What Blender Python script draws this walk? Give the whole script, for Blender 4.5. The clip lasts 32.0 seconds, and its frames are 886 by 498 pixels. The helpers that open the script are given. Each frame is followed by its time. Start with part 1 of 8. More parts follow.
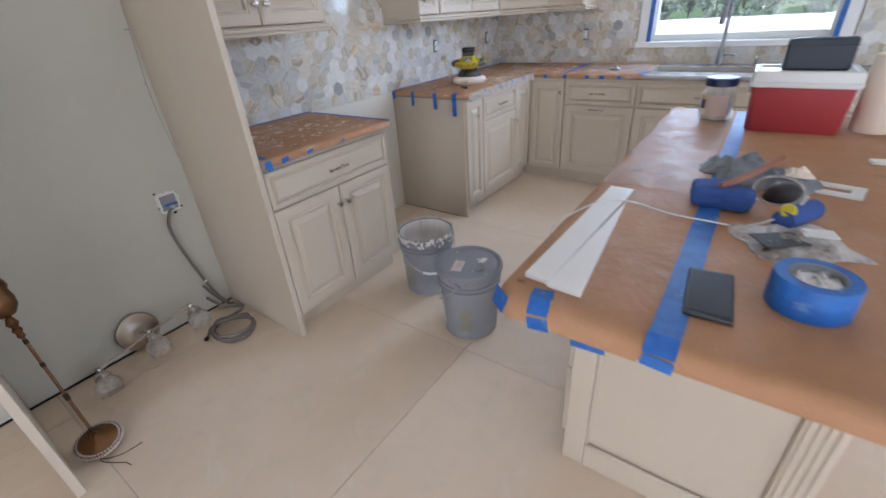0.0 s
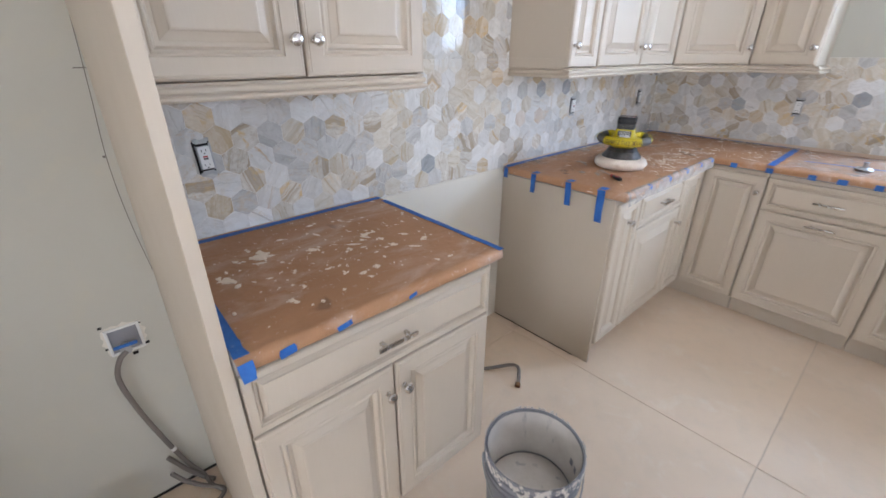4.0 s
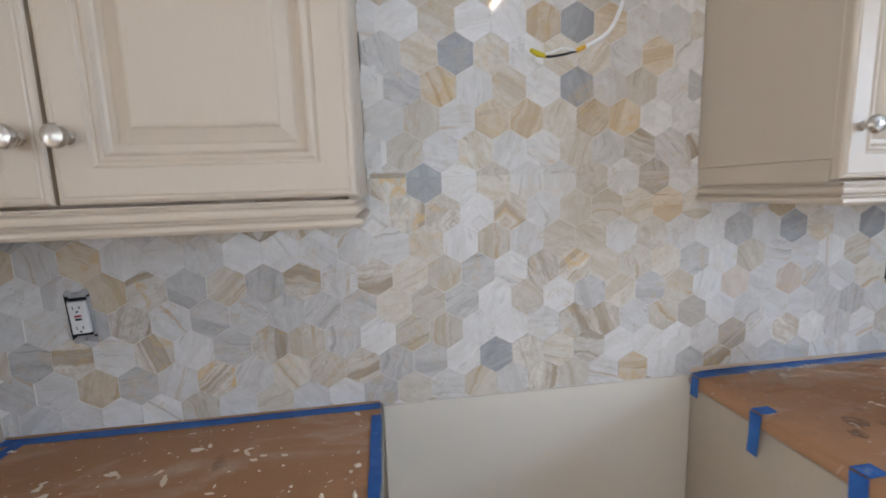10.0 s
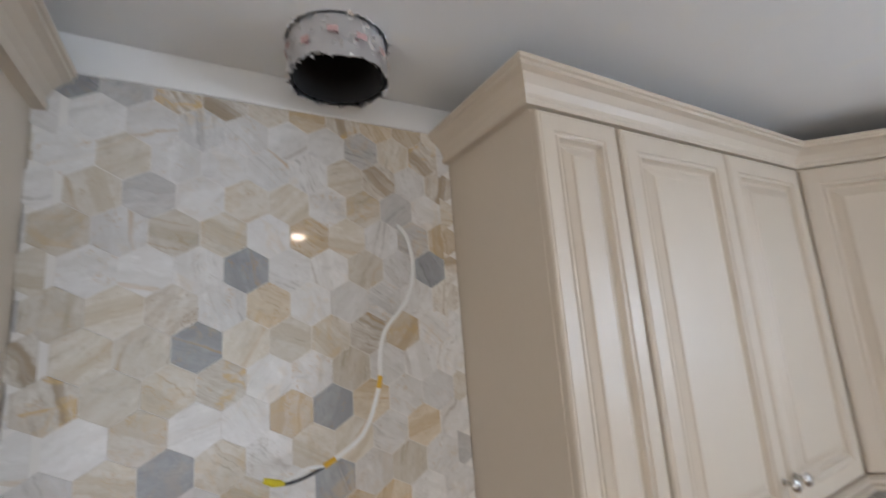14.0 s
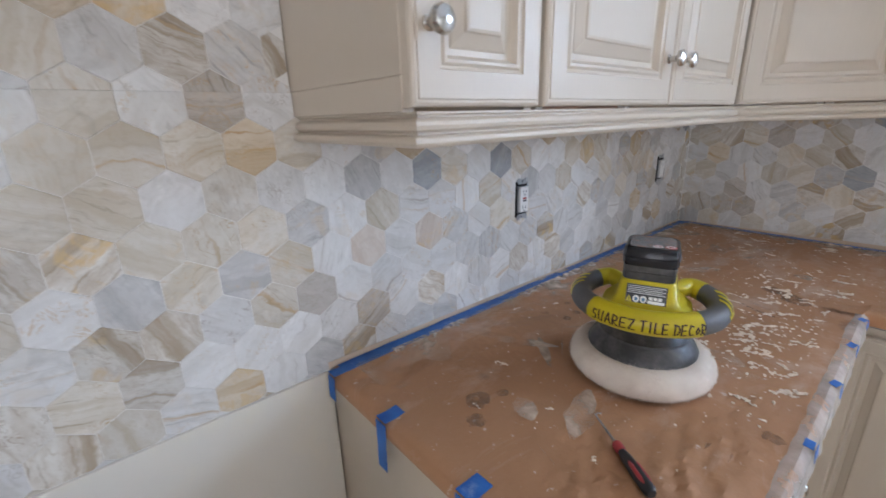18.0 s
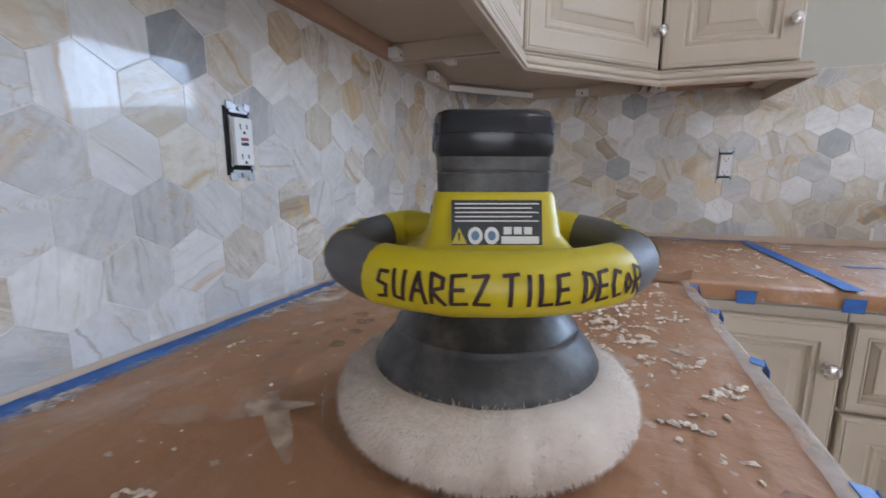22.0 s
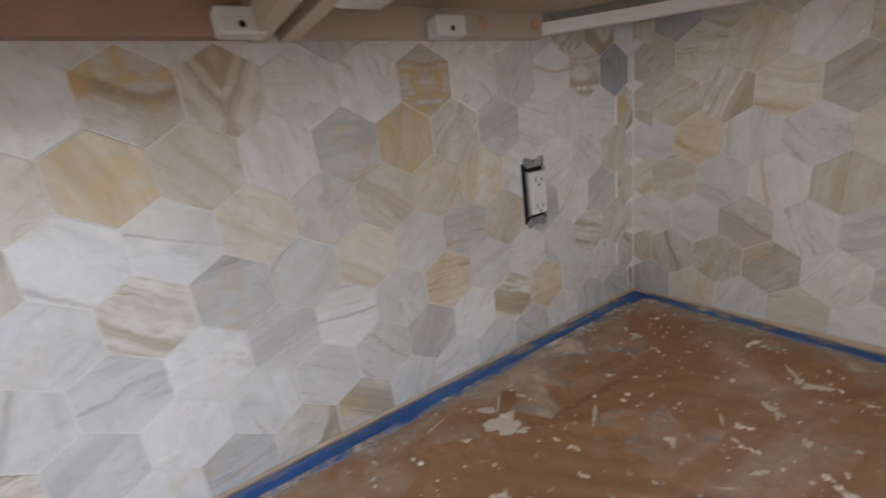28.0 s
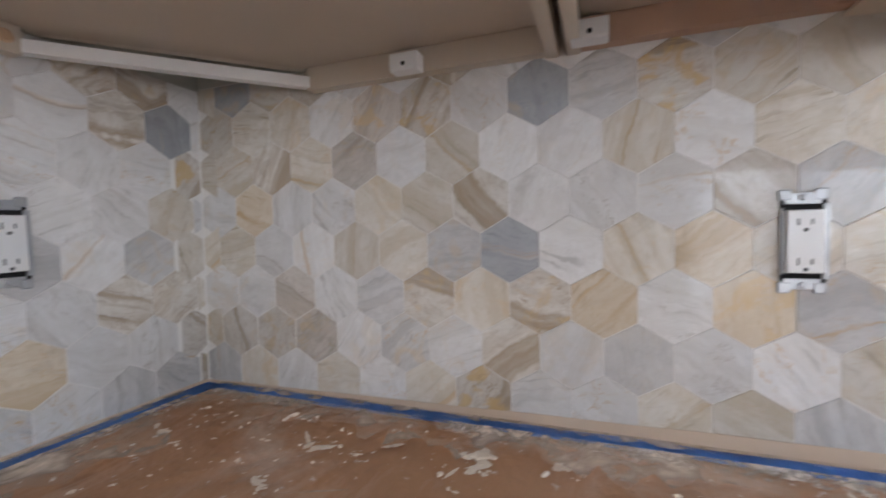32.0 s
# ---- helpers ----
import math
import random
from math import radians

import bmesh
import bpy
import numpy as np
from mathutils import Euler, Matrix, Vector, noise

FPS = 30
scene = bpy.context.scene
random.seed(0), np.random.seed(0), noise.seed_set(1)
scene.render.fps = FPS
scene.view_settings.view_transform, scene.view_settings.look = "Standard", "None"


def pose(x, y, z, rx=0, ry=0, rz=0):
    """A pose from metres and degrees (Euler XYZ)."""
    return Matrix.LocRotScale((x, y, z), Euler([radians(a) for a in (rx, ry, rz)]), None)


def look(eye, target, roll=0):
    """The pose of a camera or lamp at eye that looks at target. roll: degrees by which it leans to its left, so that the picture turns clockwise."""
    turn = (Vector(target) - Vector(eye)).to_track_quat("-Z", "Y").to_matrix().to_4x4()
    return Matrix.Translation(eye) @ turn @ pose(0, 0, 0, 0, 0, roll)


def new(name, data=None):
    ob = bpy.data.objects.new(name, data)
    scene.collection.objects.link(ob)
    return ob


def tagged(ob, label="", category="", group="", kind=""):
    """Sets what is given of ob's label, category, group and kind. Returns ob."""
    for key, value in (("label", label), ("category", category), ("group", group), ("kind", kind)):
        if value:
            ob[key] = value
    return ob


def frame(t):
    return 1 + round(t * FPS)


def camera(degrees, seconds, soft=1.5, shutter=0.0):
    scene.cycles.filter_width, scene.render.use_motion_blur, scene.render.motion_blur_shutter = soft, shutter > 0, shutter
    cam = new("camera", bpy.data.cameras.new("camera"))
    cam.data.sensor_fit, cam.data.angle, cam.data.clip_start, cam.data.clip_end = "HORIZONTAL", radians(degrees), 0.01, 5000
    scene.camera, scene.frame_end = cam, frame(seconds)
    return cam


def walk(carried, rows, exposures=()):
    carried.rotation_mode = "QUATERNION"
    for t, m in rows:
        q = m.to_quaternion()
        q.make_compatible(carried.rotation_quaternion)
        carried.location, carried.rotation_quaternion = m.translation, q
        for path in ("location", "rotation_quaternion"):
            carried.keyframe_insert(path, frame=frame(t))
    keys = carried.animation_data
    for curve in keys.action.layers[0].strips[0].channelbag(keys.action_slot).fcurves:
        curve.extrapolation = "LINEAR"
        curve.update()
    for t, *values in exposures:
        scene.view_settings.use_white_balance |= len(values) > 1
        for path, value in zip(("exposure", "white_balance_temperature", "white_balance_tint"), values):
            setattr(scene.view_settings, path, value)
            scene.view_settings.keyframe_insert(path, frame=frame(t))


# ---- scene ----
cam = camera(93.0, 32.0, 1.5, 0.5)
METRES, EYE, TILT, LEAN, TURN = 6.5, 1.385, 0.0, 0.0, 36.9
ROWS = [
    (0.0, 0.0, 0.0, 0.0, -1.98, -29.1, 3.56),
    (0.5, -0.0058, 0.0234, 0.0001, 1.37, -28.41, 2.92),
    (1.0, -0.0241, 0.0463, -0.0024, 2.92, -29.65, 2.23),
    (1.5, -0.0449, 0.0684, -0.0027, -3.47, -31.15, 4.06),
    (2.0, -0.0487, 0.0902, -0.0026, -4.81, -31.15, 2.54),
    (2.5, -0.0443, 0.1158, 0.0021, -1.42, -28.43, 0.77),
    (4.5, -0.0285, 0.1947, 0.0104, 14.55, -24.01, 0.42),
    (5.0, -0.032, 0.2161, 0.0093, 18.58, -23.24, 1.38),
    (5.5, -0.0431, 0.2356, 0.0077, 25.02, -22.91, 2.42),
    (6.0, -0.0524, 0.254, 0.0058, 36.82, -24.59, 1.49),
    (6.5, -0.0655, 0.2687, -0.0012, 46.33, -24.0, 1.94),
    (7.0, -0.0785, 0.2818, -0.0038, 49.6, -23.56, 0.94),
    (7.5, -0.0803, 0.2949, -0.0081, 49.73, -16.39, -0.13),
    (8.0, -0.0669, 0.3042, -0.009, 51.06, -10.64, -0.31),
    (8.5, -0.0511, 0.3137, -0.0098, 52.02, -8.24, -0.11),
    (9.0, -0.0352, 0.322, -0.0077, 50.46, -7.64, 0.82),
    (9.5, -0.0189, 0.3299, -0.0039, 47.07, -8.17, 1.48),
    (10.0, -0.0017, 0.3342, 0.0021, 45.01, -8.05, 1.91),
    (10.5, 0.0068, 0.3354, 0.0137, 45.0, -7.94, 2.2),
    (11.0, 0.0094, 0.3326, 0.0283, 42.62, -3.89, 1.93),
    (11.5, 0.012, 0.3413, 0.0458, 46.99, 0.59, 0.3),
    (12.0, 0.015, 0.3503, 0.0608, 50.9, 2.47, -0.03),
    (12.5, 0.0102, 0.3514, 0.0739, 50.98, 5.52, 1.58),
    (13.0, 0.0063, 0.3516, 0.0815, 43.65, 9.2, 2.31),
    (13.5, 0.008, 0.3588, 0.0844, 34.8, 11.41, 3.43),
    (14.0, 0.0107, 0.367, 0.0794, 23.97, 9.79, 4.29),
    (14.5, 0.0064, 0.3707, 0.0693, 16.58, 5.08, 4.34),
    (15.0, 0.0026, 0.3773, 0.0592, 14.13, 0.93, 3.55),
    (15.5, 0.0001, 0.388, 0.0447, 16.81, -3.0, 2.59),
    (17.5, 0.0068, 0.4077, 0.0048, 13.76, -16.29, 1.53),
    (18.0, 0.0139, 0.4119, -0.0004, 12.23, -17.36, 1.56),
    (18.5, 0.0219, 0.4206, -0.0048, 10.16, -18.48, 1.76),
    (19.0, 0.0301, 0.4328, -0.0107, 7.01, -20.11, 1.22),
    (19.5, 0.0372, 0.4462, -0.0174, 4.44, -21.39, 0.85),
    (20.0, 0.0379, 0.4614, -0.0255, 2.19, -22.09, 1.26),
    (20.5, 0.0361, 0.4744, -0.0294, -4.88, -22.24, 1.14),
    (21.0, 0.0331, 0.4832, -0.0327, -11.56, -21.22, 1.25),
    (21.5, 0.0295, 0.4841, -0.0391, -14.56, -14.2, 0.52),
    (22.0, 0.0249, 0.4799, -0.0408, -16.35, -9.8, -0.04),
    (22.5, 0.0122, 0.4777, -0.0317, -15.42, -8.34, -1.12),
    (23.0, -0.0017, 0.4772, -0.0261, -9.26, -11.63, -1.02),
    (23.5, -0.0071, 0.4794, -0.0177, -5.15, -15.41, 1.75),
    (24.0, -0.0011, 0.483, -0.0109, -3.14, -17.55, 4.77),
    (24.5, 0.0125, 0.491, -0.0096, 4.91, -18.87, 7.7),
    (25.0, 0.0293, 0.5007, -0.0089, 12.7, -19.64, 8.86),
    (25.5, 0.0439, 0.5166, -0.0092, 15.59, -19.82, 9.22),
    (27.5, 0.0893, 0.5725, -0.0123, 19.1, -16.99, 9.17),
    (28.0, 0.1007, 0.585, -0.0153, 19.14, -16.09, 6.99),
    (28.5, 0.1109, 0.5924, -0.0148, 13.92, -13.56, 3.83),
    (29.0, 0.1176, 0.5973, -0.0176, 9.76, -8.33, 2.1),
    (29.5, 0.1157, 0.6012, -0.0251, 6.51, -3.49, 1.03),
    (30.0, 0.1144, 0.6036, -0.0367, 4.19, -0.84, 0.54),
    (30.5, 0.1159, 0.6024, -0.0424, 4.56, -0.56, 0.67),
    (31.0, 0.123, 0.5997, -0.042, -1.24, -1.44, 0.79),
    (31.5, 0.1322, 0.597, -0.0384, -9.5, -2.14, 1.27),
    (32.0, 0.1402, 0.5936, -0.0328, -16.87, -2.2, 1.14),
]
# exposures follow the clip's own auto exposure
EXPOSURES = [(0.0, 0.85, 5630, 15), (2.0, 1.1, 5800, 15), (5.0, 1.22, 5700, 15), (6.5, 1.22, 5650, 15), (7.5, 1.15, 5800, 15), (9.0, 0.97, 6000, 15), (10.0, 0.89, 6020, 15), (11.0, 0.74, 6150, 15), (13.0, 0.62, 6150, 15), (15.0, 0.7, 6250, 15), (18.0, 0.89, 5770, 15), (19.0, 1.07, 5750, 15), (20.0, 1.12, 5630, 15), (21.0, 1.04, 5600, 15), (22.0, 0.95, 5700, 15), (23.0, 1.12, 5600, 15), (24.0, 1.11, 5850, 15), (25.0, 1.0, 5830, 15), (28.0, 1.2, 6180, 15), (29.0, 1.46, 6030, 15), (30.0, 1.59, 5800, 15), (31.0, 1.66, 5920, 15), (32.0, 1.51, 5750, 15)]
walk(cam, [(t, pose(0, 0, EYE, TILT, LEAN, TURN) @ pose(METRES * x, METRES * y, METRES * z, 90 + pitch, roll, yaw)) for t, x, y, z, yaw, pitch, roll in ROWS], EXPOSURES)

# ---- world, sun, lamps ----
world = bpy.data.worlds.new("daylight")
scene.world = world
world.use_nodes = True
wn = world.node_tree.nodes
sky = wn.new("ShaderNodeTexSky")
sky.sky_type, sky.sun_disc = "NISHITA", False
sky.sun_elevation, sky.sun_rotation = radians(52), radians(250)
wn["Background"].inputs["Strength"].default_value = 0.15
world.node_tree.links.new(sky.outputs["Color"], wn["Background"].inputs["Color"])
sun_data = bpy.data.lights.new("sun", "SUN")
sun_data.energy, sun_data.angle, sun_data.color = 5.0, radians(0.5), (1.0, 0.95, 0.88)
sun = new("sun", sun_data)
sun.matrix_basis = look((-9, -3, 12), (0, 0, 0))


def area_lamp(name, w, h, watts, color, m):
    data = bpy.data.lights.new(name, "AREA")
    data.shape, data.size, data.size_y, data.energy, data.color = "RECTANGLE", w, h, watts, color
    ob = new(name, data)
    ob.matrix_basis = m
    return ob


# ---- plan, in metres ----
WEST, NORTH, EAST, SOUTH, TOP = -2.257, 4.202, 3.6, -3.0, 2.44   # wall faces, ceiling
TILE_X, TILE_Y = -2.245, 4.190                                   # faces of the wall tiles
COUNTER = 0.912
PITCH, ROW = 0.0784, 0.0679                                      # hexagon spacing
WIN = (-0.86, 0.36, 1.085, 2.12)                                 # window hole: x0, x1, z0, z1
SLIDE = (-1.0, 3.4, 0.03, 2.1)                                   # glass door in the east wall: y0, y1, z0, z1
SOUTH_FILL = (-0.2, 2.8, 0.03, 2.1)                                  # unseen opening added in the south wall for fill light: x0, x1, z0, z1
CAN = (-0.70, 2.40)                                              # downlight

# daylight through window and east door, added south fill, and the downlight
area_lamp("window_daylight", 0.85, 0.62, 13.5, (0.68, 0.84, 1.0), look((-0.25, NORTH + 0.15, 1.80), (-0.95, NORTH - 1.95, 1.80)))
area_lamp("door_daylight", SLIDE[1] - SLIDE[0], 2.0, 22, (1.0, 0.98, 0.95), look((EAST + 0.17, 1.2, 1.06), (0, 1.2, 1.06)))
area_lamp("south_fill_light", SOUTH_FILL[1] - SOUTH_FILL[0], 2.0, 36, (1.0, 0.97, 0.93), look((1.3, SOUTH - 0.15, 1.06), (1.3, 0, 1.06)))
can_data = bpy.data.lights.new("downlight_lamp", "AREA")
can_data.shape, can_data.size, can_data.energy, can_data.color = "DISK", 0.06, 1.6, (1.0, 0.80, 0.58)
new("downlight_lamp", can_data).matrix_basis = look((CAN[0], CAN[1], TOP - 0.012), (CAN[0], CAN[1], 0))


# ---- materials ----
class Mat:
    """A small node-tree builder."""

    def __init__(self, name, color=(0.5, 0.5, 0.5), rough=0.5, metal=0.0, spec=0.5):
        self.m = bpy.data.materials.new(name)
        self.m.use_nodes = True
        self.t = self.m.node_tree
        self.b = self.t.nodes["Principled BSDF"]
        self.set("Base Color", (*color, 1))
        self.set("Roughness", rough)
        self.set("Metallic", metal)
        self.set("Specular IOR Level", spec)

    def set(self, key, value):
        if isinstance(value, bpy.types.NodeSocket):
            self.t.links.new(value, self.b.inputs[key])
        else:
            self.b.inputs[key].default_value = value
        return self

    def node(self, kind, **inputs):
        n = self.t.nodes.new(kind)
        for k, v in inputs.items():
            self.link(v, n.inputs[k.replace("_", " ")])
        return n

    def link(self, v, socket):
        if isinstance(v, bpy.types.NodeSocket):
            self.t.links.new(v, socket)
        else:
            socket.default_value = v

    def coords(self, kind="Object"):
        return self.t.nodes.new("ShaderNodeTexCoord").outputs[kind]

    def noise(self, scale, detail=4.0, rough=0.55, vec=None, distortion=0.0):
        n = self.node("ShaderNodeTexNoise", Scale=scale, Detail=detail, Roughness=rough, Distortion=distortion)
        self.link(vec if vec is not None else self.coords(), n.inputs["Vector"])
        return n.outputs["Fac"]

    def math(self, op, a, b=0.0, clamp=False):
        n = self.t.nodes.new("ShaderNodeMath")
        n.operation, n.use_clamp = op, clamp
        self.link(a, n.inputs[0])
        self.link(b, n.inputs[1])
        return n.outputs[0]

    def span(self, v, a, b, c=0.0, d=1.0):
        n = self.t.nodes.new("ShaderNodeMapRange")
        for i, x in enumerate((v, a, b, c, d)):
            self.link(x, n.inputs[i])
        return n.outputs[0]

    def mix(self, fac, a, b):
        n = self.t.nodes.new("ShaderNodeMix")
        n.data_type = "RGBA"
        self.link(fac, n.inputs[0])
        for v, i in ((a, 6), (b, 7)):
            self.link(v if isinstance(v, bpy.types.NodeSocket) else (*v, 1), n.inputs[i])
        return n.outputs[2]

    def scaled(self, vec, s):
        n = self.t.nodes.new("ShaderNodeVectorMath")
        n.operation = "MULTIPLY"
        self.link(vec, n.inputs[0])
        n.inputs[1].default_value = s
        return n.outputs[0]

    def bump(self, height, strength=0.2, distance=0.002):
        n = self.node("ShaderNodeBump", Strength=strength, Distance=distance, Height=height)
        return self.set("Normal", n.outputs[0])


def paint(name, color, rough, var=0.06, bump=0.05, scale=260.0, spec=0.5):
    m = Mat(name, color, rough, spec=spec)
    dark = tuple(c * (1 - var) for c in color)
    warm = tuple(c * k for c, k in zip(color, (1.02, 1.0, 0.95)))
    c = m.mix(m.span(m.noise(2.3, 3), 0.3, 0.7), dark, color)
    c = m.mix(m.span(m.noise(14, 4), 0.55, 0.8), c, warm)
    m.set("Base Color", c)
    m.set("Roughness", m.span(m.noise(5, 3), 0.2, 0.8, rough - 0.05, rough + 0.08))
    m.bump(m.noise(scale, 3), bump, 0.001)
    return m.m


wall_paint = paint("wall_paint", (0.50, 0.485, 0.42), 0.75, 0.04, 0.15, 340)
grey_paint = paint("board_paint", (0.70, 0.66, 0.58), 0.6, 0.05, 0.1)
ceiling_paint = paint("ceiling_paint", (0.74, 0.74, 0.73), 0.9, 0.03, 0.2, 300)
white_trim = paint("white_trim", (0.78, 0.78, 0.76), 0.4, 0.03, 0.03)
raw_wood = paint("raw_wood", (0.50, 0.33, 0.23), 0.7, 0.2, 0.1, 120)
cream_under = paint("cabinet_underside", (0.50, 0.42, 0.33), 0.6, 0.06, 0.05)


def cabinet_paint(name, streak):
    """Cream lacquer with faint brushed glaze and darker glaze in the grooves' grain."""
    m = Mat(name, (0.50, 0.45, 0.365), 0.34)
    vec = m.scaled(m.coords(), streak)
    grain = m.noise(30, 5, 0.6, vec)
    c = m.mix(m.span(grain, 0.35, 0.75), (0.545, 0.470, 0.372), (0.532, 0.456, 0.358))
    c = m.mix(m.span(m.noise(3, 3), 0.45, 0.75, 0, 0.5), c, (0.528, 0.458, 0.372))
    c = m.mix(m.span(m.noise(55, 2), 0.74, 0.80, 0, 0.18), c, (0.40, 0.35, 0.27))
    m.set("Base Color", c)
    m.set("Roughness", m.span(m.noise(7, 4), 0.2, 0.8, 0.40, 0.50))
    m.bump(m.noise(60, 4, 0.6, vec), 0.003, 0.001)
    return m.m


cab_v = cabinet_paint("cabinet_lacquer", (6, 6, 0.5))
cab_side = cabinet_paint("cabinet_side", (5, 5, 0.8))


def marble(name, base, band, vein, amount, island):
    """Polished banded marble; each tile is cut from another part of the slab, its layers turned its own way."""
    m = Mat(name, base, 0.13, spec=0.26)
    rnd = m.node("ShaderNodeNewGeometry").outputs["Random Per Island"] if island else m.node("ShaderNodeObjectInfo").outputs["Random"]
    pick = lambda k: m.math("FRACT", m.math("MULTIPLY", rnd, k))
    xyz = m.node("ShaderNodeSeparateXYZ", Vector=m.coords())
    u, v = m.math("ADD", xyz.outputs[0], xyz.outputs[1]), xyz.outputs[2]
    if island:
        u, v = (m.math("SUBTRACT", m.math("PINGPONG", c, 0.06), 0.03) for c in (u, v))
    ang = m.math("MULTIPLY", pick(37.3), 6.28)
    cs, sn = m.math("COSINE", ang), m.math("SINE", ang)
    p = m.math("ADD", m.math("MULTIPLY", u, cs), m.math("MULTIPLY", v, sn))
    q = m.math("SUBTRACT", m.math("MULTIPLY", v, cs), m.math("MULTIPLY", u, sn))
    place = m.node("ShaderNodeCombineXYZ", X=p, Y=q, Z=m.math("MULTIPLY", rnd, 40.0)).outputs[0]
    wob = m.math("SUBTRACT", m.noise(16, 4, 0.55, place), 0.5)
    fray = m.math("SUBTRACT", m.noise(130, 3, 0.6, place), 0.5)
    q = m.math("ADD", q, m.math("MULTIPLY", wob, m.span(pick(23.9), 0, 1, 0.008, 0.05)))
    q = m.math("ADD", q, m.math("MULTIPLY", fray, 0.004))
    grain = m.node("ShaderNodeCombineXYZ", X=m.math("MULTIPLY", p, 7.0), Y=m.math("MULTIPLY", q, 75.0), Z=m.math("MULTIPLY", rnd, 90.0)).outputs[0]
    cloud = m.node("ShaderNodeCombineXYZ", X=m.math("MULTIPLY", p, 24.0), Y=m.math("MULTIPLY", q, 40.0), Z=m.math("MULTIPLY", rnd, 70.0)).outputs[0]
    soft = m.span(m.noise(1.0, 5, 0.6, cloud), 0.36, 0.66)
    fine = m.noise(1.0, 5, 0.62, grain)

    def layer(at, half, soften):
        """One layer of the stone across the tile: 1 inside, frayed at its edges."""
        away = m.math("ABSOLUTE", m.math("SUBTRACT", q, m.span(pick(at), 0, 1, -0.036, 0.036)))
        return m.span(m.math("SUBTRACT", away, half), 0.0, soften, 1.0, 0.0)

    wide = layer(53.9, m.span(pick(19.7), 0, 1, -0.004, 0.017), 0.0045)
    narrow = layer(67.3, m.span(pick(29.3), 0, 1, -0.008, 0.0028), 0.0030)
    second = layer(83.1, m.span(pick(43.7), 0, 1, -0.008, 0.0022), 0.0016)
    tone = tuple(x * 0.45 + y * 0.55 for x, y in zip(base, band))
    pale = tuple(min(0.86, x * 1.10 + 0.02) for x in base)
    c = m.mix(m.math("MULTIPLY", soft, 0.75), base, tone)
    c = m.mix(m.span(m.noise(1.3, 4, 0.6, cloud), 0.56, 0.74, 0, 0.7), c, pale)
    c = m.mix(m.span(m.noise(3.1, 5, 0.66, cloud, 0.6), 0.50, 0.70, 0, 0.50), c, band)
    c = m.mix(m.math("MULTIPLY", m.span(fine, 0.46, 0.66), m.span(pick(91.7), 0, 1, 0.05, amount * 0.75)), c, band)
    c = m.mix(m.math("MULTIPLY", m.math("MULTIPLY", wide, m.span(fine, 0.25, 0.6, 0.45, 1.0)), amount * 0.80, True), c, band)
    stain = m.math("MULTIPLY", m.span(m.noise(24, 4, 0.6, place, 0.8), 0.52, 0.63), m.span(pick(61.9), 0.40, 0.8, 0.0, min(0.8, max(0.10, amount * 1.0 - 0.38))))
    c = m.mix(stain, c, (0.61, 0.435, 0.21))
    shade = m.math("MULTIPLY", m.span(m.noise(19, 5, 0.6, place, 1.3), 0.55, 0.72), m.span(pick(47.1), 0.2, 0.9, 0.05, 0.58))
    c = m.mix(shade, c, tuple(x * 0.72 for x in tone))
    hue = m.mix(m.math("GREATER_THAN", pick(71.3), 0.45), vein, (0.52, 0.345, 0.16))
    wisp = m.span(m.math("ABSOLUTE", m.math("SUBTRACT", m.noise(30, 5, 0.62, place, 1.6), 0.5)), 0.0, 0.022, 1.0, 0.0)
    gate = m.math("MULTIPLY", m.span(m.noise(26, 2, 0.5, m.scaled(place, (1.0, 1.7, 1.0))), 0.52, 0.62), m.span(pick(31.7), 0.25, 0.8, 0.0, 0.80))
    c = m.mix(m.math("MULTIPLY", wisp, gate), c, hue)
    stripes = m.node("ShaderNodeCombineXYZ", X=m.math("MULTIPLY", p, 9.0), Y=m.math("MULTIPLY", q, 170.0), Z=m.math("MULTIPLY", rnd, 55.0)).outputs[0]
    lines = m.math("MULTIPLY", m.span(m.noise(1.0, 3, 0.55, stripes), 0.56, 0.66), m.span(m.noise(1.0, 2, 0.5, cloud), 0.42, 0.60, 0.1, 1.0))
    c = m.mix(m.math("MULTIPLY", lines, m.span(pick(97.3), 0.10, 0.90, 0.08, 0.80)), c, tuple(x * 0.78 for x in band))
    c = m.mix(m.math("MULTIPLY", m.math("MULTIPLY", narrow, m.span(fine, 0.42, 0.58)), 0.55, True), c, hue)
    c = m.mix(m.math("MULTIPLY", m.math("MULTIPLY", second, m.span(fine, 0.46, 0.60)), 0.70, True), c, vein)
    hsv = m.node("ShaderNodeHueSaturation", Color=c, Value=m.span(pick(13.1), 0, 1, 0.86, 1.08))
    m.set("Base Color", hsv.outputs[0])
    m.set("Roughness", m.span(m.noise(1.0, 3, 0.5, cloud), 0.3, 0.75, 0.03, 0.09))
    m.bump(m.noise(1.0, 3, 0.5, cloud), 0.02, 0.001)
    return m.m


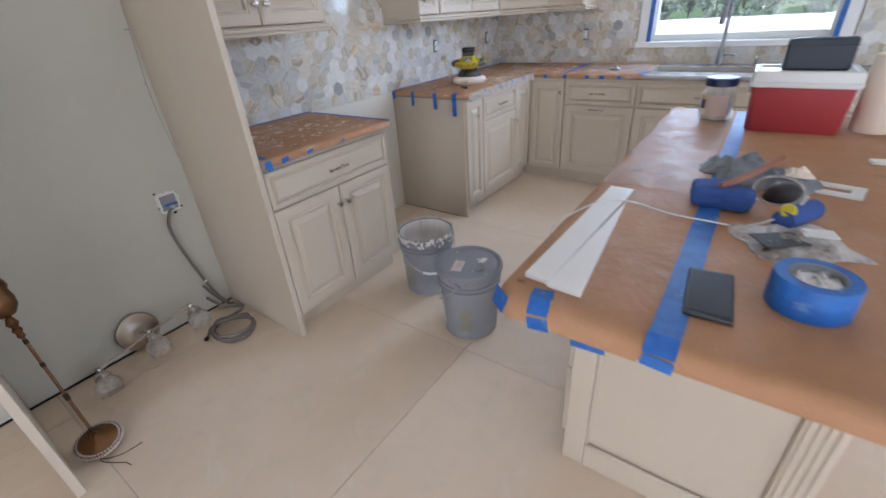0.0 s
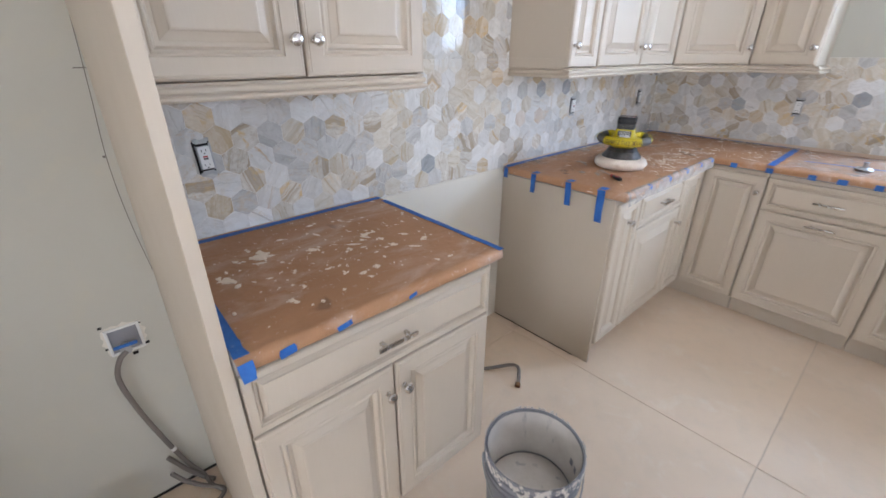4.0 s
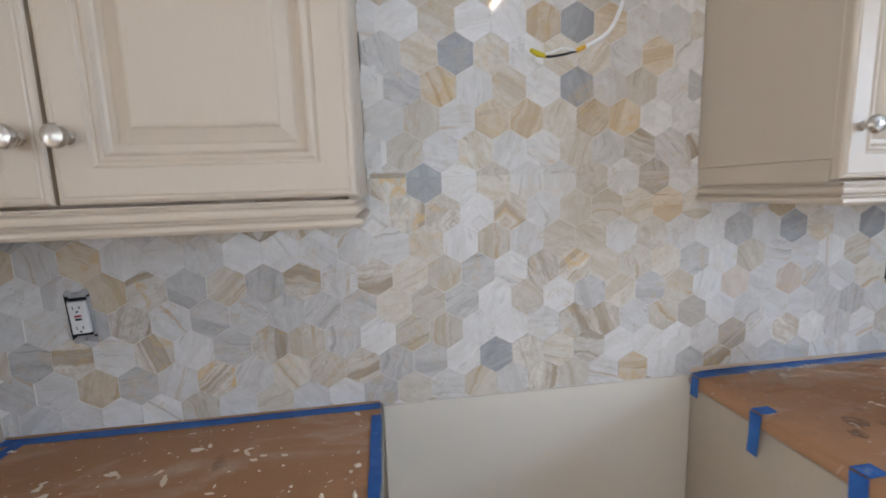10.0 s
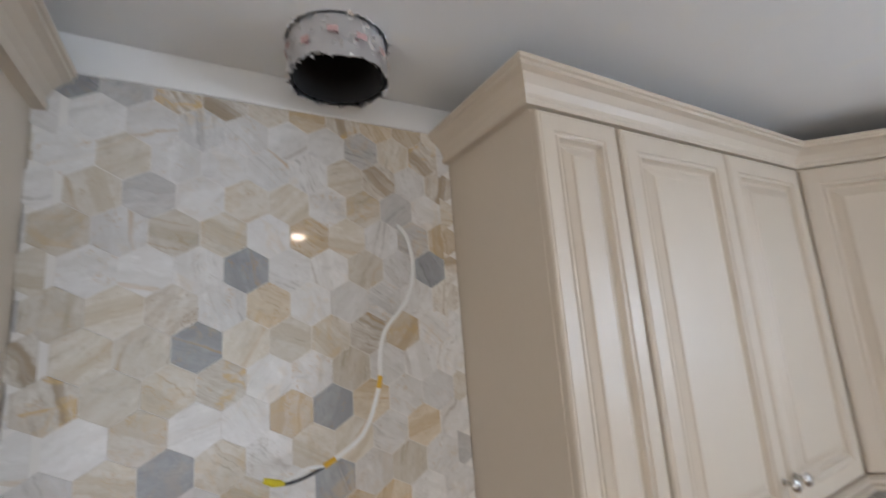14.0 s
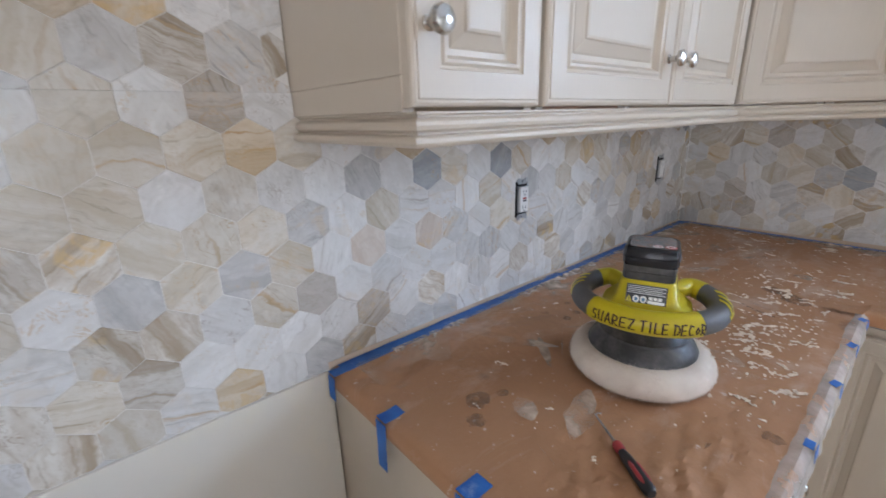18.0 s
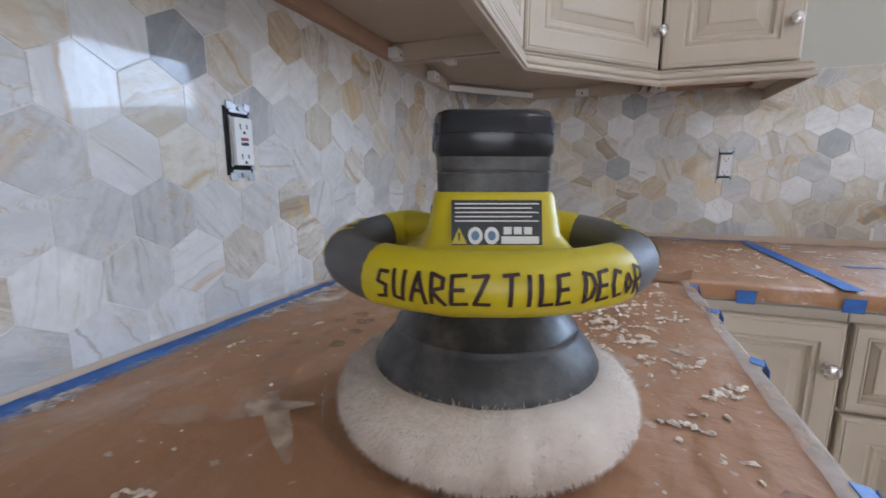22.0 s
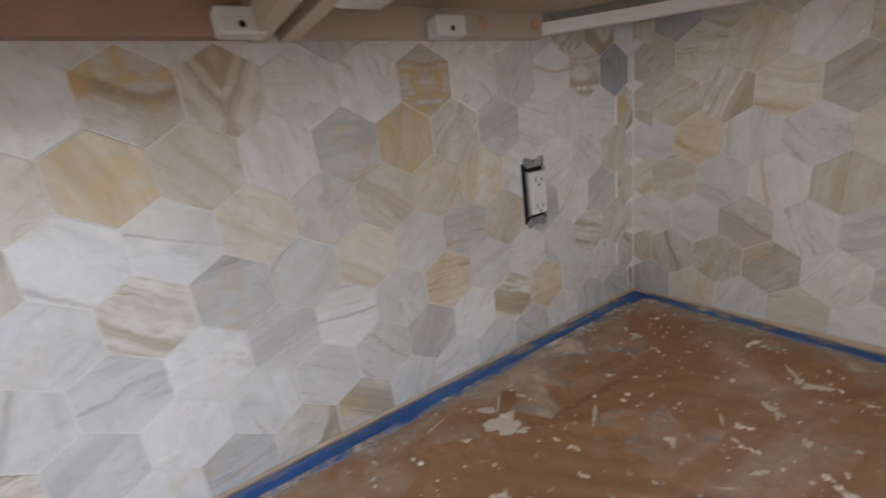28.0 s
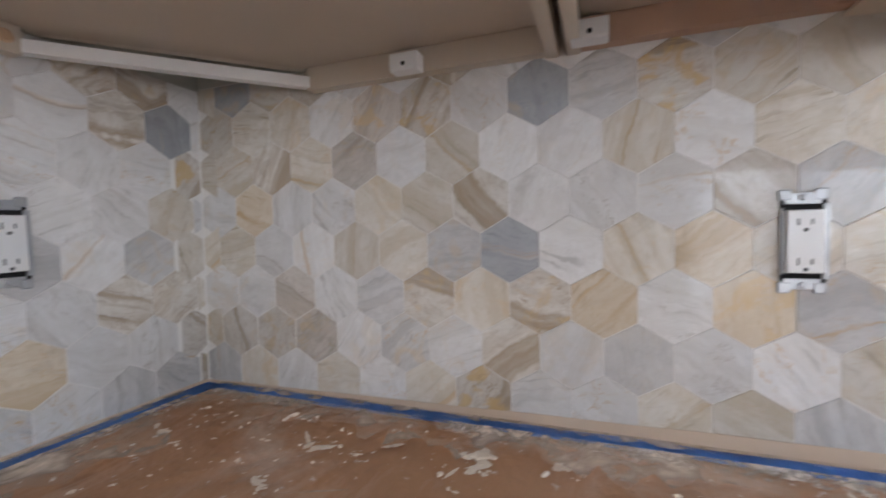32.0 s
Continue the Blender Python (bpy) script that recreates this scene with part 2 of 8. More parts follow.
# letter: base, band, fine vein, amount of banding
STONES = {
    "w": ((0.725, 0.715, 0.695), (0.575, 0.555, 0.52), (0.40, 0.355, 0.31), 0.55),
    "c": ((0.67, 0.635, 0.57), (0.51, 0.44, 0.325), (0.45, 0.32, 0.17), 0.75),
    "g": ((0.605, 0.595, 0.575), (0.42, 0.41, 0.395), (0.33, 0.30, 0.27), 0.70),
    "d": ((0.40, 0.41, 0.42), (0.285, 0.295, 0.305), (0.50, 0.49, 0.47), 0.70),
    "t": ((0.64, 0.57, 0.46), (0.50, 0.385, 0.24), (0.42, 0.235, 0.08), 0.95),
    "s": ((0.69, 0.665, 0.61), (0.40, 0.325, 0.235), (0.33, 0.24, 0.15), 1.25),
    "b": ((0.585, 0.545, 0.49), (0.41, 0.36, 0.30), (0.28, 0.235, 0.19), 0.90),
    "p": ((0.62, 0.565, 0.505), (0.52, 0.435, 0.36), (0.42, 0.30, 0.22), 0.80),
}
stone = {k: marble("marble_" + k, *v, island=False) for k, v in STONES.items()}
stone_joined = {k: marble("marble_joined_" + k, *v, island=True) for k, v in STONES.items()}
grout = paint("grout", (0.75, 0.73, 0.69), 0.85, 0.08, 0.3, 400)


def floor_stone():
    m = Mat("floor_porcelain", (0.66, 0.58, 0.46), 0.4)
    rnd = m.node("ShaderNodeObjectInfo").outputs["Random"]
    c = m.mix(m.span(m.noise(1.6, 5, 0.6), 0.3, 0.7), (0.74, 0.605, 0.462), (0.68, 0.545, 0.405))
    c = m.mix(m.span(m.noise(11, 5, 0.65), 0.5, 0.8, 0, 0.5), c, (0.60, 0.505, 0.395))
    c = m.mix(m.span(m.noise(5, 6, 0.7, None, 1.0), 0.56, 0.72, 0, 0.5), c, (0.76, 0.69, 0.59))
    c = m.mix(m.span(m.noise(160, 2), 0.70, 0.78, 0, 0.5), c, (0.78, 0.75, 0.70))
    hsv = m.node("ShaderNodeHueSaturation", Color=c, Value=m.span(rnd, 0, 1, 0.95, 1.04))
    m.set("Base Color", hsv.outputs[0])
    m.set("Roughness", m.span(m.noise(7, 4), 0.3, 0.7, 0.50, 0.70))
    m.bump(m.noise(220, 3), 0.06, 0.001)
    return m.m


floor_mat = floor_stone()
floor_grout = paint("floor_grout", (0.47, 0.40, 0.325), 0.9, 0.1, 0.3, 300)


def kraft_paper(name, dust):
    """Brown builder's paper, creased, with damp stains and smeared plaster dust."""
    m = Mat(name, (0.40, 0.235, 0.13), 0.62, spec=0.3)
    vec = m.coords()
    c = m.mix(m.span(m.noise(2.2, 4), 0.3, 0.7), (0.385, 0.200, 0.098), (0.455, 0.252, 0.136))
    c = m.mix(m.span(m.noise(240, 2, 0.5, m.scaled(vec, (1, 0.25, 1))), 0.35, 0.75, 0, 0.35), c, (0.39, 0.215, 0.11))
    blot = m.span(m.noise(6.5, 3, 0.5, None, 0.3), 0.68, 0.73, 0, 0.75)
    c = m.mix(blot, c, (0.21, 0.11, 0.06))
    smear = m.span(m.noise(9, 6, 0.65, m.scaled(vec, (1.0, 0.45, 1)), 0.6), 0.52, 0.72, 0, dust)
    c = m.mix(smear, c, (0.70, 0.60, 0.52))
    specks = m.span(m.noise(60, 3, 0.6), 0.66, 0.70, 0, dust)
    c = m.mix(specks, c, (0.72, 0.66, 0.60))
    m.set("Base Color", c)
    m.set("Roughness", m.span(m.noise(6, 4), 0.3, 0.7, 0.5, 0.75))
    crease = m.math("ADD", m.noise(7, 3, 0.5, m.scaled(vec, (1, 0.5, 1)), 0.5), m.math("MULTIPLY", m.noise(45, 3), 0.15))
    m.bump(crease, 0.9, 0.022)
    return m.m


paper_mat = kraft_paper("kraft_paper", 0.45)
paper_clean = kraft_paper("kraft_paper_clean", 0.12)


def film_mat(name, color, thin, thick):
    """Thin clear plastic film, creased and milky."""
    m = Mat(name, color, 0.40, spec=0.3)
    m.set("Alpha", m.span(m.noise(14, 5, 0.6), 0.3, 0.7, thin, thick))
    m.bump(m.noise(16, 4, 0.55, None, 0.8), 0.5, 0.006)
    return m.m


film_plastic = film_mat("plastic_film", (0.62, 0.55, 0.50), 0.08, 0.40)
film_milky = film_mat("milky_film", (0.74, 0.69, 0.64), 0.22, 0.52)


def tape_mat():
    m = Mat("painters_tape", (0.022, 0.12, 0.42), 0.55)
    c = m.mix(m.span(m.noise(30, 4), 0.3, 0.7), (0.015, 0.095, 0.36), (0.035, 0.16, 0.50))
    c = m.mix(m.span(m.noise(22, 5, 0.65), 0.60, 0.78, 0, 0.55), c, (0.42, 0.50, 0.62))
    m.set("Base Color", c)
    m.bump(m.noise(500, 2, 0.5, m.scaled(m.coords(), (1, 1, 1))), 0.25, 0.001)
    return m.m


tape = tape_mat()


def metal(name, color, rough, var=0.3):
    m = Mat(name, color, rough, 1.0)
    m.set("Base Color", m.mix(m.span(m.noise(25, 4), 0.4, 0.75, 0, var), color, tuple(c * 0.6 for c in color)))
    m.set("Roughness", m.span(m.noise(60, 3), 0.3, 0.7, rough * 0.8, rough * 1.25))
    return m.m


def plastic(name, color, rough, var=0.12, bump=0.08, scale=300):
    return paint(name, color, rough, var, bump, scale)


nickel = metal("brushed_nickel", (0.62, 0.60, 0.57), 0.24)
steel = metal("galvanised_steel", (0.42, 0.43, 0.44), 0.42)
bronze = metal("aged_bronze", (0.24, 0.125, 0.06), 0.36, 0.8)
bronze_dark = metal("dark_bronze", (0.06, 0.045, 0.035), 0.45, 0.6)
foil = metal("crumpled_foil", (0.75, 0.75, 0.76), 0.3, 0.2)
satin = metal("satin_nickel", (0.42, 0.355, 0.29), 0.36)
black_plastic = plastic("black_plastic", (0.018, 0.019, 0.021), 0.38)
grey_rubber = plastic("grey_rubber", (0.055, 0.057, 0.063), 0.6, 0.2, 0.3, 500)
grip_grey = plastic("grip_grey", (0.135, 0.135, 0.14), 0.55, 0.35, 0.3, 500)
bell_dust = Mat("dusty_bell", (0.03, 0.03, 0.031), 0.4)
bell_dust.set("Base Color", bell_dust.mix(bell_dust.span(bell_dust.noise(28, 5, 0.65), 0.42, 0.75), (0.028, 0.028, 0.03), (0.12, 0.113, 0.105)))
bell_dust.set("Roughness", bell_dust.span(bell_dust.noise(40, 4), 0.3, 0.7, 0.30, 0.6))
bell_black = bell_dust.m
gloss_black = plastic("gloss_black", (0.022, 0.024, 0.029), 0.22, 0.3)
lime_plastic = plastic("lime_plastic", (0.55, 0.45, 0.008), 0.36, 0.08)
white_plastic = plastic("white_plastic", (0.74, 0.74, 0.72), 0.35, 0.04)
red_plastic = plastic("red_plastic", (0.37, 0.042, 0.045), 0.42, 0.1)
bucket_grey = plastic("bucket_grey", (0.275, 0.28, 0.305), 0.48, 0.25)
hose_grey = plastic("hose_grey", (0.19, 0.165, 0.145), 0.45, 0.2)
blue_fabric = plastic("blue_fabric", (0.045, 0.105, 0.36), 0.85, 0.3, 0.6, 600)
grey_fabric = plastic("grey_fabric", (0.27, 0.29, 0.32), 0.9, 0.4, 0.6, 500)
# grey grit is dust; the orange streaks are reflections put into the colour
dust_reflection_mat = Mat("dust_and_reflection", (0.16, 0.155, 0.15), 0.85)
dust_reflection_mat.set("Base Color", dust_reflection_mat.mix(dust_reflection_mat.span(dust_reflection_mat.noise(30, 4, 0.6, dust_reflection_mat.scaled(dust_reflection_mat.coords(), (1, 4, 1))), 0.55, 0.62, 0, 0.6), dust_reflection_mat.mix(dust_reflection_mat.span(dust_reflection_mat.noise(380, 3), 0.4, 0.6), (0.10, 0.10, 0.10), (0.26, 0.25, 0.24)), (0.36, 0.15, 0.08)))
dust_reflection_mat.bump(dust_reflection_mat.noise(400, 3), 0.5, 0.002)
# near-black that paints the shade inside holes, slots and gaps; black ink too
shade_and_ink_black = plastic("shade_and_ink_black", (0.012, 0.012, 0.012), 0.9)
plaster = paint("plaster", (0.85, 0.735, 0.61), 0.9, 0.1, 0.4, 200)
marker_ink = plastic("marker_ink", (0.035, 0.012, 0.016), 0.5)
fleece_mat = Mat("fleece", (0.80, 0.78, 0.75), 1.0, spec=0.1)
fleece_mat.bump(fleece_mat.noise(190, 6, 0.75), 0.7, 0.004)
fleece_mat.set("Base Color", fleece_mat.mix(fleece_mat.span(fleece_mat.noise(25, 5), 0.35, 0.7), (0.88, 0.79, 0.69), (0.80, 0.695, 0.60)))
fleece = fleece_mat.m
hardwood = paint("white_board_paint", (0.80, 0.79, 0.76), 0.35, 0.03, 0.03)
frost = Mat("frosted_glass", (0.92, 0.92, 0.90), 0.42)
frost.set("Transmission Weight", 0.85)
frost.set("Alpha", frost.span(frost.noise(40, 3), 0.3, 0.7, 0.30, 0.48))
frost = frost.m
clear = Mat("clear_glass", (1, 1, 1), 0.02)
clear.set("Transmission Weight", 1.0)
clear.set("IOR", 1.45)
clear = clear.m


def glow(name, color, power):
    m = Mat(name, color, 0.5)
    m.set("Emission Color", (*color, 1))
    m.set("Emission Strength", power)
    return m.m


can_glow = glow("downlight_glow", (1.0, 0.82, 0.6), 4)


# ---- mesh helpers ----
def mesh_of(name, bm, mats, smooth=False):
    data = bpy.data.meshes.new(name)
    bmesh.ops.recalc_face_normals(bm, faces=bm.faces)
    bm.to_mesh(data)
    bm.free()
    for m in mats if isinstance(mats, (list, tuple)) else [mats]:
        data.materials.append(m)
    if smooth:
        data.shade_smooth()
        data.set_sharp_from_angle(angle=radians(38))
    return data


def solid(name, bm, mats, label="", category="", kind="", group="", smooth=False):
    return tagged(new(name, mesh_of(name, bm, mats, smooth)), label, category, group, kind)


def thing(name, at, label, category, group="", kind=""):
    ob = new(name)
    ob.empty_display_size = 0.05
    ob.location = at
    return tagged(ob, label, category, group, kind)


def part(name, bm, mats, parent, label="", smooth=False):
    """One mesh under a thing, modelled in world places."""
    ob = new(name, mesh_of(name, bm, mats, smooth))
    ob.parent = parent
    if parent.parent is None:
        ob.matrix_parent_inverse = parent.matrix_basis.inverted()
    return tagged(ob, label)


def box(x0, x1, y0, y1, z0, z1, bevel=0.0, bm=None, seg=1):
    bm = bm or bmesh.new()
    vs = [bm.verts.new((x, y, z)) for x in (x0, x1) for y in (y0, y1) for z in (z0, z1)]
    faces = [bm.faces.new([vs[i] for i in f]) for f in ((0, 1, 3, 2), (4, 6, 7, 5), (0, 4, 5, 1), (2, 3, 7, 6), (0, 2, 6, 4), (1, 5, 7, 3))]
    if bevel:
        edges = list({e for f in faces for e in f.edges})
        bmesh.ops.bevel(bm, geom=edges, offset=bevel, segments=seg, affect="EDGES", profile=0.5)
    return bm


def slab(points, z0, z1, bm=None):
    """An upright prism over a plan outline."""
    bm = bm or bmesh.new()
    lo = [bm.verts.new((x, y, z0)) for x, y in points]
    hi = [bm.verts.new((x, y, z1)) for x, y in points]
    n = len(points)
    bm.faces.new(lo[::-1])
    bm.faces.new(hi)
    for i in range(n):
        bm.faces.new((lo[i], lo[(i + 1) % n], hi[(i + 1) % n], hi[i]))
    return bm


def lathe(profile, m=None, seg=24, bm=None):
    """Turns (radius, height) points about the z axis of the pose m."""
    bm = bm or bmesh.new()
    m = m or Matrix.Identity(4)
    rings = []
    for r, h in profile:
        if r < 1e-6:
            rings.append([bm.verts.new(m @ Vector((0, 0, h)))])
        else:
            rings.append([bm.verts.new(m @ Vector((r * math.cos(2 * math.pi * i / seg), r * math.sin(2 * math.pi * i / seg), h))) for i in range(seg)])
    for a, b in zip(rings, rings[1:]):
        for i in range(seg):
            j = (i + 1) % seg
            q = [a[i % len(a)], a[j % len(a)], b[j % len(b)], b[i % len(b)]]
            q = list(dict.fromkeys(q))
            if len(q) > 2:
                bm.faces.new(q)
    return bm


def tube(points, radius, seg=8, bm=None, closed=False):
    """A round bar along points; radius may be a list."""
    bm = bm or bmesh.new()
    pts = [Vector(p) for p in points]
    n = len(pts)
    side, rings = None, []
    for i, p in enumerate(pts):
        a, b = (pts[i - 1], pts[(i + 1) % n]) if closed else (pts[max(i - 1, 0)], pts[min(i + 1, n - 1)])
        d = (b - a).normalized()
        if side is None:
            side = d.orthogonal().normalized()
        side = (side - d * side.dot(d)).normalized()
        up = d.cross(side)
        r = radius[i] if isinstance(radius, (list, tuple)) else radius
        rings.append([bm.verts.new(p + (side * math.cos(2 * math.pi * k / seg) + up * math.sin(2 * math.pi * k / seg)) * r) for k in range(seg)])
    for i in range(n if closed else n - 1):
        a, b = rings[i], rings[(i + 1) % n]
        for k in range(seg):
            bm.faces.new((a[k], a[(k + 1) % seg], b[(k + 1) % seg], b[k]))
    if not closed:
        bm.faces.new(rings[0][::-1])
        bm.faces.new(rings[-1])
    return bm


def spline(points, steps=6):
    """Catmull-Rom through points."""
    p = [Vector(q) for q in points]
    out = []
    for i in range(len(p) - 1):
        a, b, c, d = p[max(i - 1, 0)], p[i], p[i + 1], p[min(i + 2, len(p) - 1)]
        for s in range(steps):
            u = s / steps
            out.append(0.5 * ((2 * b) + (c - a) * u + (2 * a - 5 * b + 4 * c - d) * u * u + (3 * b - a - 3 * c + d) * u ** 3))
    return out + [p[-1]]


def sweep(profile, path, bm=None, cap=True):
    """A moulding: (outward, z) profile along plan points, mitred; outward is to the right of the way."""
    bm = bm or bmesh.new()
    pts = [Vector((x, y, 0)) for x, y in path]
    rings = []
    for i, p in enumerate(pts):
        dirs = []
        if i:
            dirs.append((p - pts[i - 1]).normalized())
        if i < len(pts) - 1:
            dirs.append((pts[i + 1] - p).normalized())
        ns = [Vector((d.y, -d.x, 0)) for d in dirs]
        n = ns[0] if len(ns) == 1 else (ns[0] + ns[1]) / (1 + ns[0].dot(ns[1]))
        rings.append([bm.verts.new(p + n * o + Vector((0, 0, z))) for o, z in profile])
    k = len(profile)
    for a, b in zip(rings, rings[1:]):
        for j in range(k if cap else k - 1):
            bm.faces.new((a[j], a[(j + 1) % k], b[(j + 1) % k], b[j]))
    if cap:
        bm.faces.new(rings[0][::-1])
        bm.faces.new(rings[-1])
    return bm


RAISED = [(0, 0), (0, 0.0125), (0.002, 0.0160), (0.006, 0.0180), (0.0095, 0.0172), (0.0110, 0.0190), (0.047, 0.0190), (0.049, 0.0160), (0.053, 0.0150), (0.057, 0.0175), (0.061, 0.0175),
          (0.065, 0.0095), (0.068, 0.0065), (0.076, 0.0065), (0.079, 0.0085), (0.096, 0.0150), (0.098, 0.0175), (0.102, 0.0185)]


def panel_front(o, u, n, w, h, squeeze=1.0, bm=None):
    """A raised-panel front: lower corner o, across u, outward n, width and height."""
    bm = bm or bmesh.new()
    o, u, n, v = Vector(o), Vector(u), Vector(n), Vector((0, 0, 1))
    rings = []
    for inset, hgt in RAISED:
        i = inset * squeeze
        rings.append([bm.verts.new(o + u * a + v * b + n * hgt) for a, b in ((i, i), (w - i, i), (w - i, h - i), (i, h - i))])
    bm.faces.new(rings[0][::-1])
    bm.faces.new(rings[-1])
    for a, b in zip(rings, rings[1:]):
        for k in range(4):
            bm.faces.new((a[k], a[(k + 1) % 4], b[(k + 1) % 4], b[k]))
    return bm


def axis_pose(at, z):
    return Matrix.Translation(at) @ Vector(z).to_track_quat("Z", "Y").to_matrix().to_4x4()


def knob(at, n, parent):
    prof = [(0.0085, 0), (0.0085, 0.002), (0.0055, 0.004), (0.005, 0.014), (0.008, 0.017), (0.0145, 0.020), (0.0155, 0.024), (0.013, 0.029), (0.006, 0.0315), (0, 0.032)]
    return part("knob", lathe(prof, axis_pose(at, n), 20), nickel, parent, "round brushed nickel knob", True)


def bar_pull(at, u, n, parent, length=0.125):
    """A flat bar on two square posts."""
    at, u, n = Vector(at), Vector(u), Vector(n)
    v = n.cross(u)
    frame_ = Matrix((u, v, n)).transposed().to_4x4()
    frame_.translation = at
    bm = box(-length / 2, length / 2, -0.0062, 0.0062, 0.0245, 0.0310, 0.0018, seg=2)
    for s in (-1, 1):
        box(s * length * 0.31 - 0.0055, s * length * 0.31 + 0.0055, -0.0055, 0.0055, 0.0, 0.0248, 0.0012, bm)
    bm.transform(frame_)
    return part("pull_handle", bm, nickel, parent, "brushed nickel flat bar pull", True)


# ---- walls, floor, ceiling ----
def wall(name, bm, label):
    return solid(name, bm, wall_paint, label, "wall", "structure")


wall_west = wall("wall_west", box(WEST - 0.12, WEST, SOUTH, NORTH + 0.12, 0, TOP), "pale greige painted drywall behind cabinets and refrigerator bay")
x0, x1, z0, z1 = WIN
bm = box(WEST, x0, NORTH, NORTH + 0.14, 0, TOP)
box(x1, EAST, NORTH, NORTH + 0.14, 0, TOP, bm=bm)
box(x0, x1, NORTH, NORTH + 0.14, 0, z0, bm=bm)
box(x0, x1, NORTH, NORTH + 0.14, z1, TOP, bm=bm)
wall_north = wall("wall_north", bm, "pale painted drywall with the window over the sink")
y0, y1, z0, z1 = SLIDE
bm = box(EAST, EAST + 0.14, SOUTH, y0, 0, TOP)
box(EAST, EAST + 0.14, y1, NORTH + 0.14, 0, TOP, bm=bm)
box(EAST, EAST + 0.14, y0, y1, z1, TOP, bm=bm)
box(EAST, EAST + 0.14, y0, y1, 0, z0, bm=bm)
wall("wall_east", bm, "pale painted wall with a glazed door opening")
# south wall, with an unseen opening added only to let fill light in
x0, x1, z0, z1 = SOUTH_FILL
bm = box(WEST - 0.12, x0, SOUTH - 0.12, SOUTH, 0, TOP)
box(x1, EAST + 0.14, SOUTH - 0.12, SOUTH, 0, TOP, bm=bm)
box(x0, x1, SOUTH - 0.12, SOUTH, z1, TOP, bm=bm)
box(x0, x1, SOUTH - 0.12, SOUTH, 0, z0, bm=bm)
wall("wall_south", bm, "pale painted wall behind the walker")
DUCT = (-2.098, 2.164, 0.096)
bm = bmesh.new()
gx = [WEST - 0.12, DUCT[0] - 0.11, DUCT[0] + 0.11, EAST + 0.14]
gy = [SOUTH - 0.12, DUCT[1] - 0.11, DUCT[1] + 0.11, NORTH + 0.14]
for i in range(3):
    for j in range(3):
        if (i, j) != (1, 1):
            box(gx[i], gx[i + 1], gy[j], gy[j + 1], TOP, TOP + 0.1, bm=bm)
seg = 32
for z, flip in ((TOP, 1), (TOP + 0.1, 0)):
    ring = [bm.verts.new((DUCT[0] + DUCT[2] * math.cos(2 * math.pi * i / seg), DUCT[1] + DUCT[2] * math.sin(2 * math.pi * i / seg), z)) for i in range(seg)]
    sq = [bm.verts.new((DUCT[0] + 0.11 * max(-1, min(1, 1.5 * math.cos(2 * math.pi * i / seg))), DUCT[1] + 0.11 * max(-1, min(1, 1.5 * math.sin(2 * math.pi * i / seg))), z)) for i in range(seg)]
    for i in range(seg):
        bm.faces.new((ring[i], ring[(i + 1) % seg], sq[(i + 1) % seg], sq[i]))
solid("ceiling", bm, ceiling_paint, "flat white painted ceiling with a round duct hole", "ceiling", "structure")
# unseen roof, its eaves added so that no sun enters the room
solid("added_roof_slab", box(WEST - 0.6, EAST + 0.9, SOUTH - 0.6, NORTH + 0.9, TOP + 0.5, TOP + 0.62), wall_paint, "unseen flat roof slab with eaves, added to keep the sun out", "roof", "structure")
floor = solid("floor", box(WEST - 0.12, EAST + 0.14, SOUTH - 0.12, NORTH + 0.14, -0.08, -0.004), floor_grout, "cream porcelain floor of very large square tiles", "floor", "structure")

# white board over the top of the tiles behind the range gap
solid("trim_board", box(WEST, TILE_X + 0.004, 1.69, 2.50, 2.368, TOP - 0.001, 0.002), white_trim, "flat white trim board above the wall tiles", "trim", "structure")
# painted board low in the range gap
solid("range_wall_panel", box(WEST, TILE_X + 0.002, 1.705, 2.495, 0.0, 0.905, 0.002), grey_paint, "cream painted wall panel below the tiles in the range gap", "wall panel", "structure")

# window over the sink
win = tagged(new("window_1"), "white framed window with blue masking tape over the sink", "window", "", "structure")
win.location = (-0.25, NORTH, 1.085)
x0, x1, z0, z1 = WIN
frame_mat = white_trim
for nm, b in (("casing", (x0 - 0.075, x0, z0 - 0.02, z1 + 0.07)), ("casing", (x1, x1 + 0.075, z0 - 0.02, z1 + 0.07)), ("casing", (x0, x1, z1, z1 + 0.07))):
    part(nm, box(b[0], b[1], NORTH - 0.022, NORTH - 0.001, b[2], b[3], 0.003), frame_mat, win)
part("window_sill", box(x0 - 0.085, x1 + 0.085, NORTH - 0.045, NORTH + 0.09, z0 - 0.045, z0 - 0.002, 0.004), frame_mat, win)
for b in ((x0, x0 + 0.045, z0, z1), (x1 - 0.045, x1, z0, z1), (x0 + 0.045, x1 - 0.045, z0, z0 + 0.045), (x0 + 0.045, x1 - 0.045, z1 - 0.045, z1)):
    part("window_frame", box(b[0], b[1], NORTH + 0.05, NORTH + 0.11, b[2], b[3], 0.003), frame_mat, win)
pane = part("pane", box(x0 + 0.045, x1 - 0.045, NORTH + 0.078, NORTH + 0.084, z0 + 0.045, z1 - 0.045), clear, win)
pane.visible_shadow = False
for xa, xb in ((x0 - 0.004, x0 + 0.028), (x1 - 0.028, x1 + 0.004)):
    part("masking_tape", box(xa, xb, NORTH - 0.0245, NORTH - 0.0225, z0 - 0.015, z1), tape, win, "blue masking tape along the casing")

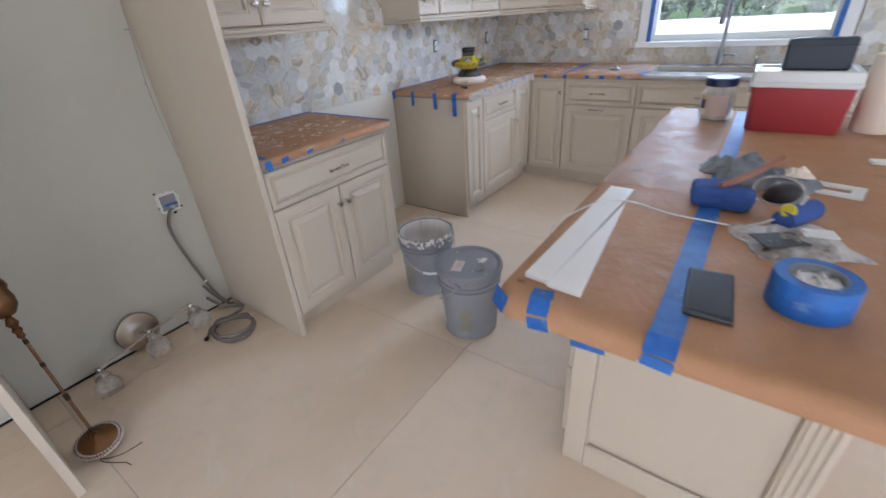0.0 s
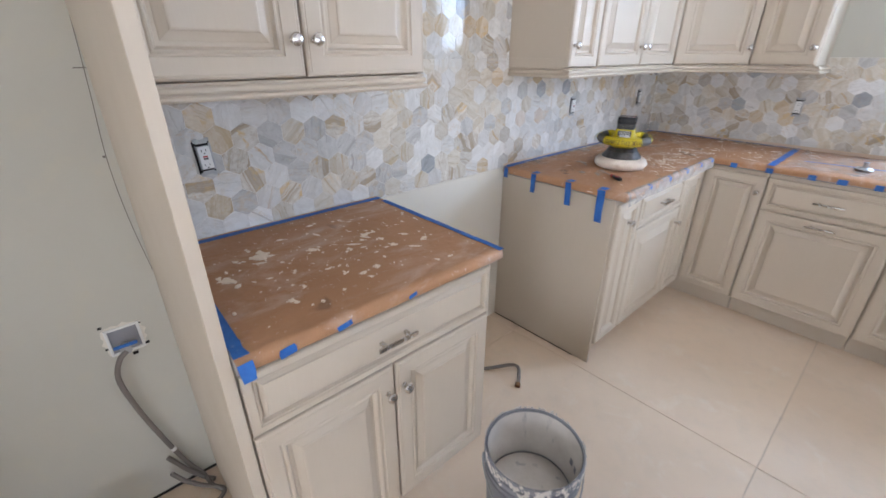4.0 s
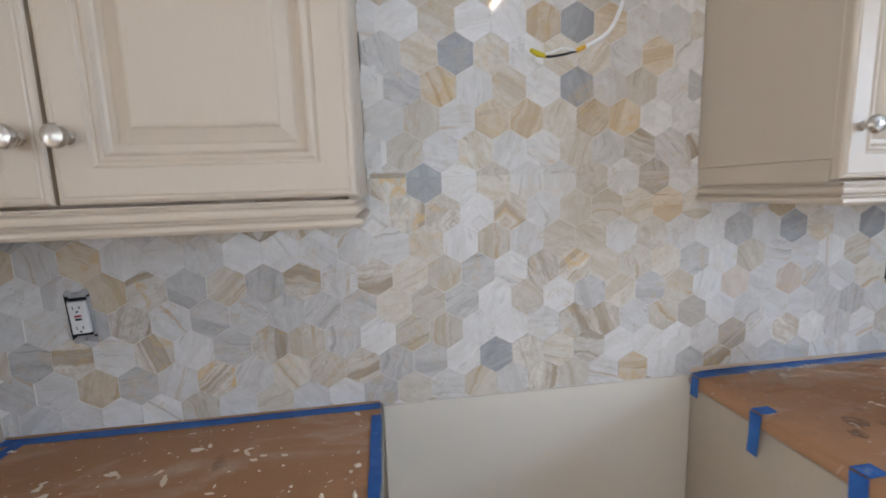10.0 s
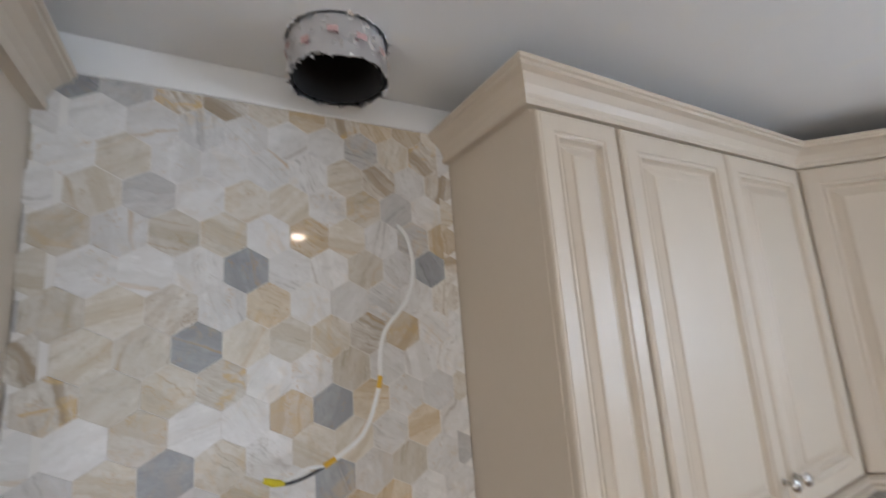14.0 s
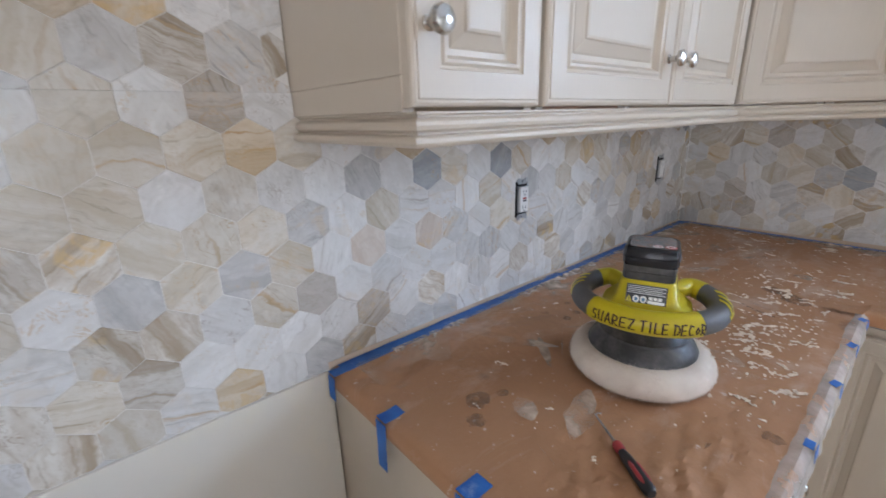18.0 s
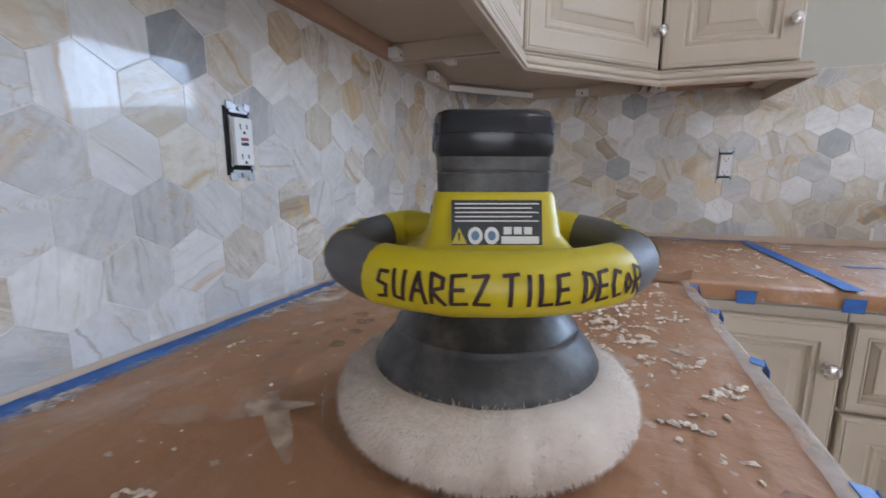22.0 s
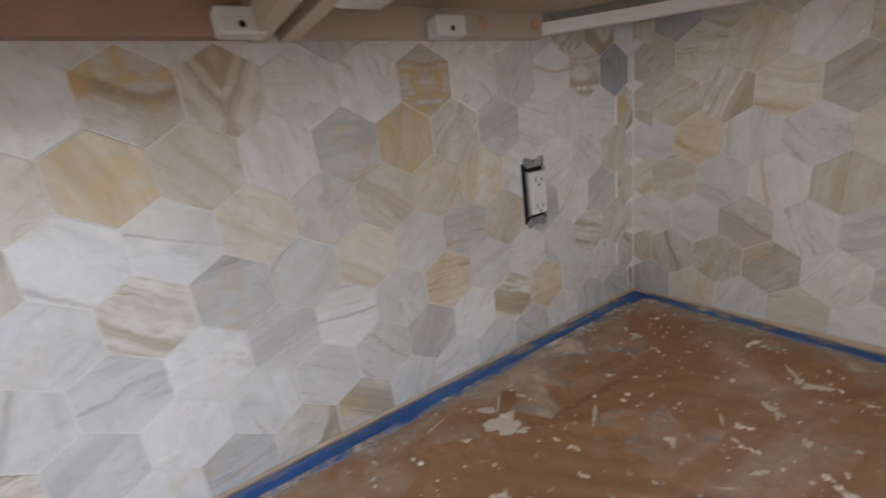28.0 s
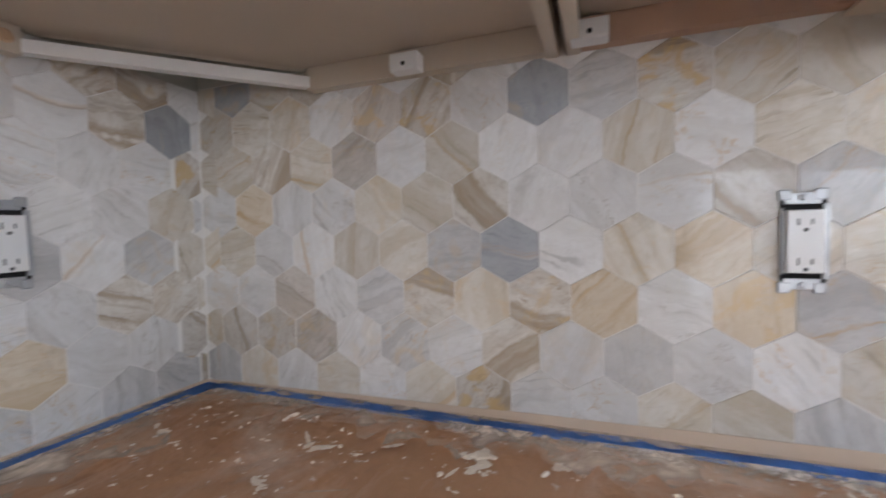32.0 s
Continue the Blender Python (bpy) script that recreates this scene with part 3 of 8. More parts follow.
# glass door in the east wall
door = tagged(new("door_1"), "white framed sliding glass door to the yard", "door", "", "structure")
door.location = (EAST, 1.2, 0)
y0, y1, z0, z1 = SLIDE
for b in ((y0, y0 + 0.06, z0, z1), (y1 - 0.06, y1, z0, z1), (y0 + 0.06, y1 - 0.06, z0, z0 + 0.06), (y0 + 0.06, y1 - 0.06, z1 - 0.06, z1), (1.16, 1.24, z0 + 0.06, z1 - 0.06)):
    part("door_frame", box(EAST + 0.03, EAST + 0.10, b[0], b[1], b[2], b[3], 0.003), white_trim, door)
for ya, yb in ((y0 + 0.06, 1.16), (1.24, y1 - 0.06)):
    part("pane", box(EAST + 0.06, EAST + 0.066, ya, yb, z0 + 0.06, z1 - 0.06), clear, door).visible_shadow = False

# unseen glass door that frames the added south opening
door = tagged(new("added_door_2"), "white framed glass door, unseen, added for light from the south", "door", "", "structure")
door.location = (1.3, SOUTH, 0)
x0, x1, z0, z1 = SOUTH_FILL
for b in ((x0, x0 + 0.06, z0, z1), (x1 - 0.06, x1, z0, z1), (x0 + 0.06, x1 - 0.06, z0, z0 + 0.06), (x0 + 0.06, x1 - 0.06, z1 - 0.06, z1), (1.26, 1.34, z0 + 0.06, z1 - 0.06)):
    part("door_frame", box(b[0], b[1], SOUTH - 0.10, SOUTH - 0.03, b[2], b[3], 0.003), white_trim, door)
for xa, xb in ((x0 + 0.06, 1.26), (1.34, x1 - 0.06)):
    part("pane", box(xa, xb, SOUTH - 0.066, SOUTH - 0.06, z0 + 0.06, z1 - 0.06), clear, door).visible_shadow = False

# downlight
can = thing("downlight", (CAN[0], CAN[1], TOP), "small round recessed ceiling downlight, switched on", "ceiling light")
part("trim_ring", lathe([(0.052, -0.001), (0.075, -0.001), (0.078, -0.004), (0.074, -0.008), (0.056, -0.009), (0.052, -0.004)], Matrix.Translation((CAN[0], CAN[1], TOP)), 32), white_trim, can, "", True)
part("lens", lathe([(0.0, -0.003), (0.052, -0.003)], Matrix.Translation((CAN[0], CAN[1], TOP)), 32), can_glow, can, "warm glowing lens")

# ---- base cabinets ----
FRONT_W, FRONT_N = -1.620, 3.560      # carcass faces; fronts stand 19 mm proud
EAST_U, NORTH_U = Vector((1, 0, 0)), Vector((0, 1, 0))


def toe_and_body(parent, x0, x1, y0, y1, axis):
    part("body", box(x0, x1, y0, y1, 0.11, 0.872, 0.002), cab_side, parent)
    if axis == "x":
        part("toe_kick", box(x0, x1 - 0.06, y0 + 0.002, y1 - 0.002, 0.0, 0.109), cab_side, parent)
    else:
        part("toe_kick", box(x0 + 0.002, x1 - 0.002, y0 + 0.06, y1, 0.0, 0.109), cab_side, parent)


def west_front(parent, y0, y1, z0, z1, name, hold="", squeeze=1.0):
    g = 0.0035
    ob = part(name, panel_front((FRONT_W, y0 + g, z0 + g), NORTH_U, EAST_U, y1 - y0 - 2 * g, z1 - z0 - 2 * g, squeeze), cab_v, parent)
    face = FRONT_W + 0.019
    if hold == "bar":
        bar_pull((face, (y0 + y1) / 2, (z0 + z1) / 2), NORTH_U, EAST_U, ob)
    elif hold == "bar_top":
        bar_pull((face, (y0 + y1) / 2, z1 - 0.033), NORTH_U, EAST_U, ob, 0.09)
    elif hold:
        knob((face, y0 + 0.028 if hold == "low" else y1 - 0.028, z1 - 0.090), EAST_U, ob)
    return ob


def north_front(parent, x0, x1, z0, z1, name, hold="", squeeze=1.0):
    g = 0.0035
    ob = part(name, panel_front((x0 + g, FRONT_N, z0 + g), EAST_U, -NORTH_U, x1 - x0 - 2 * g, z1 - z0 - 2 * g, squeeze), cab_v, parent)
    face = FRONT_N - 0.019
    if hold == "bar":
        bar_pull(((x0 + x1) / 2, face, (z0 + z1) / 2), EAST_U, -NORTH_U, ob)
    elif hold == "bar_top":
        bar_pull(((x0 + x1) / 2, face, z1 - 0.033), EAST_U, -NORTH_U, ob)
    elif hold:
        knob((x0 + 0.028 if hold == "low" else x1 - 0.028, face, z1 - 0.090), -NORTH_U, ob)
    return ob


plug_wood = paint("plug_wood", (0.62, 0.40, 0.24), 0.6, 0.2)
BASE = "base cabinets"
b1 = thing("base_cabinet", (-1.94, 1.32, 0), "cream raised-panel base cabinet, one drawer over two doors", "cabinet", BASE)
toe_and_body(b1, WEST, FRONT_W, 0.926, 1.690, "x")
west_front(b1, 0.926, 1.690, 0.680, 0.856, "drawer_front", "bar", 0.42)
west_front(b1, 0.926, 1.308, 0.112, 0.678, "door", "high")
west_front(b1, 1.308, 1.690, 0.112, 0.678, "door", "low")

b2 = thing("base_cabinet", (-1.94, 2.61, 0), "narrow cream pull-out base cabinet with plain end panel", "cabinet", BASE)
toe_and_body(b2, WEST, FRONT_W, 2.513, 2.738, "x")
part("end_panel", box(WEST, FRONT_W + 0.004, 2.498, 2.512, 0.0, 0.872, 0.002), cab_side, b2, "plain cream end panel")
knob((FRONT_W + 0.019, 2.625, 0.748), EAST_U, west_front(b2, 2.513, 2.738, 0.112, 0.856, "door", "", 0.85))

b3 = thing("base_cabinet", (-1.94, 3.0, 0), "cream raised-panel base cabinet, one drawer over one door", "cabinet", BASE)
toe_and_body(b3, WEST, FRONT_W, 2.740, 3.270, "x")
west_front(b3, 2.740, 3.270, 0.680, 0.856, "drawer_front", "bar", 0.42)
west_front(b3, 2.740, 3.270, 0.112, 0.678, "door", "high")

b4 = thing("base_cabinet", (-1.9, 3.8, 0), "cream corner base cabinet with two hinged narrow doors", "cabinet", BASE)
part("body", slab([(WEST, 3.272), (FRONT_W, 3.272), (FRONT_W, FRONT_N), (-1.300, FRONT_N), (-1.300, NORTH), (WEST, NORTH)], 0.11, 0.872), cab_side, b4)
part("toe_kick", slab([(WEST, 3.272), (FRONT_W - 0.06, 3.272), (FRONT_W - 0.06, FRONT_N + 0.06), (-1.300, FRONT_N + 0.06), (-1.300, NORTH), (WEST, NORTH)], 0, 0.109), cab_side, b4)
west_front(b4, 3.272, FRONT_N - 0.022, 0.112, 0.856, "door", "", 0.8)
north_front(b4, FRONT_W + 0.022, -1.300, 0.112, 0.856, "door", "high", 0.8)

b5 = thing("base_cabinet", (-1.02, 3.87, 0), "cream base cabinet, one drawer over a pull-out door", "cabinet", BASE)
toe_and_body(b5, -1.298, -0.746, FRONT_N, NORTH, "y")
north_front(b5, -1.298, -0.746, 0.680, 0.856, "drawer_front", "bar", 0.42)
north_front(b5, -1.298, -0.746, 0.112, 0.678, "door", "bar_top")

b6 = thing("sink_base_cabinet", (-0.29, 3.87, 0), "cream sink base cabinet with false drawer front over two doors", "cabinet", BASE)
toe_and_body(b6, -0.744, 0.164, FRONT_N, NORTH, "y")
north_front(b6, -0.744, 0.164, 0.680, 0.856, "drawer_front", "bar", 0.42)
north_front(b6, -0.744, -0.290, 0.112, 0.678, "door", "high")
north_front(b6, -0.290, 0.164, 0.112, 0.678, "door", "low")

for xa in (0.166, 0.780):
    b7 = thing("base_cabinet", (xa + 0.3, 3.87, 0), "cream base cabinet along the window wall", "cabinet", BASE)
    toe_and_body(b7, xa, xa + 0.612, FRONT_N, NORTH, "y")
    north_front(b7, xa, xa + 0.612, 0.680, 0.856, "drawer_front", "bar", 0.42)
    north_front(b7, xa, xa + 0.306, 0.112, 0.678, "door", "high")
    north_front(b7, xa + 0.306, xa + 0.612, 0.112, 0.678, "door", "low")

# tall panels of the refrigerator bay
PANEL_F = -1.600
for ya, nm in ((0.898, "cream tall end panel between refrigerator bay and counter"), (-0.075, "cream tall end panel of the empty refrigerator bay")):
    tp = thing("tall_panel", (-1.93, ya + 0.013, 0), nm, "cabinet panel")
    part("board", box(WEST + 0.001, PANEL_F - 0.002, ya, ya + 0.026, 0.0, 2.31, 0.001), cab_side, tp)
    part("edge_band", box(PANEL_F - 0.0018, PANEL_F, ya + 0.0005, ya + 0.0255, 0.0, 2.31, 0.0006), cab_v, tp)

# ---- upper cabinets ----
UP_B, UP_T, UP_F, UP_N = 1.390, 2.305, -1.940, 3.890       # side bottoms, tops, carcass faces
HANG = "wall cabinets"


def upper_shell(parent, x0, x1, y0, y1, rail):
    """Carcass with sides running below the bottom board, and a raw wood rail at the wall."""
    part("body", box(x0, x1, y0 + 0.002, y1 - 0.002, 1.428, UP_T, 0.001), cab_side, parent)
    if rail == "x":
        for y in (y0 + 0.001, y1 - 0.017):
            part("side_panel", box(x0, x1, y, y + 0.016, UP_B, 1.4275), cab_side, parent)
        part("hanging_rail", box(x0 + 0.012, x0 + 0.030, y0 + 0.018, y1 - 0.018, UP_B + 0.002, 1.4278), raw_wood, parent, "raw tan wood rail")
    else:
        for x in (x0 + 0.001, x1 - 0.017):
            part("side_panel", box(x, x + 0.016, y0, y1, UP_B, 1.4275), cab_side, parent)
        part("hanging_rail", box(x0 + 0.018, x1 - 0.018, y1 - 0.030, y1 - 0.012, UP_B + 0.002, 1.4278), raw_wood, parent, "raw tan wood rail")
    part("bottom_board", box(x0 + 0.032, x1 - 0.004, y0 + 0.019, y1 - 0.019, 1.4245, 1.4276) if rail == "x" else box(x0 + 0.019, x1 - 0.019, y0 + 0.004, y1 - 0.032, 1.4245, 1.4276), cream_under, parent, "unpainted tan underside")


def upper_door(parent, o, u, n, w, hold):
    u, n = Vector(u).normalized(), Vector(n).normalized()
    g = 0.003
    o = Vector(o)
    ob = part("door", panel_front(o + u * g + Vector((0, 0, 1.394)), u, n, w - 2 * g, 0.892, 1.0 if w > 0.3 else 0.85), cab_v, parent)
    if hold:
        at = o + u * (0.028 if hold == "low" else w - 0.028) + n * 0.019 + Vector((0, 0, 1.394 + 0.085))
        knob(at, n, ob)
    return ob


u1 = thing("wall_cabinet", (-2.1, 1.32, UP_B), "cream raised-panel wall cabinet with two doors above the small counter", "cabinet", HANG)
upper_shell(u1, WEST, UP_F, 0.926, 1.698, "x")
upper_door(u1, (UP_F, 0.926, 0), NORTH_U, EAST_U, 0.386, "high")
upper_door(u1, (UP_F, 1.312, 0), NORTH_U, EAST_U, 0.386, "low")
u2 = thing("wall_cabinet", (-2.1, 2.6, UP_B), "narrow cream wall cabinet with one door beside the range gap", "cabinet", HANG)
upper_shell(u2, WEST, UP_F, 2.484, 2.716, "x")
upper_door(u2, (UP_F, 2.484, 0), NORTH_U, EAST_U, 0.232, "low")
u3 = thing("wall_cabinet", (-2.1, 3.15, UP_B), "cream raised-panel wall cabinet with two doors", "cabinet", HANG)
upper_shell(u3, WEST, UP_F, 2.726, 3.556, "x")
upper_door(u3, (UP_F, 2.722, 0), NORTH_U, EAST_U, 0.422, "high")
upper_door(u3, (UP_F, 3.144, 0), NORTH_U, EAST_U, 0.422, "low")
u4 = thing("corner_wall_cabinet", (-1.95, 3.9, UP_B), "cream diagonal corner wall cabinet with one door", "cabinet", HANG)
A, B = Vector((UP_F, 3.580, 0)), Vector((-1.630, UP_N, 0))
inner = [(WEST, 3.568), (UP_F, 3.568), (A.x, A.y), (B.x, B.y), (-1.630, NORTH), (-2.010, NORTH), (WEST, 3.953)]
part("body", slab(inner, 1.428, UP_T), cab_side, u4)
part("bottom_board", slab([(WEST + 0.032, 3.586), (UP_F - 0.02, 3.586), (-1.648, UP_N + 0.006), (-1.648, NORTH - 0.032), (-2.005, NORTH - 0.032), (WEST + 0.032, 3.958)], 1.4245, 1.4276), cream_under, u4, "unpainted tan underside")
part("side_panel", box(WEST, UP_F, 3.569, 3.585, UP_B, 1.4275), cab_side, u4)
part("side_panel", box(-1.647, -1.631, UP_N, NORTH, UP_B, 1.4275), cab_side, u4)
part("hanging_rail", box(WEST + 0.012, WEST + 0.030, 3.586, 3.940, UP_B + 0.002, 1.4278), cab_side, u4)
part("hanging_rail", box(-2.000, -1.648, NORTH - 0.030, NORTH - 0.012, UP_B + 0.002, 1.4278), cab_side, u4)
d = Vector((1, 1, 0)).normalized()
bm = slab([(-2.243, 3.945), (-2.232, 3.934), (-1.990, 4.176), (-2.001, 4.187)], UP_B + 0.006, UP_B + 0.022)
part("corner_brace", bm, hardwood, u4, "pale strip across the back corner")
ud = (B - A)
nd = Vector((ud.y, -ud.x, 0)).normalized()
upper_door(u4, A + ud.normalized() * 0.006, ud, nd, ud.length - 0.012, "high")
u5 = thing("wall_cabinet", (-1.47, 4.05, UP_B), "cream single-door wall cabinet beside the window", "cabinet", HANG)
upper_shell(u5, -1.622, -1.318, UP_N, NORTH, "y")
upper_door(u5, (-1.624, UP_N, 0), EAST_U, -NORTH_U, 0.304, "high")

for y in (3.082, 3.123, 3.160):
    part("wood_plug", lathe([(0.0, 0.002), (0.0075, 0.002), (0.0085, 0.0)], axis_pose((WEST + 0.0302, y, 1.4095), (1, 0, 0)), 14), plug_wood, u3, "pale orange wood plug")
for ob, y in ((u2, 2.678), (u2, 2.640), (u4, 3.829), (u4, 3.925)):
    part("wood_plug" if ob is u4 else "screw", lathe([(0.0, 0.0025), (0.006, 0.002), (0.0085, 0.0)], axis_pose((WEST + 0.0302, y, 1.4095), (1, 0, 0)), 14), plug_wood if ob is u4 else bronze, ob, "pale orange wood plug" if ob is u4 else "brass screw head")

# light rail below and crown above the doors
RAIL = [(-0.0300, 1.3895), (0.0200, 1.3895), (0.0200, 1.3868), (0.0155, 1.3850), (0.0155, 1.3828), (0.0205, 1.3815), (0.0240, 1.3785), (0.0250, 1.3745), (0.0240, 1.3700), (0.0205, 1.3672), (0.0175, 1.3665), (0.0175, 1.3640), (0.0265, 1.3625), (0.0295, 1.3600), (0.0300, 1.3560), (0.0285, 1.3530), (0.0235, 1.3522), (0.0230, 1.3508), (0.0215, 1.3499), (0.0175, 1.3499), (0.0160, 1.3515), (0.0150, 1.3832), (-0.0300, 1.3860)]
CROWN = [(-0.0200, 2.2920), (0.0176, 2.2920), (0.0192, 2.3020), (0.0152, 2.3061), (0.0168, 2.3152), (0.0240, 2.3294), (0.0368, 2.3435), (0.0480, 2.3493), (0.0480, 2.3567), (0.0528, 2.3592), (0.0528, 2.3684), (-0.0200, 2.3684)]
run2 = [(WEST + 0.002, 2.484), (UP_F, 2.484), (A.x, A.y), (B.x, B.y), (-1.318, UP_N), (-1.318, NORTH - 0.002)]
for nm, prof, lab in (("light_rail", RAIL, "cream moulded rail under the wall cabinets"), ("crown_moulding", CROWN, "cream crown moulding on top of the wall cabinets")):
    k = 0.026 if nm == "light_rail" else 0.0
    solid(nm, sweep(prof, [(UP_F, 0.926), (UP_F, 1.698 - k), (WEST + 0.002, 1.698 - k)]), cab_v, lab, "trim", "structure")
    solid(nm, sweep(prof, [(WEST + 0.002, 2.484 + k), (UP_F, 2.484 + k)] + run2[2:]), cab_v, lab, "trim", "structure")

# ---- worktops ----
BULL = [(-0.05, 0.912)] + [(-0.0195 + 0.0195 * math.sin(t), 0.8925 + 0.0195 * math.cos(t)) for t in (0.0, 0.4, 0.8, 1.2, 1.57, 1.95, 2.35, 2.75, 3.1416)] + [(-0.05, 0.873)]
C1F, C2S, CNF = -1.572, 2.486, 3.540     # front edge west, end at the gap, front edge north
top1 = box(TILE_X + 0.001, C1F - 0.05, 0.9255, 1.704, 0.873, 0.912)
sweep(BULL, [(C1F, 0.9255), (C1F, 1.704)], top1)
stone_top = paint("worktop_stone", (0.42, 0.40, 0.38), 0.25, 0.3, 0.02)
solid("worktop", top1, stone_top, "stone worktop of the small counter, wrapped in brown paper", "worktop")
SINK = (-0.700, 0.110, 3.66, 4.04)
top2 = box(TILE_X + 0.001, C1F - 0.05, C2S + 0.05, TILE_Y - 0.001, 0.873, 0.912)
box(C1F - 0.05, SINK[0], CNF + 0.05, TILE_Y - 0.001, 0.873, 0.912, bm=top2)
box(SINK[0], SINK[1], CNF + 0.05, SINK[2], 0.873, 0.912, bm=top2)
box(SINK[0], SINK[1], SINK[3], TILE_Y - 0.001, 0.873, 0.912, bm=top2)
box(SINK[1], 1.392, CNF + 0.05, TILE_Y - 0.001, 0.873, 0.912, bm=top2)
sweep(BULL, [(TILE_X + 0.001, C2S), (C1F, C2S), (C1F, CNF), (1.392, CNF)], top2)
solid("worktop", top2, stone_top, "stone corner worktop, mostly wrapped in brown paper", "worktop")


def paper_cover(name, tops, skirt, mat, label, lips=(), ripples=()):
    """Builder's paper laid on a worktop: top sheets, a skirt that wraps the edge, and lips turned up at walls.
    ripples: places (x, y, radius, height, way) where damp has cockled the paper."""
    x0, x1, y0, y1 = tops[0]
    ob = thing(name, ((x0 + x1) / 2, (y0 + y1) / 2, COUNTER), label, "paper")

    def level(x, y, x0, x1, y0, y1):
        inner = min(1.0, min(x - x0, x1 - x, y - y0, y1 - y) / 0.03)
        z = 0.0010 * noise.noise(Vector((x * 16, y * 11, 1))) + 0.0005 * noise.noise(Vector((x * 45, y * 30, 4)))
        for rx, ry, rad, high, way in ripples:
            d = math.hypot(x - rx, y - ry) / rad
            if d < 1:
                u = (x * math.cos(way) + y * math.sin(way)) * 190 + 2.2 * noise.noise(Vector((x * 20, y * 20, 7)))
                z += high * (1 - d * d) ** 2 * (0.5 + 0.5 * math.sin(u))
        return COUNTER + 0.0027 + z * max(0.0, inner)

    for x0, x1, y0, y1 in tops:
        bm = bmesh.new()
        nx, ny = max(2, int((x1 - x0) / 0.011)), max(2, int((y1 - y0) / 0.011))
        vs = [[bm.verts.new((x0 + (x1 - x0) * i / nx, y0 + (y1 - y0) * j / ny, level(x0 + (x1 - x0) * i / nx, y0 + (y1 - y0) * j / ny, x0, x1, y0, y1))) for j in range(ny + 1)] for i in range(nx + 1)]
        for i in range(nx):
            for j in range(ny):
                bm.faces.new((vs[i][j], vs[i + 1][j], vs[i + 1][j + 1], vs[i][j + 1]))
        part("top_sheet", bm, mat, ob, "", True)
    if skirt:
        prof = [(-0.026, 0.9140)] + [(-0.0195 + 0.0222 * math.sin(t), 0.8925 + 0.0222 * math.cos(t)) for t in (0.0, 0.3, 0.6, 0.9, 1.2, 1.5, 1.8, 2.05)]
        prof += [(-0.0195 + 0.0206 * math.sin(t), 0.8925 + 0.0206 * math.cos(t)) for t in (2.05, 1.6, 1.1, 0.55, 0.0)] + [(-0.026, 0.9131)]
        part("folded_edge", sweep(prof, skirt), mat, ob, "", True)
    for b in lips:
        part("turned_up_edge", box(*b), mat, ob)
    return ob


paper_cover("paper_cover", [(TILE_X + 0.010, C1F - 0.0195, 0.928, 1.700)], [(C1F, 0.927), (C1F, 1.703)], paper_mat, "brown kraft paper taped over the small counter, spotted with plaster",
            [(TILE_X + 0.0015, TILE_X + 0.0030, 0.93, 1.70, 0.9135, 0.9190)])
paper_cover("paper_cover", [(TILE_X + 0.010, C1F - 0.0195, C2S + 0.0195, TILE_Y - 0.010), (C1F - 0.0198, -0.72, CNF + 0.0195, TILE_Y - 0.010)],
            [(TILE_X + 0.010, C2S), (C1F, C2S), (C1F, CNF), (-0.72, CNF)], paper_mat, "brown kraft paper taped over the corner counter, strewn with plaster crumbs",
            (), ((-1.70, 2.63, 0.19, 0.0085, 0.5), (-1.66, 2.80, 0.15, 0.0070, 0.3), (-1.78, 3.36, 0.18, 0.0060, 1.1), (-1.95, 3.72, 0.20, 0.0045, 2.2), (-1.72, 3.92, 0.18, 0.0045, 0.8)))
# tan paper edge left standing at the foot of the tiles, wider towards the sink
tan_paper = paint("tan_paper_edge", (0.60, 0.47, 0.35), 0.7, 0.12, 0.2, 200)
rim = bmesh.new()
for n_, (p0, p1, h0, h1, w) in enumerate((((TILE_X, 2.49), (TILE_X, TILE_Y - 0.003), 0.0115, 0.0065, Vector((1, 0, 0))), ((TILE_X + 0.003, TILE_Y), (-0.72, TILE_Y), 0.005, 0.021, Vector((0, -1, 0))))):
    prev, k = None, 48
    for i in range(k + 1):
        t = i / k
        x, y = p0[0] + (p1[0] - p0[0]) * t, p0[1] + (p1[1] - p0[1]) * t
        h = 0.9125 + h0 + (h1 - h0) * min(1.0, t * 1.9) + 0.0012 * noise.noise(Vector((x * 14, y * 14, 3)))
        cur = [rim.verts.new(Vector((x, y, z)) + w * d) for z, d in ((0.9125, 0.0008), (0.9125, 0.0042), (0.9160, 0.0036), (h, 0.0018), (h, 0.0008))]
        if prev:
            for a_ in range(4):
                rim.faces.new((prev[a_], cur[a_], cur[a_ + 1], prev[a_ + 1]))
        prev = cur
solid("trim_paper_edge", rim, tan_paper, "narrow tan paper edge at the foot of the tiles", "trim", "structure")


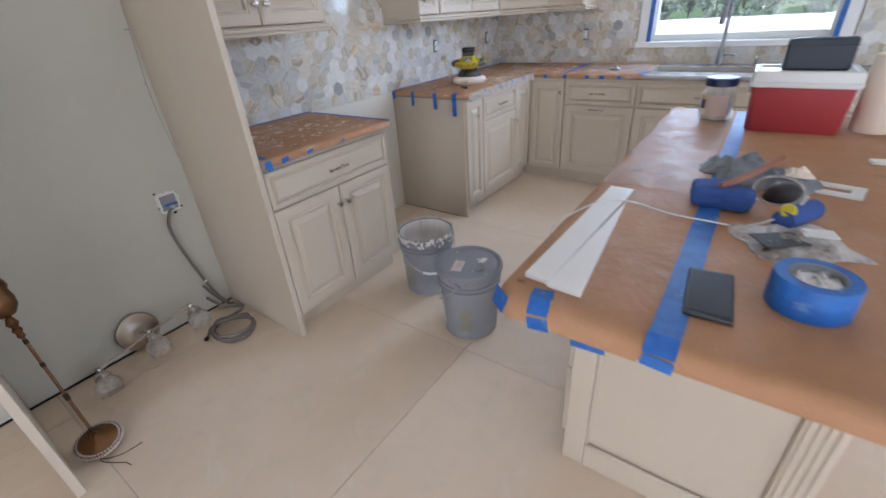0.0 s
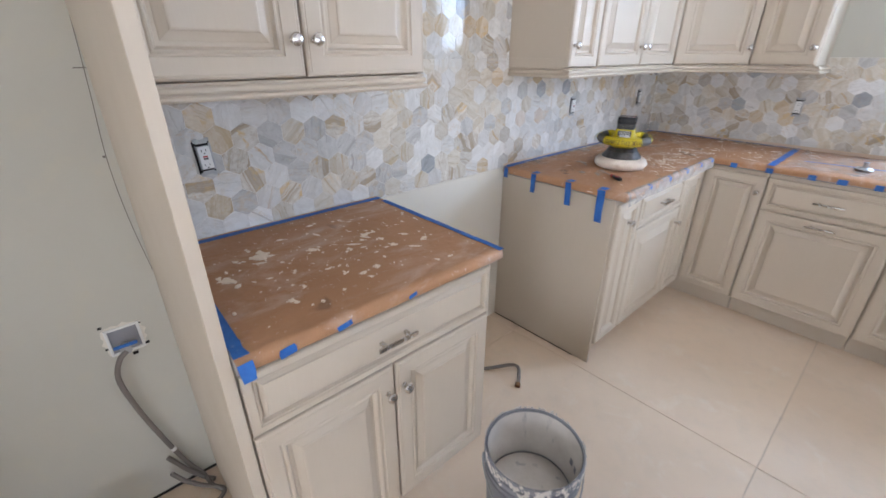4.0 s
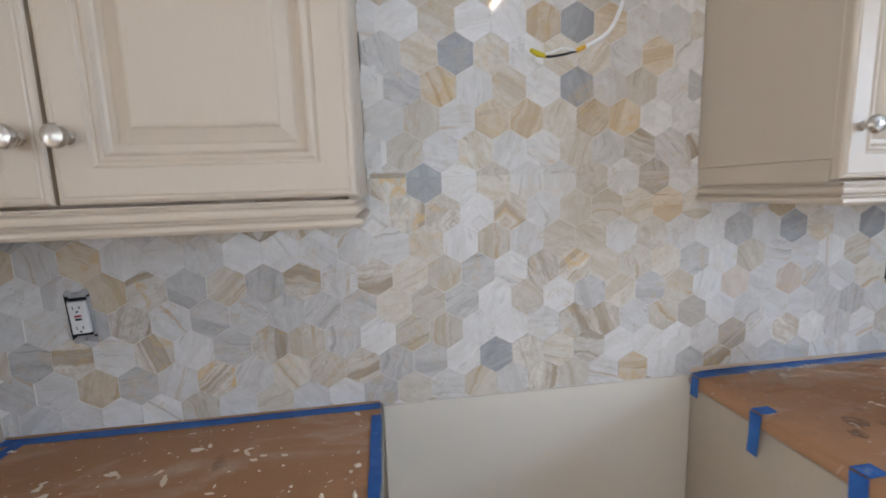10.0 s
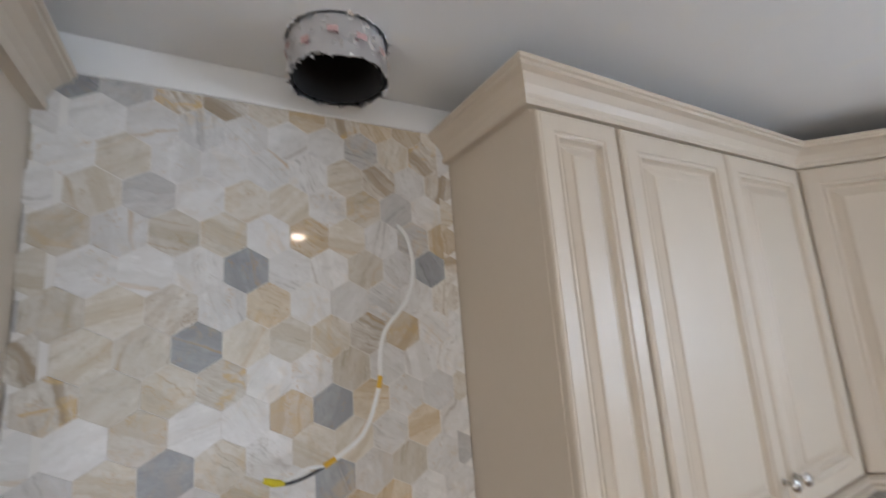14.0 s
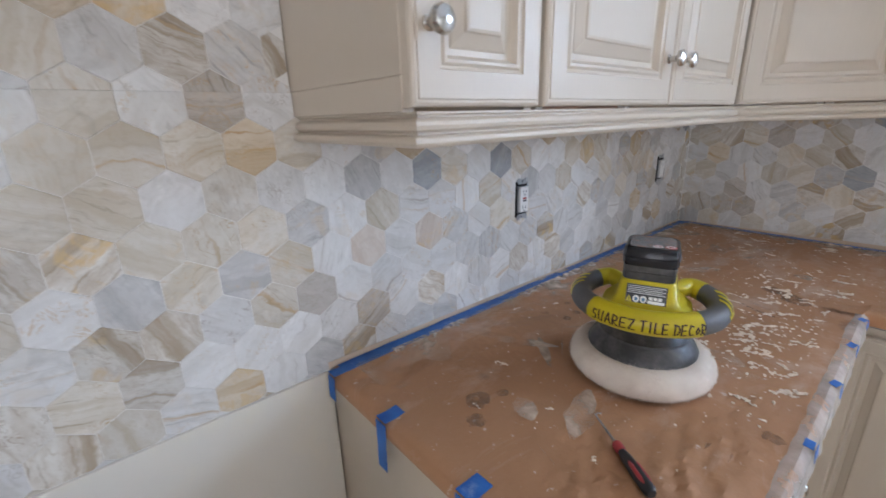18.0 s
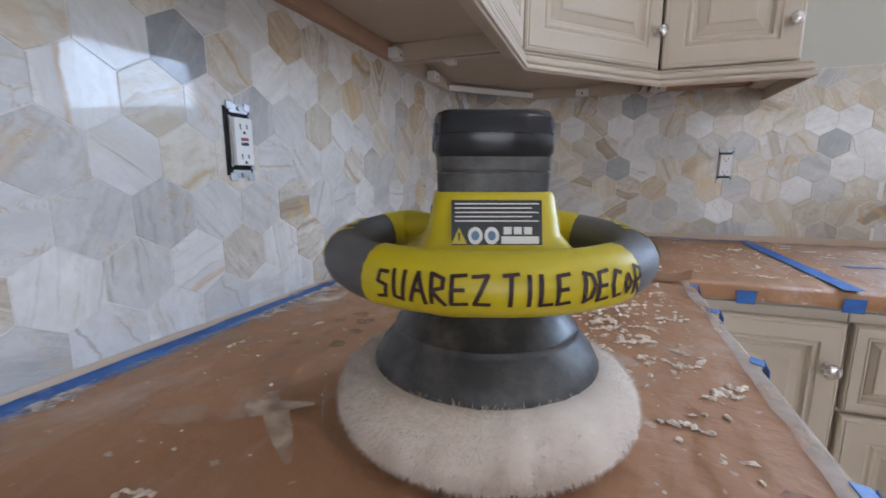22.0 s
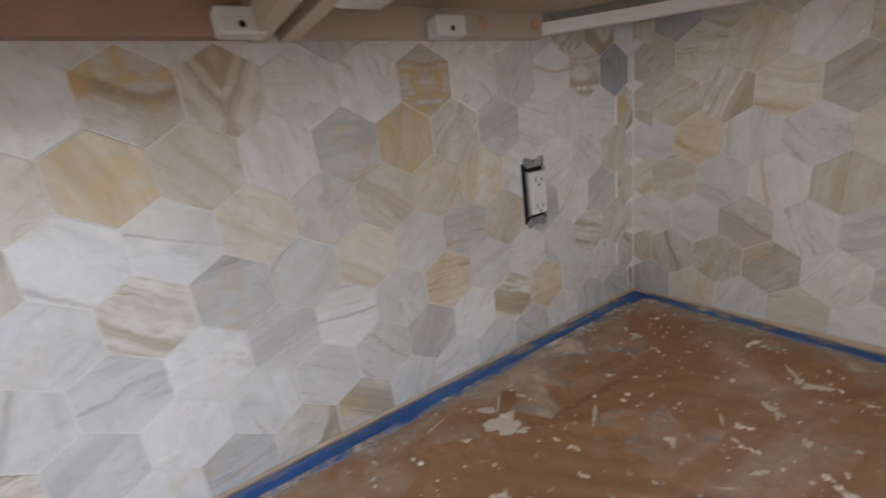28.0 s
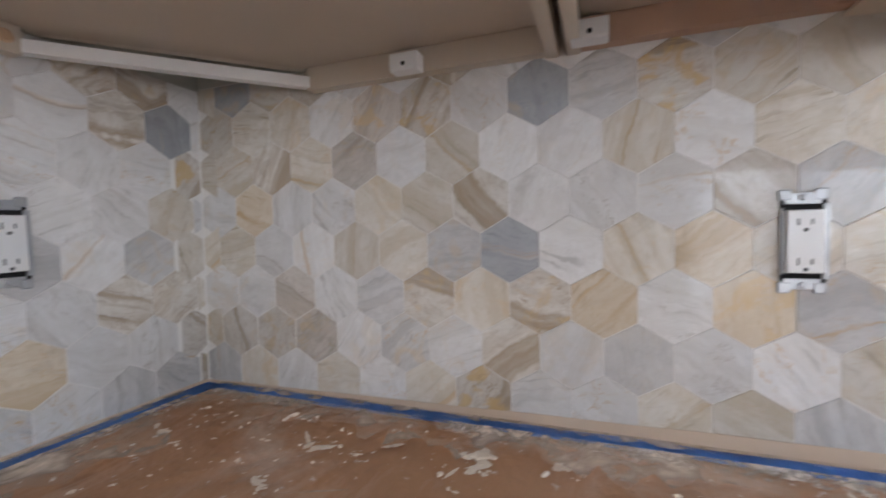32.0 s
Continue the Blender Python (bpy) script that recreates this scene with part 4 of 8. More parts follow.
def tape_strip(a, b, width, n=(0, 0, 1), lift=0.0, label="strip of blue painter's tape", parent=None, wob=0.0015):
    """Tape from a to b, lying on a surface with normal n."""
    a, b, n = Vector(a), Vector(b), Vector(n).normalized()
    d = (b - a).normalized()
    s = n.cross(d)
    k = max(2, int((b - a).length / 0.04))
    bm = bmesh.new()
    lo, hi = [], []
    for i in range(k + 1):
        p = a + (b - a) * i / k
        w0 = width / 2 + random.uniform(-wob, wob)
        w1 = width / 2 + random.uniform(-wob, wob)
        for lst, h in ((lo, 0.0), (hi, 0.0009)):
            lst.append([bm.verts.new(p - s * w0 + n * (lift + h)), bm.verts.new(p + s * w1 + n * (lift + h))])
    for i in range(k):
        bm.faces.new((hi[i][0], hi[i + 1][0], hi[i + 1][1], hi[i][1]))
        bm.faces.new((lo[i][1], lo[i + 1][1], lo[i + 1][0], lo[i][0]))
        bm.faces.new((lo[i][0], lo[i + 1][0], hi[i + 1][0], hi[i][0]))
        bm.faces.new((hi[i][1], hi[i + 1][1], lo[i + 1][1], lo[i][1]))
    bm.faces.new((lo[0][1], lo[0][0], hi[0][0], hi[0][1]))
    bm.faces.new((lo[-1][0], lo[-1][1], hi[-1][1], hi[-1][0]))
    return solid("painters_tape", bm, tape, label, "tape")


TZ = COUNTER + 0.0042
tape_strip((TILE_X + 0.020, 0.934, TZ), (TILE_X + 0.020, 1.700, TZ), 0.024, label="blue painter's tape along the tiles of the small counter")
PT = [((-2.225, 0.974, TZ), 0.030), ((-1.955, 0.947, TZ + 0.001), 0.024), ((-1.825, 0.945, TZ + 0.004), 0.030), ((-1.636, 0.942, TZ + 0.002), 0.028), ((-1.580, 0.941, TZ + 0.001), 0.026)]
for (pa, wa), (pb_, wb) in zip(PT, PT[1:]):
    tape_strip(pa, pb_, (wa + wb) / 2, label="blue painter's tape along the tall panel", wob=0.003)
tape_strip((C1F + 0.006, 0.941, 0.910), (C1F + 0.0125, 0.943, 0.868), 0.025, (1, 0, 0.15), 0.0, "loose end of the tape along the tall panel", wob=0.003)
tape_strip((TILE_X + 0.06, 1.692, TZ), (C1F + 0.005, 1.692, TZ), 0.020, label="blue painter's tape along the counter's open end")
tape_strip((TILE_X + 0.026, C2S + 0.02, TZ), (TILE_X + 0.026, TILE_Y - 0.012, TZ), 0.033, label="blue painter's tape along the tiles of the corner counter")
tape_strip((TILE_X + 0.036, TILE_Y - 0.021, TZ), (-1.30, TILE_Y - 0.024, TZ), 0.028, label="blue painter's tape along the window wall tiles")
tape_strip((-1.312, TILE_Y - 0.012, TZ + 0.001), (-1.306, CNF - 0.002, TZ + 0.001), 0.032, label="blue painter's tape across the paper joint")

# ---- outlets and small things on the walls ----
def local_part(name, bm, mats, parent, label="", smooth=False):
    """One mesh under a thing, modelled about the thing's own origin."""
    ob = new(name, mesh_of(name, bm, mats, smooth))
    ob.parent = parent
    return tagged(ob, label)


def outlet(m, gfci, label, gap=0.0255):
    """A bare receptacle on a dark plate for its cut-out's shade, modelled with +y up the wall and +z out of it."""
    ob = tagged(new("wall_outlet"), label, "outlet", "bare outlets")
    ob.matrix_basis = m
    # no hole is cut: a proud dark plate paints the recess shade
    local_part("opening_shade", box(-gap, 0.0215, -0.0480, 0.0480, 0.0004, 0.0016), shade_and_ink_black, ob, "dark plate painted as the shade of the tile cut-out")
    bm = bmesh.new()
    for s in (-1, 1):
        box(-0.0165, 0.0165, s * 0.052 - 0.012 if s > 0 else s * 0.052, s * 0.052 if s > 0 else s * 0.052 + 0.012, 0.002, 0.0034, 0.0005, bm)
        box(0.010, 0.022, s * 0.050 - 0.006, s * 0.050 + 0.006, 0.0024, 0.0040, 0.0012, bm)
        box(-0.022, -0.010, s * 0.050 - 0.006, s * 0.050 + 0.006, 0.0024, 0.0040, 0.0012, bm)
        lathe([(0, 0.0065), (0.0030, 0.0060), (0.0036, 0.0034)], Matrix.Translation((0, s * 0.047, 0)), 10, bm)
    box(0.0172, 0.0235, -0.040, 0.040, 0.0018, 0.0045, 0.0005, bm)
    box(-0.0195, -0.0172, -0.036, 0.036, 0.0018, 0.006, 0.0005, bm)
    local_part("mounting_strap", bm, steel, ob, "galvanised steel strap with screws")
    local_part("receptacle", box(-0.0165, 0.0165, -0.0335, 0.0335, 0.002, 0.0115, 0.0012), white_plastic, ob)
    # slots and ground holes are solid pieces with hole shade as their colour
    for s in (-1, 1):
        for x, h in ((-0.0065, 0.0038), (0.0055, 0.0030)):
            local_part("slot", box(x - 0.0008, x + 0.0008, s * 0.021 - h, s * 0.021 + h, 0.0112, 0.0119), shade_and_ink_black, ob)
        local_part("ground_hole", lathe([(0.0022, 0.0112), (0.0022, 0.0119), (0, 0.0119)], Matrix.Translation((0, s * 0.021 - 0.0085, 0)), 8), shade_and_ink_black, ob)
    if gfci:
        local_part("reset_button", box(-0.0065, 0.0065, 0.001, 0.0055, 0.0113, 0.0128, 0.0005), red_plastic, ob, "red button")
        local_part("test_button", box(-0.0065, 0.0065, -0.0055, -0.001, 0.0113, 0.0128, 0.0005), black_plastic, ob, "black button")
    return ob


def on_west(y, z):
    return Matrix.Translation((TILE_X, y, z)) @ Matrix(((0, 0, 1, 0), (1, 0, 0, 0), (0, 1, 0, 0), (0, 0, 0, 1)))


def on_north(x, z):
    return Matrix.Translation((x, TILE_Y, z)) @ Matrix(((1, 0, 0, 0), (0, 0, -1, 0), (0, 1, 0, 0), (0, 0, 0, 1)))


outlet(on_west(1.107, 1.166) @ pose(0, 0, 0, 0, 0, 3), True, "bare white outlet with red reset button above the small counter")
outlet(on_west(3.079, 1.169), True, "bare white outlet with red reset button behind the polisher")
outlet(on_west(3.922, 1.169) @ pose(0, 0, 0, 0, 0, 1), False, "bare white duplex outlet near the tiled corner")
outlet(on_north(-1.381, 1.155), False, "bare white duplex outlet on the window wall tiles", 0.0195)

for x, y, turn in ((TILE_X + 0.030, 2.752, 0), (TILE_X + 0.030, 2.690, 0), (TILE_X + 0.034, 3.528, 0), (TILE_X + 0.034, 3.760, 0), (-2.105, 3.604, 0), (-1.826, TILE_Y - 0.034, 1), (-1.594, TILE_Y - 0.034, 1)):
    clipb = thing("mounting_block", (x, y, 1.40), "small white plastic mounting block under the wall cabinets", "bracket", "mounting blocks")
    a, b = (0.008, 0.014) if y < 3 else (0.012, 0.021) if not turn else (0.021, 0.012)
    part("block", box(x - a, x + a, y - b, y + b, 1.3875, 1.4112, 0.0028, seg=2), white_plastic, clipb)
    n = (0, -1, 0) if turn else (1, 0, 0)
    part("screw_hole", lathe([(0.0032 * a / 0.012 if not turn else 0.0032, 0.0005), (0.0, 0.0005)], axis_pose(Vector((x, y, 1.396)) + Vector(n) * (b if turn else a), n), 10), shade_and_ink_black, clipb)

# ---- duct and cable at the range gap ----
duct = thing("exhaust_duct", (DUCT[0], DUCT[1], TOP), "cut foil exhaust duct hanging out of the ceiling", "duct")
bm = bmesh.new()
random.seed(3)
rings = []
for k, z in enumerate((TOP + 0.25, TOP + 0.02, TOP - 0.02, TOP - 0.05, TOP - 0.078)):
    ring = []
    for i in range(40):
        a = 2 * math.pi * i / 40
        r = DUCT[2] - 0.004 + 0.003 * noise.noise(Vector((math.cos(a) * 3, math.sin(a) * 3, k)))
        dz = random.uniform(-0.006, 0.006) if k == 4 else 0
        ring.append(bm.verts.new((DUCT[0] + r * math.cos(a), DUCT[1] + r * math.sin(a), z + dz)))
    rings.append(ring)
for a, b in zip(rings, rings[1:]):
    for i in range(40):
        bm.faces.new((a[i], a[(i + 1) % 40], b[(i + 1) % 40], b[i]))
part("sleeve", bm, foil, duct, "torn foil sleeve", True)
inner_r = DUCT[2] - 0.012
part("liner", lathe([(inner_r, -0.074), (inner_r - 0.002, -0.07), (inner_r - 0.003, 0.40), (0, 0.40)], Matrix.Translation((DUCT[0], DUCT[1], TOP)), 40), shade_and_ink_black, duct, "black inside", True)
faint = plastic("faded_print", (0.55, 0.36, 0.35), 0.5)
for i in range(12):
    a = 2 * math.pi * (i + 0.3) / 12
    w = random.uniform(0.004, 0.010)
    m = Matrix.Translation((DUCT[0] + (DUCT[2] + 0.0005) * math.cos(a), DUCT[1] + (DUCT[2] + 0.0005) * math.sin(a), TOP + random.uniform(-0.055, -0.02))) @ Matrix.Rotation(a, 4, "Z")
    bm = bmesh.new()
    bm.faces.new([bm.verts.new(m @ Vector((0.0, u * w, v * 0.006))) for u, v in ((-1, -1), (1, -1), (1, 1), (-1, 1))])
    part("printed_mark", bm, faint, duct, "faint red print")
bm = bmesh.new()
for i in range(46):
    a = 2 * math.pi * i / 46 + random.uniform(-0.04, 0.04)
    for z, rr in ((TOP - 0.003, DUCT[2] + 0.003), (TOP - 0.079, DUCT[2] - 0.004)):
        m = Matrix.Translation((DUCT[0] + rr * math.cos(a), DUCT[1] + rr * math.sin(a), z)) @ Euler((random.random() * 3, random.random() * 3, a)).to_matrix().to_4x4()
        s = random.uniform(0.002, 0.006)
        v = [bm.verts.new(m @ Vector(q) * 1.0) for q in ((-s, -s, 0), (s, -s * 1.6, 0), (0, s, s))]
        bm.faces.new(v)
tagged(part("torn_edge", bm, foil, duct, "ragged torn edge"), "", "", "", "stuff")

cable = thing("electric_cable", (TILE_X, 2.333, 2.127), "white electric cable hanging from the tiles with yellow tape", "cable")
path = spline([(TILE_X - 0.002, 2.333, 2.127), (TILE_X + 0.022, 2.345, 2.09), (TILE_X + 0.035, 2.348, 2.02), (TILE_X + 0.050, 2.320, 1.95), (TILE_X + 0.060, 2.268, 1.895), (TILE_X + 0.068, 2.250, 1.849), (TILE_X + 0.072, 2.242, 1.785), (TILE_X + 0.075, 2.206, 1.708), (TILE_X + 0.075, 2.135, 1.669)], 6)
part("sheath", tube(path, 0.0042, 8), white_plastic, cable, "", True)
amber = plastic("amber_tape", (0.62, 0.36, 0.02), 0.4)
part("tape_wrap", tube(path[-3:], 0.0050, 8), amber, cable, "amber tape wrap", True)
part("tape_wrap", tube(path[34:37], 0.0049, 8), amber, cable, "amber tape wrap", True)
end = Vector(path[-1])
for k, (mat, lab) in enumerate(((black_plastic, "black core"), (white_plastic, "white core"))):
    pts = spline([end, end + Vector((0.004, -0.028, -0.008 + 0.012 * k)), end + Vector((0.004, -0.052, -0.012 + 0.008 * k)), end + Vector((0.002, -0.072, -0.012 + 0.004 * k))], 5)
    part("core_wire", tube(pts, 0.0028, 6), mat, cable, lab, True)
tipw = end + Vector((0.003, -0.066, -0.011))
part("wire_cap", tube([tipw, tipw + Vector((0, -0.016, 0.004)), tipw + Vector((0, -0.032, 0.012))], [0.004, 0.0065, 0.0042], 8), lime_plastic, cable, "yellow taped wire end", True)

# ---- polisher ----
pol = tagged(new("polisher"), "lime and black cordless buffing polisher with white fleece bonnet", "power tool")
pol.matrix_basis = Matrix.Translation((-1.832, 2.932, COUNTER + 0.0035)) @ Matrix.Rotation(radians(21), 4, "Z") @ Matrix.Scale(0.93, 4)
bm = bmesh.new()
SEGS, PROF = 120, [(0.0, 0.0), (0.06, 0.0), (0.108, 0.001), (0.124, 0.007), (0.133, 0.018), (0.1348, 0.029), (0.130, 0.042), (0.118, 0.0525), (0.104, 0.0565), (0.090, 0.055), (0.0, 0.050)]
rings = []
for k, (r, h) in enumerate(PROF):
    row = []
    for i in range(SEGS):
        a = 2 * math.pi * i / SEGS
        f = noise.noise(Vector((math.cos(a) * 9, math.sin(a) * 9, h * 70))) * 0.0022 + noise.noise(Vector((math.cos(a) * 40, math.sin(a) * 40, h * 250))) * 0.0013
        pleat = 0.0016 * math.sin(a * 17 + 2 * math.sin(a * 3)) * (1 if 0.01 < h < 0.05 else 0)
        rr = r + (f + pleat if r > 0.1 else 0)
        row.append(bm.verts.new((rr * math.cos(a), rr * math.sin(a), h + (f * 0.6 if r > 0.09 and h > 0.005 else 0))))
    rings.append(row)
for a, b in zip(rings[1:], rings[2:-1]):
    for i in range(SEGS):
        bm.faces.new((a[i], a[(i + 1) % SEGS], b[(i + 1) % SEGS], b[i]))
bm.faces.new(rings[1][::-1])
bonnet = local_part("bonnet", bm, fleece, pol, "fluffy white fleece bonnet", True)
bm = bmesh.new()
for i in range(20000):
    a, h = random.uniform(0, 2 * math.pi), random.random()
    k = 2 + int(h * 6.99)
    (r0, h0), (r1, h1) = PROF[k], PROF[k + 1]
    u = random.random()
    r, z = r0 + (r1 - r0) * u, h0 + (h1 - h0) * u
    n = Vector((h1 - h0, 0, -(r1 - r0))).normalized()
    base = Vector((r * math.cos(a), r * math.sin(a), z))
    out = Vector((n.x * math.cos(a), n.x * math.sin(a), n.z))
    out = (out + Vector((random.gauss(0, 0.30), random.gauss(0, 0.30), random.gauss(-0.75, 0.30)))).normalized() * random.uniform(0.003, 0.0070)
    s = Vector((-math.sin(a), math.cos(a), 0)) * 0.00034
    tip = base + out
    tip.z = max(tip.z, 0.0006)
    bm.faces.new((bm.verts.new(base - s), bm.verts.new(base + s), bm.verts.new(tip)))
tagged(local_part("fleece_nap", bm, fleece, pol, "loose fleece fibres"), "", "", "", "stuff")
local_part("pad_housing", lathe([(0.096, 0.049), (0.1015, 0.053), (0.102, 0.058), (0.096, 0.070), (0.084, 0.084), (0.0825, 0.087), (0.0825, 0.090), (0.0805, 0.091), (0.073, 0.102), (0.064, 0.112), (0.060, 0.125), (0.0, 0.126)], None, 48), bell_black, pol, "dark grey bell housing", True)


def handle_ring(deg):
    a = radians(deg)
    back = max(0.0, -math.cos(a))
    return Vector((0.121 * math.sin(a), -0.091 * math.cos(a) - 0.010, 0.148 + 0.014 * (1 - math.cos(a)) * 0.5 + 0.008 * back))


def ring_arc(d0, d1, radii, flat=1.0, steps=18):
    pts = [handle_ring(d0 + (d1 - d0) * i / steps) for i in range(steps + 1)]
    rs = [radii[0] + (radii[1] - radii[0]) * i / steps for i in range(steps + 1)]
    return pts, rs


def grip_patch(d0, d1, p0, p1, slant):
    """A raised coloured patch on a side grip: degrees round the ring, degrees up its section."""
    bm = bmesh.new()
    grid = []
    for i in range(5):
        row = []
        for j in range(7):
            phi = radians(p0 + (p1 - p0) * j / 6)
            deg = d0 + (d1 - d0) * i / 4 + slant * j / 6
            p, q = handle_ring(deg), handle_ring(deg + 1)
            d = (q - p).normalized()
            out = Vector((d.y, -d.x, 0)).normalized()
            row.append(bm.verts.new(p + (out * math.cos(phi) + Vector((0, 0, math.sin(phi)))) * 0.0214))
        grid.append(row)
    for a, b in zip(grid, grid[1:]):
        for j in range(6):
            bm.faces.new((a[j], b[j], b[j + 1], a[j + 1]))
    return bm


pts, rs = ring_arc(-44, 44, (0.0225, 0.0225))
local_part("front_grip", tube(pts, rs, 16), lime_plastic, pol, "lime front of the handle ring", True)
for s in (-1, 1):
    pts, rs = ring_arc(44 * s, 128 * s, (0.0215, 0.0185))
    g = local_part("side_grip", tube(pts, rs, 14), grip_grey, pol, "soft grey side grip", True)
    for d in (74, 84, 94):
        local_part("grip_stripe", grip_patch(d * s, (d + 5) * s, 20, 100, 12 * s), lime_plastic, g, "lime stripe")
    local_part("grip_stripe", grip_patch(72 * s, 101 * s, 4, 20, 0), lime_plastic, g, "lime stripe")
    e = handle_ring(128 * s)
    arm = spline([e, e + Vector((-0.022 * s, 0.010, 0.004)), Vector((0.050 * s, 0.030, 0.168)), Vector((0.030 * s, 0.022, 0.172))], 5)
    local_part("arm", tube(arm, [0.0195 - 0.0003 * i for i in range(len(arm))], 12), lime_plastic, pol, "lime arm", True)


def tower(levels, bm=None):
    """Rounded-box sections: z, half-width, half-depth, y centre, corner cut."""
    bm = bm or bmesh.new()
    rings = []
    for z, w, d, yc, c in levels:
        pts = [(-w + c, -d), (w - c, -d), (w - 0.3 * c, -d + 0.3 * c), (w, -d + c), (w, d - c), (w - 0.3 * c, d - 0.3 * c), (w - c, d), (-w + c, d), (-w + 0.3 * c, d - 0.3 * c), (-w, d - c), (-w, -d + c), (-w + 0.3 * c, -d + 0.3 * c)]
        rings.append([bm.verts.new((x, y + yc - 0.006, z)) for x, y in pts])
    for a, b in zip(rings, rings[1:]):
        for i in range(12):
            bm.faces.new((a[i], a[(i + 1) % 12], b[(i + 1) % 12], b[i]))
    bm.faces.new(rings[0][::-1])
    bm.faces.new(rings[-1])
    return bm


local_part("motor_housing", tower([(0.112, 0.052, 0.050, -0.008, 0.02), (0.136, 0.074, 0.066, -0.026, 0.02), (0.152, 0.078, 0.066, -0.026, 0.02), (0.160, 0.068, 0.060, -0.018, 0.018), (0.167, 0.0585, 0.055, -0.011, 0.015), (0.176, 0.0520, 0.051, -0.006, 0.013), (0.205, 0.0470, 0.0495, -0.0035, 0.012), (0.208, 0.045, 0.0475, -0.0035, 0.012)]), lime_plastic, pol, "lime motor housing", True)
# vents are solid boxes; their dark colour is the shade of the holes
for s_ in (-1, 1):
    for i in range(5):
        for j in range(2):
            zz = 0.178 + 0.011 * j
            xx = 0.0520 - (zz - 0.160) * 0.119
            local_part("vent_hole", box(s_ * xx - 0.0012, s_ * xx + 0.0012, -0.032 + 0.010 * i, -0.0265 + 0.010 * i, zz, zz + 0.0055, 0.0008), shade_and_ink_black, pol, "dark cooling vent")
local_part("collar", tower([(0.196, 0.0380, 0.0500, 0.0, 0.012), (0.2090, 0.0440, 0.0475, 0.0, 0.012), (0.222, 0.0445, 0.048, 0.0, 0.012), (0.2225, 0.0437, 0.0472, 0.0, 0.012), (0.224, 0.0437, 0.0472, 0.0, 0.012), (0.2245, 0.0447, 0.0482, 0.0, 0.012), (0.2345, 0.0448, 0.0482, 0.0, 0.012)]), bell_black, pol, "", True)
bat = local_part("battery", tower([(0.2330, 0.0440, 0.0475, 0.0, 0.014), (0.2385, 0.0468, 0.0500, 0.0, 0.015), (0.2500, 0.0472, 0.0505, 0.0, 0.016), (0.2505, 0.0462, 0.0495, 0.0, 0.016), (0.2515, 0.0462, 0.0495, 0.0, 0.016), (0.2520, 0.0470, 0.0503, 0.0, 0.016), (0.2630, 0.0462, 0.0495, 0.0, 0.016), (0.2680, 0.0440, 0.0470, 0.0, 0.015), (0.2692, 0.0420, 0.0450, 0.0, 0.014)]), gloss_black, pol, "black battery block dusty on top", True)
for s_ in (-1, 1):
    local_part("side_label", box(s_ * 0.0468 - 0.0008, s_ * 0.0468 + 0.0008, -0.042, -0.022, 0.2465, 0.2600), grey_fabric, bat, "small grey printed side label")
    local_part("side_print", box(s_ * 0.0468 - 0.0012, s_ * 0.0468 + 0.0012, -0.039, -0.025, 0.2520, 0.2565), white_plastic, bat, "white print bar")
local_part("dust_reflection_film", tower([(0.2688, 0.0385, 0.041, 0.0, 0.013), (0.2697, 0.038, 0.0405, 0.0, 0.013)]), dust_reflection_mat.m, bat, "grey dust on the battery with orange reflections painted in")
red_print = plastic("red_print", (0.42, 0.06, 0.05), 0.4)
for x_, rad, mt, lb in ((0.009, 0.0085, white_plastic, "round white sticker"), (0.030, 0.0095, red_print, "round red and white sticker")):
    spot = local_part("round_sticker", lathe([(0, 0.0), (rad, 0.0), (rad, 0.0007), (0, 0.0007)], Matrix.Translation((x_, -0.036, 0.2697)), 20), mt, bat, lb)
    local_part("sticker_print", lathe([(rad * 0.45, 0.0007), (rad * 0.8, 0.0007), (rad * 0.8, 0.0010), (rad * 0.45, 0.0010)], Matrix.Translation((x_, -0.036, 0.2697)), 18), faint if mt is white_plastic else white_plastic, spot, "ring of print")
for s in (-1, 1):
    local_part("latch", box(s * 0.0455 - 0.003, s * 0.0455 + 0.003, -0.022, 0.010, 0.240, 0.256, 0.0012), grey_rubber, bat)
m = Matrix.Translation((0, -0.0625, 0.185)) @ Matrix.Rotation(radians(78), 4, "X") @ Matrix.Diagonal((0.84, 1.0, 1.0, 1.0))
lab = bmesh.new()
box(-0.040, 0.040, -0.017, 0.017, 0.0, 0.0035, bm=lab)
lab.transform(m)
plate = local_part("rating_label", lab, black_plastic, pol, "black rating label with small white print")
bm = bmesh.new()
for k in range(5):
    box(-0.037, 0.037 - 0.006 * (k % 2), 0.0138 - 0.0032 * k, 0.0147 - 0.0032 * k, 0.003, 0.0039, bm=bm)
box(0.004, 0.037, -0.0155, -0.0100, 0.003, 0.0039, bm=bm)
for x in (0.006, 0.015, 0.024):
    box(x, x + 0.007, -0.0085, -0.0030, 0.003, 0.0039, bm=bm)
bm.transform(m)
local_part("print", bm, white_plastic, plate, "white print bars")
bm = lathe([(0.0065, 0.003), (0.0065, 0.0039), (0, 0.0039)], Matrix.Translation((-0.0190, -0.0095, 0)), 18)
lathe([(0.0065, 0.003), (0.0065, 0.0039), (0, 0.0039)], Matrix.Translation((-0.0045, -0.0095, 0)), 18, bm)
bm.transform(m)
local_part("sign", bm, white_plastic, plate, "white round safety sign")
sign_blue = plastic("sign_blue", (0.10, 0.20, 0.32), 0.4)
for cx_ in (-0.0190, -0.0045):
    bm = lathe([(0.0036, 0.0039), (0.0036, 0.0043), (0, 0.0043)], Matrix.Translation((cx_, -0.0095, 0)), 14)
    bm.transform(m)
    local_part("sign_mark", bm, sign_blue, plate, "blue grey mark")
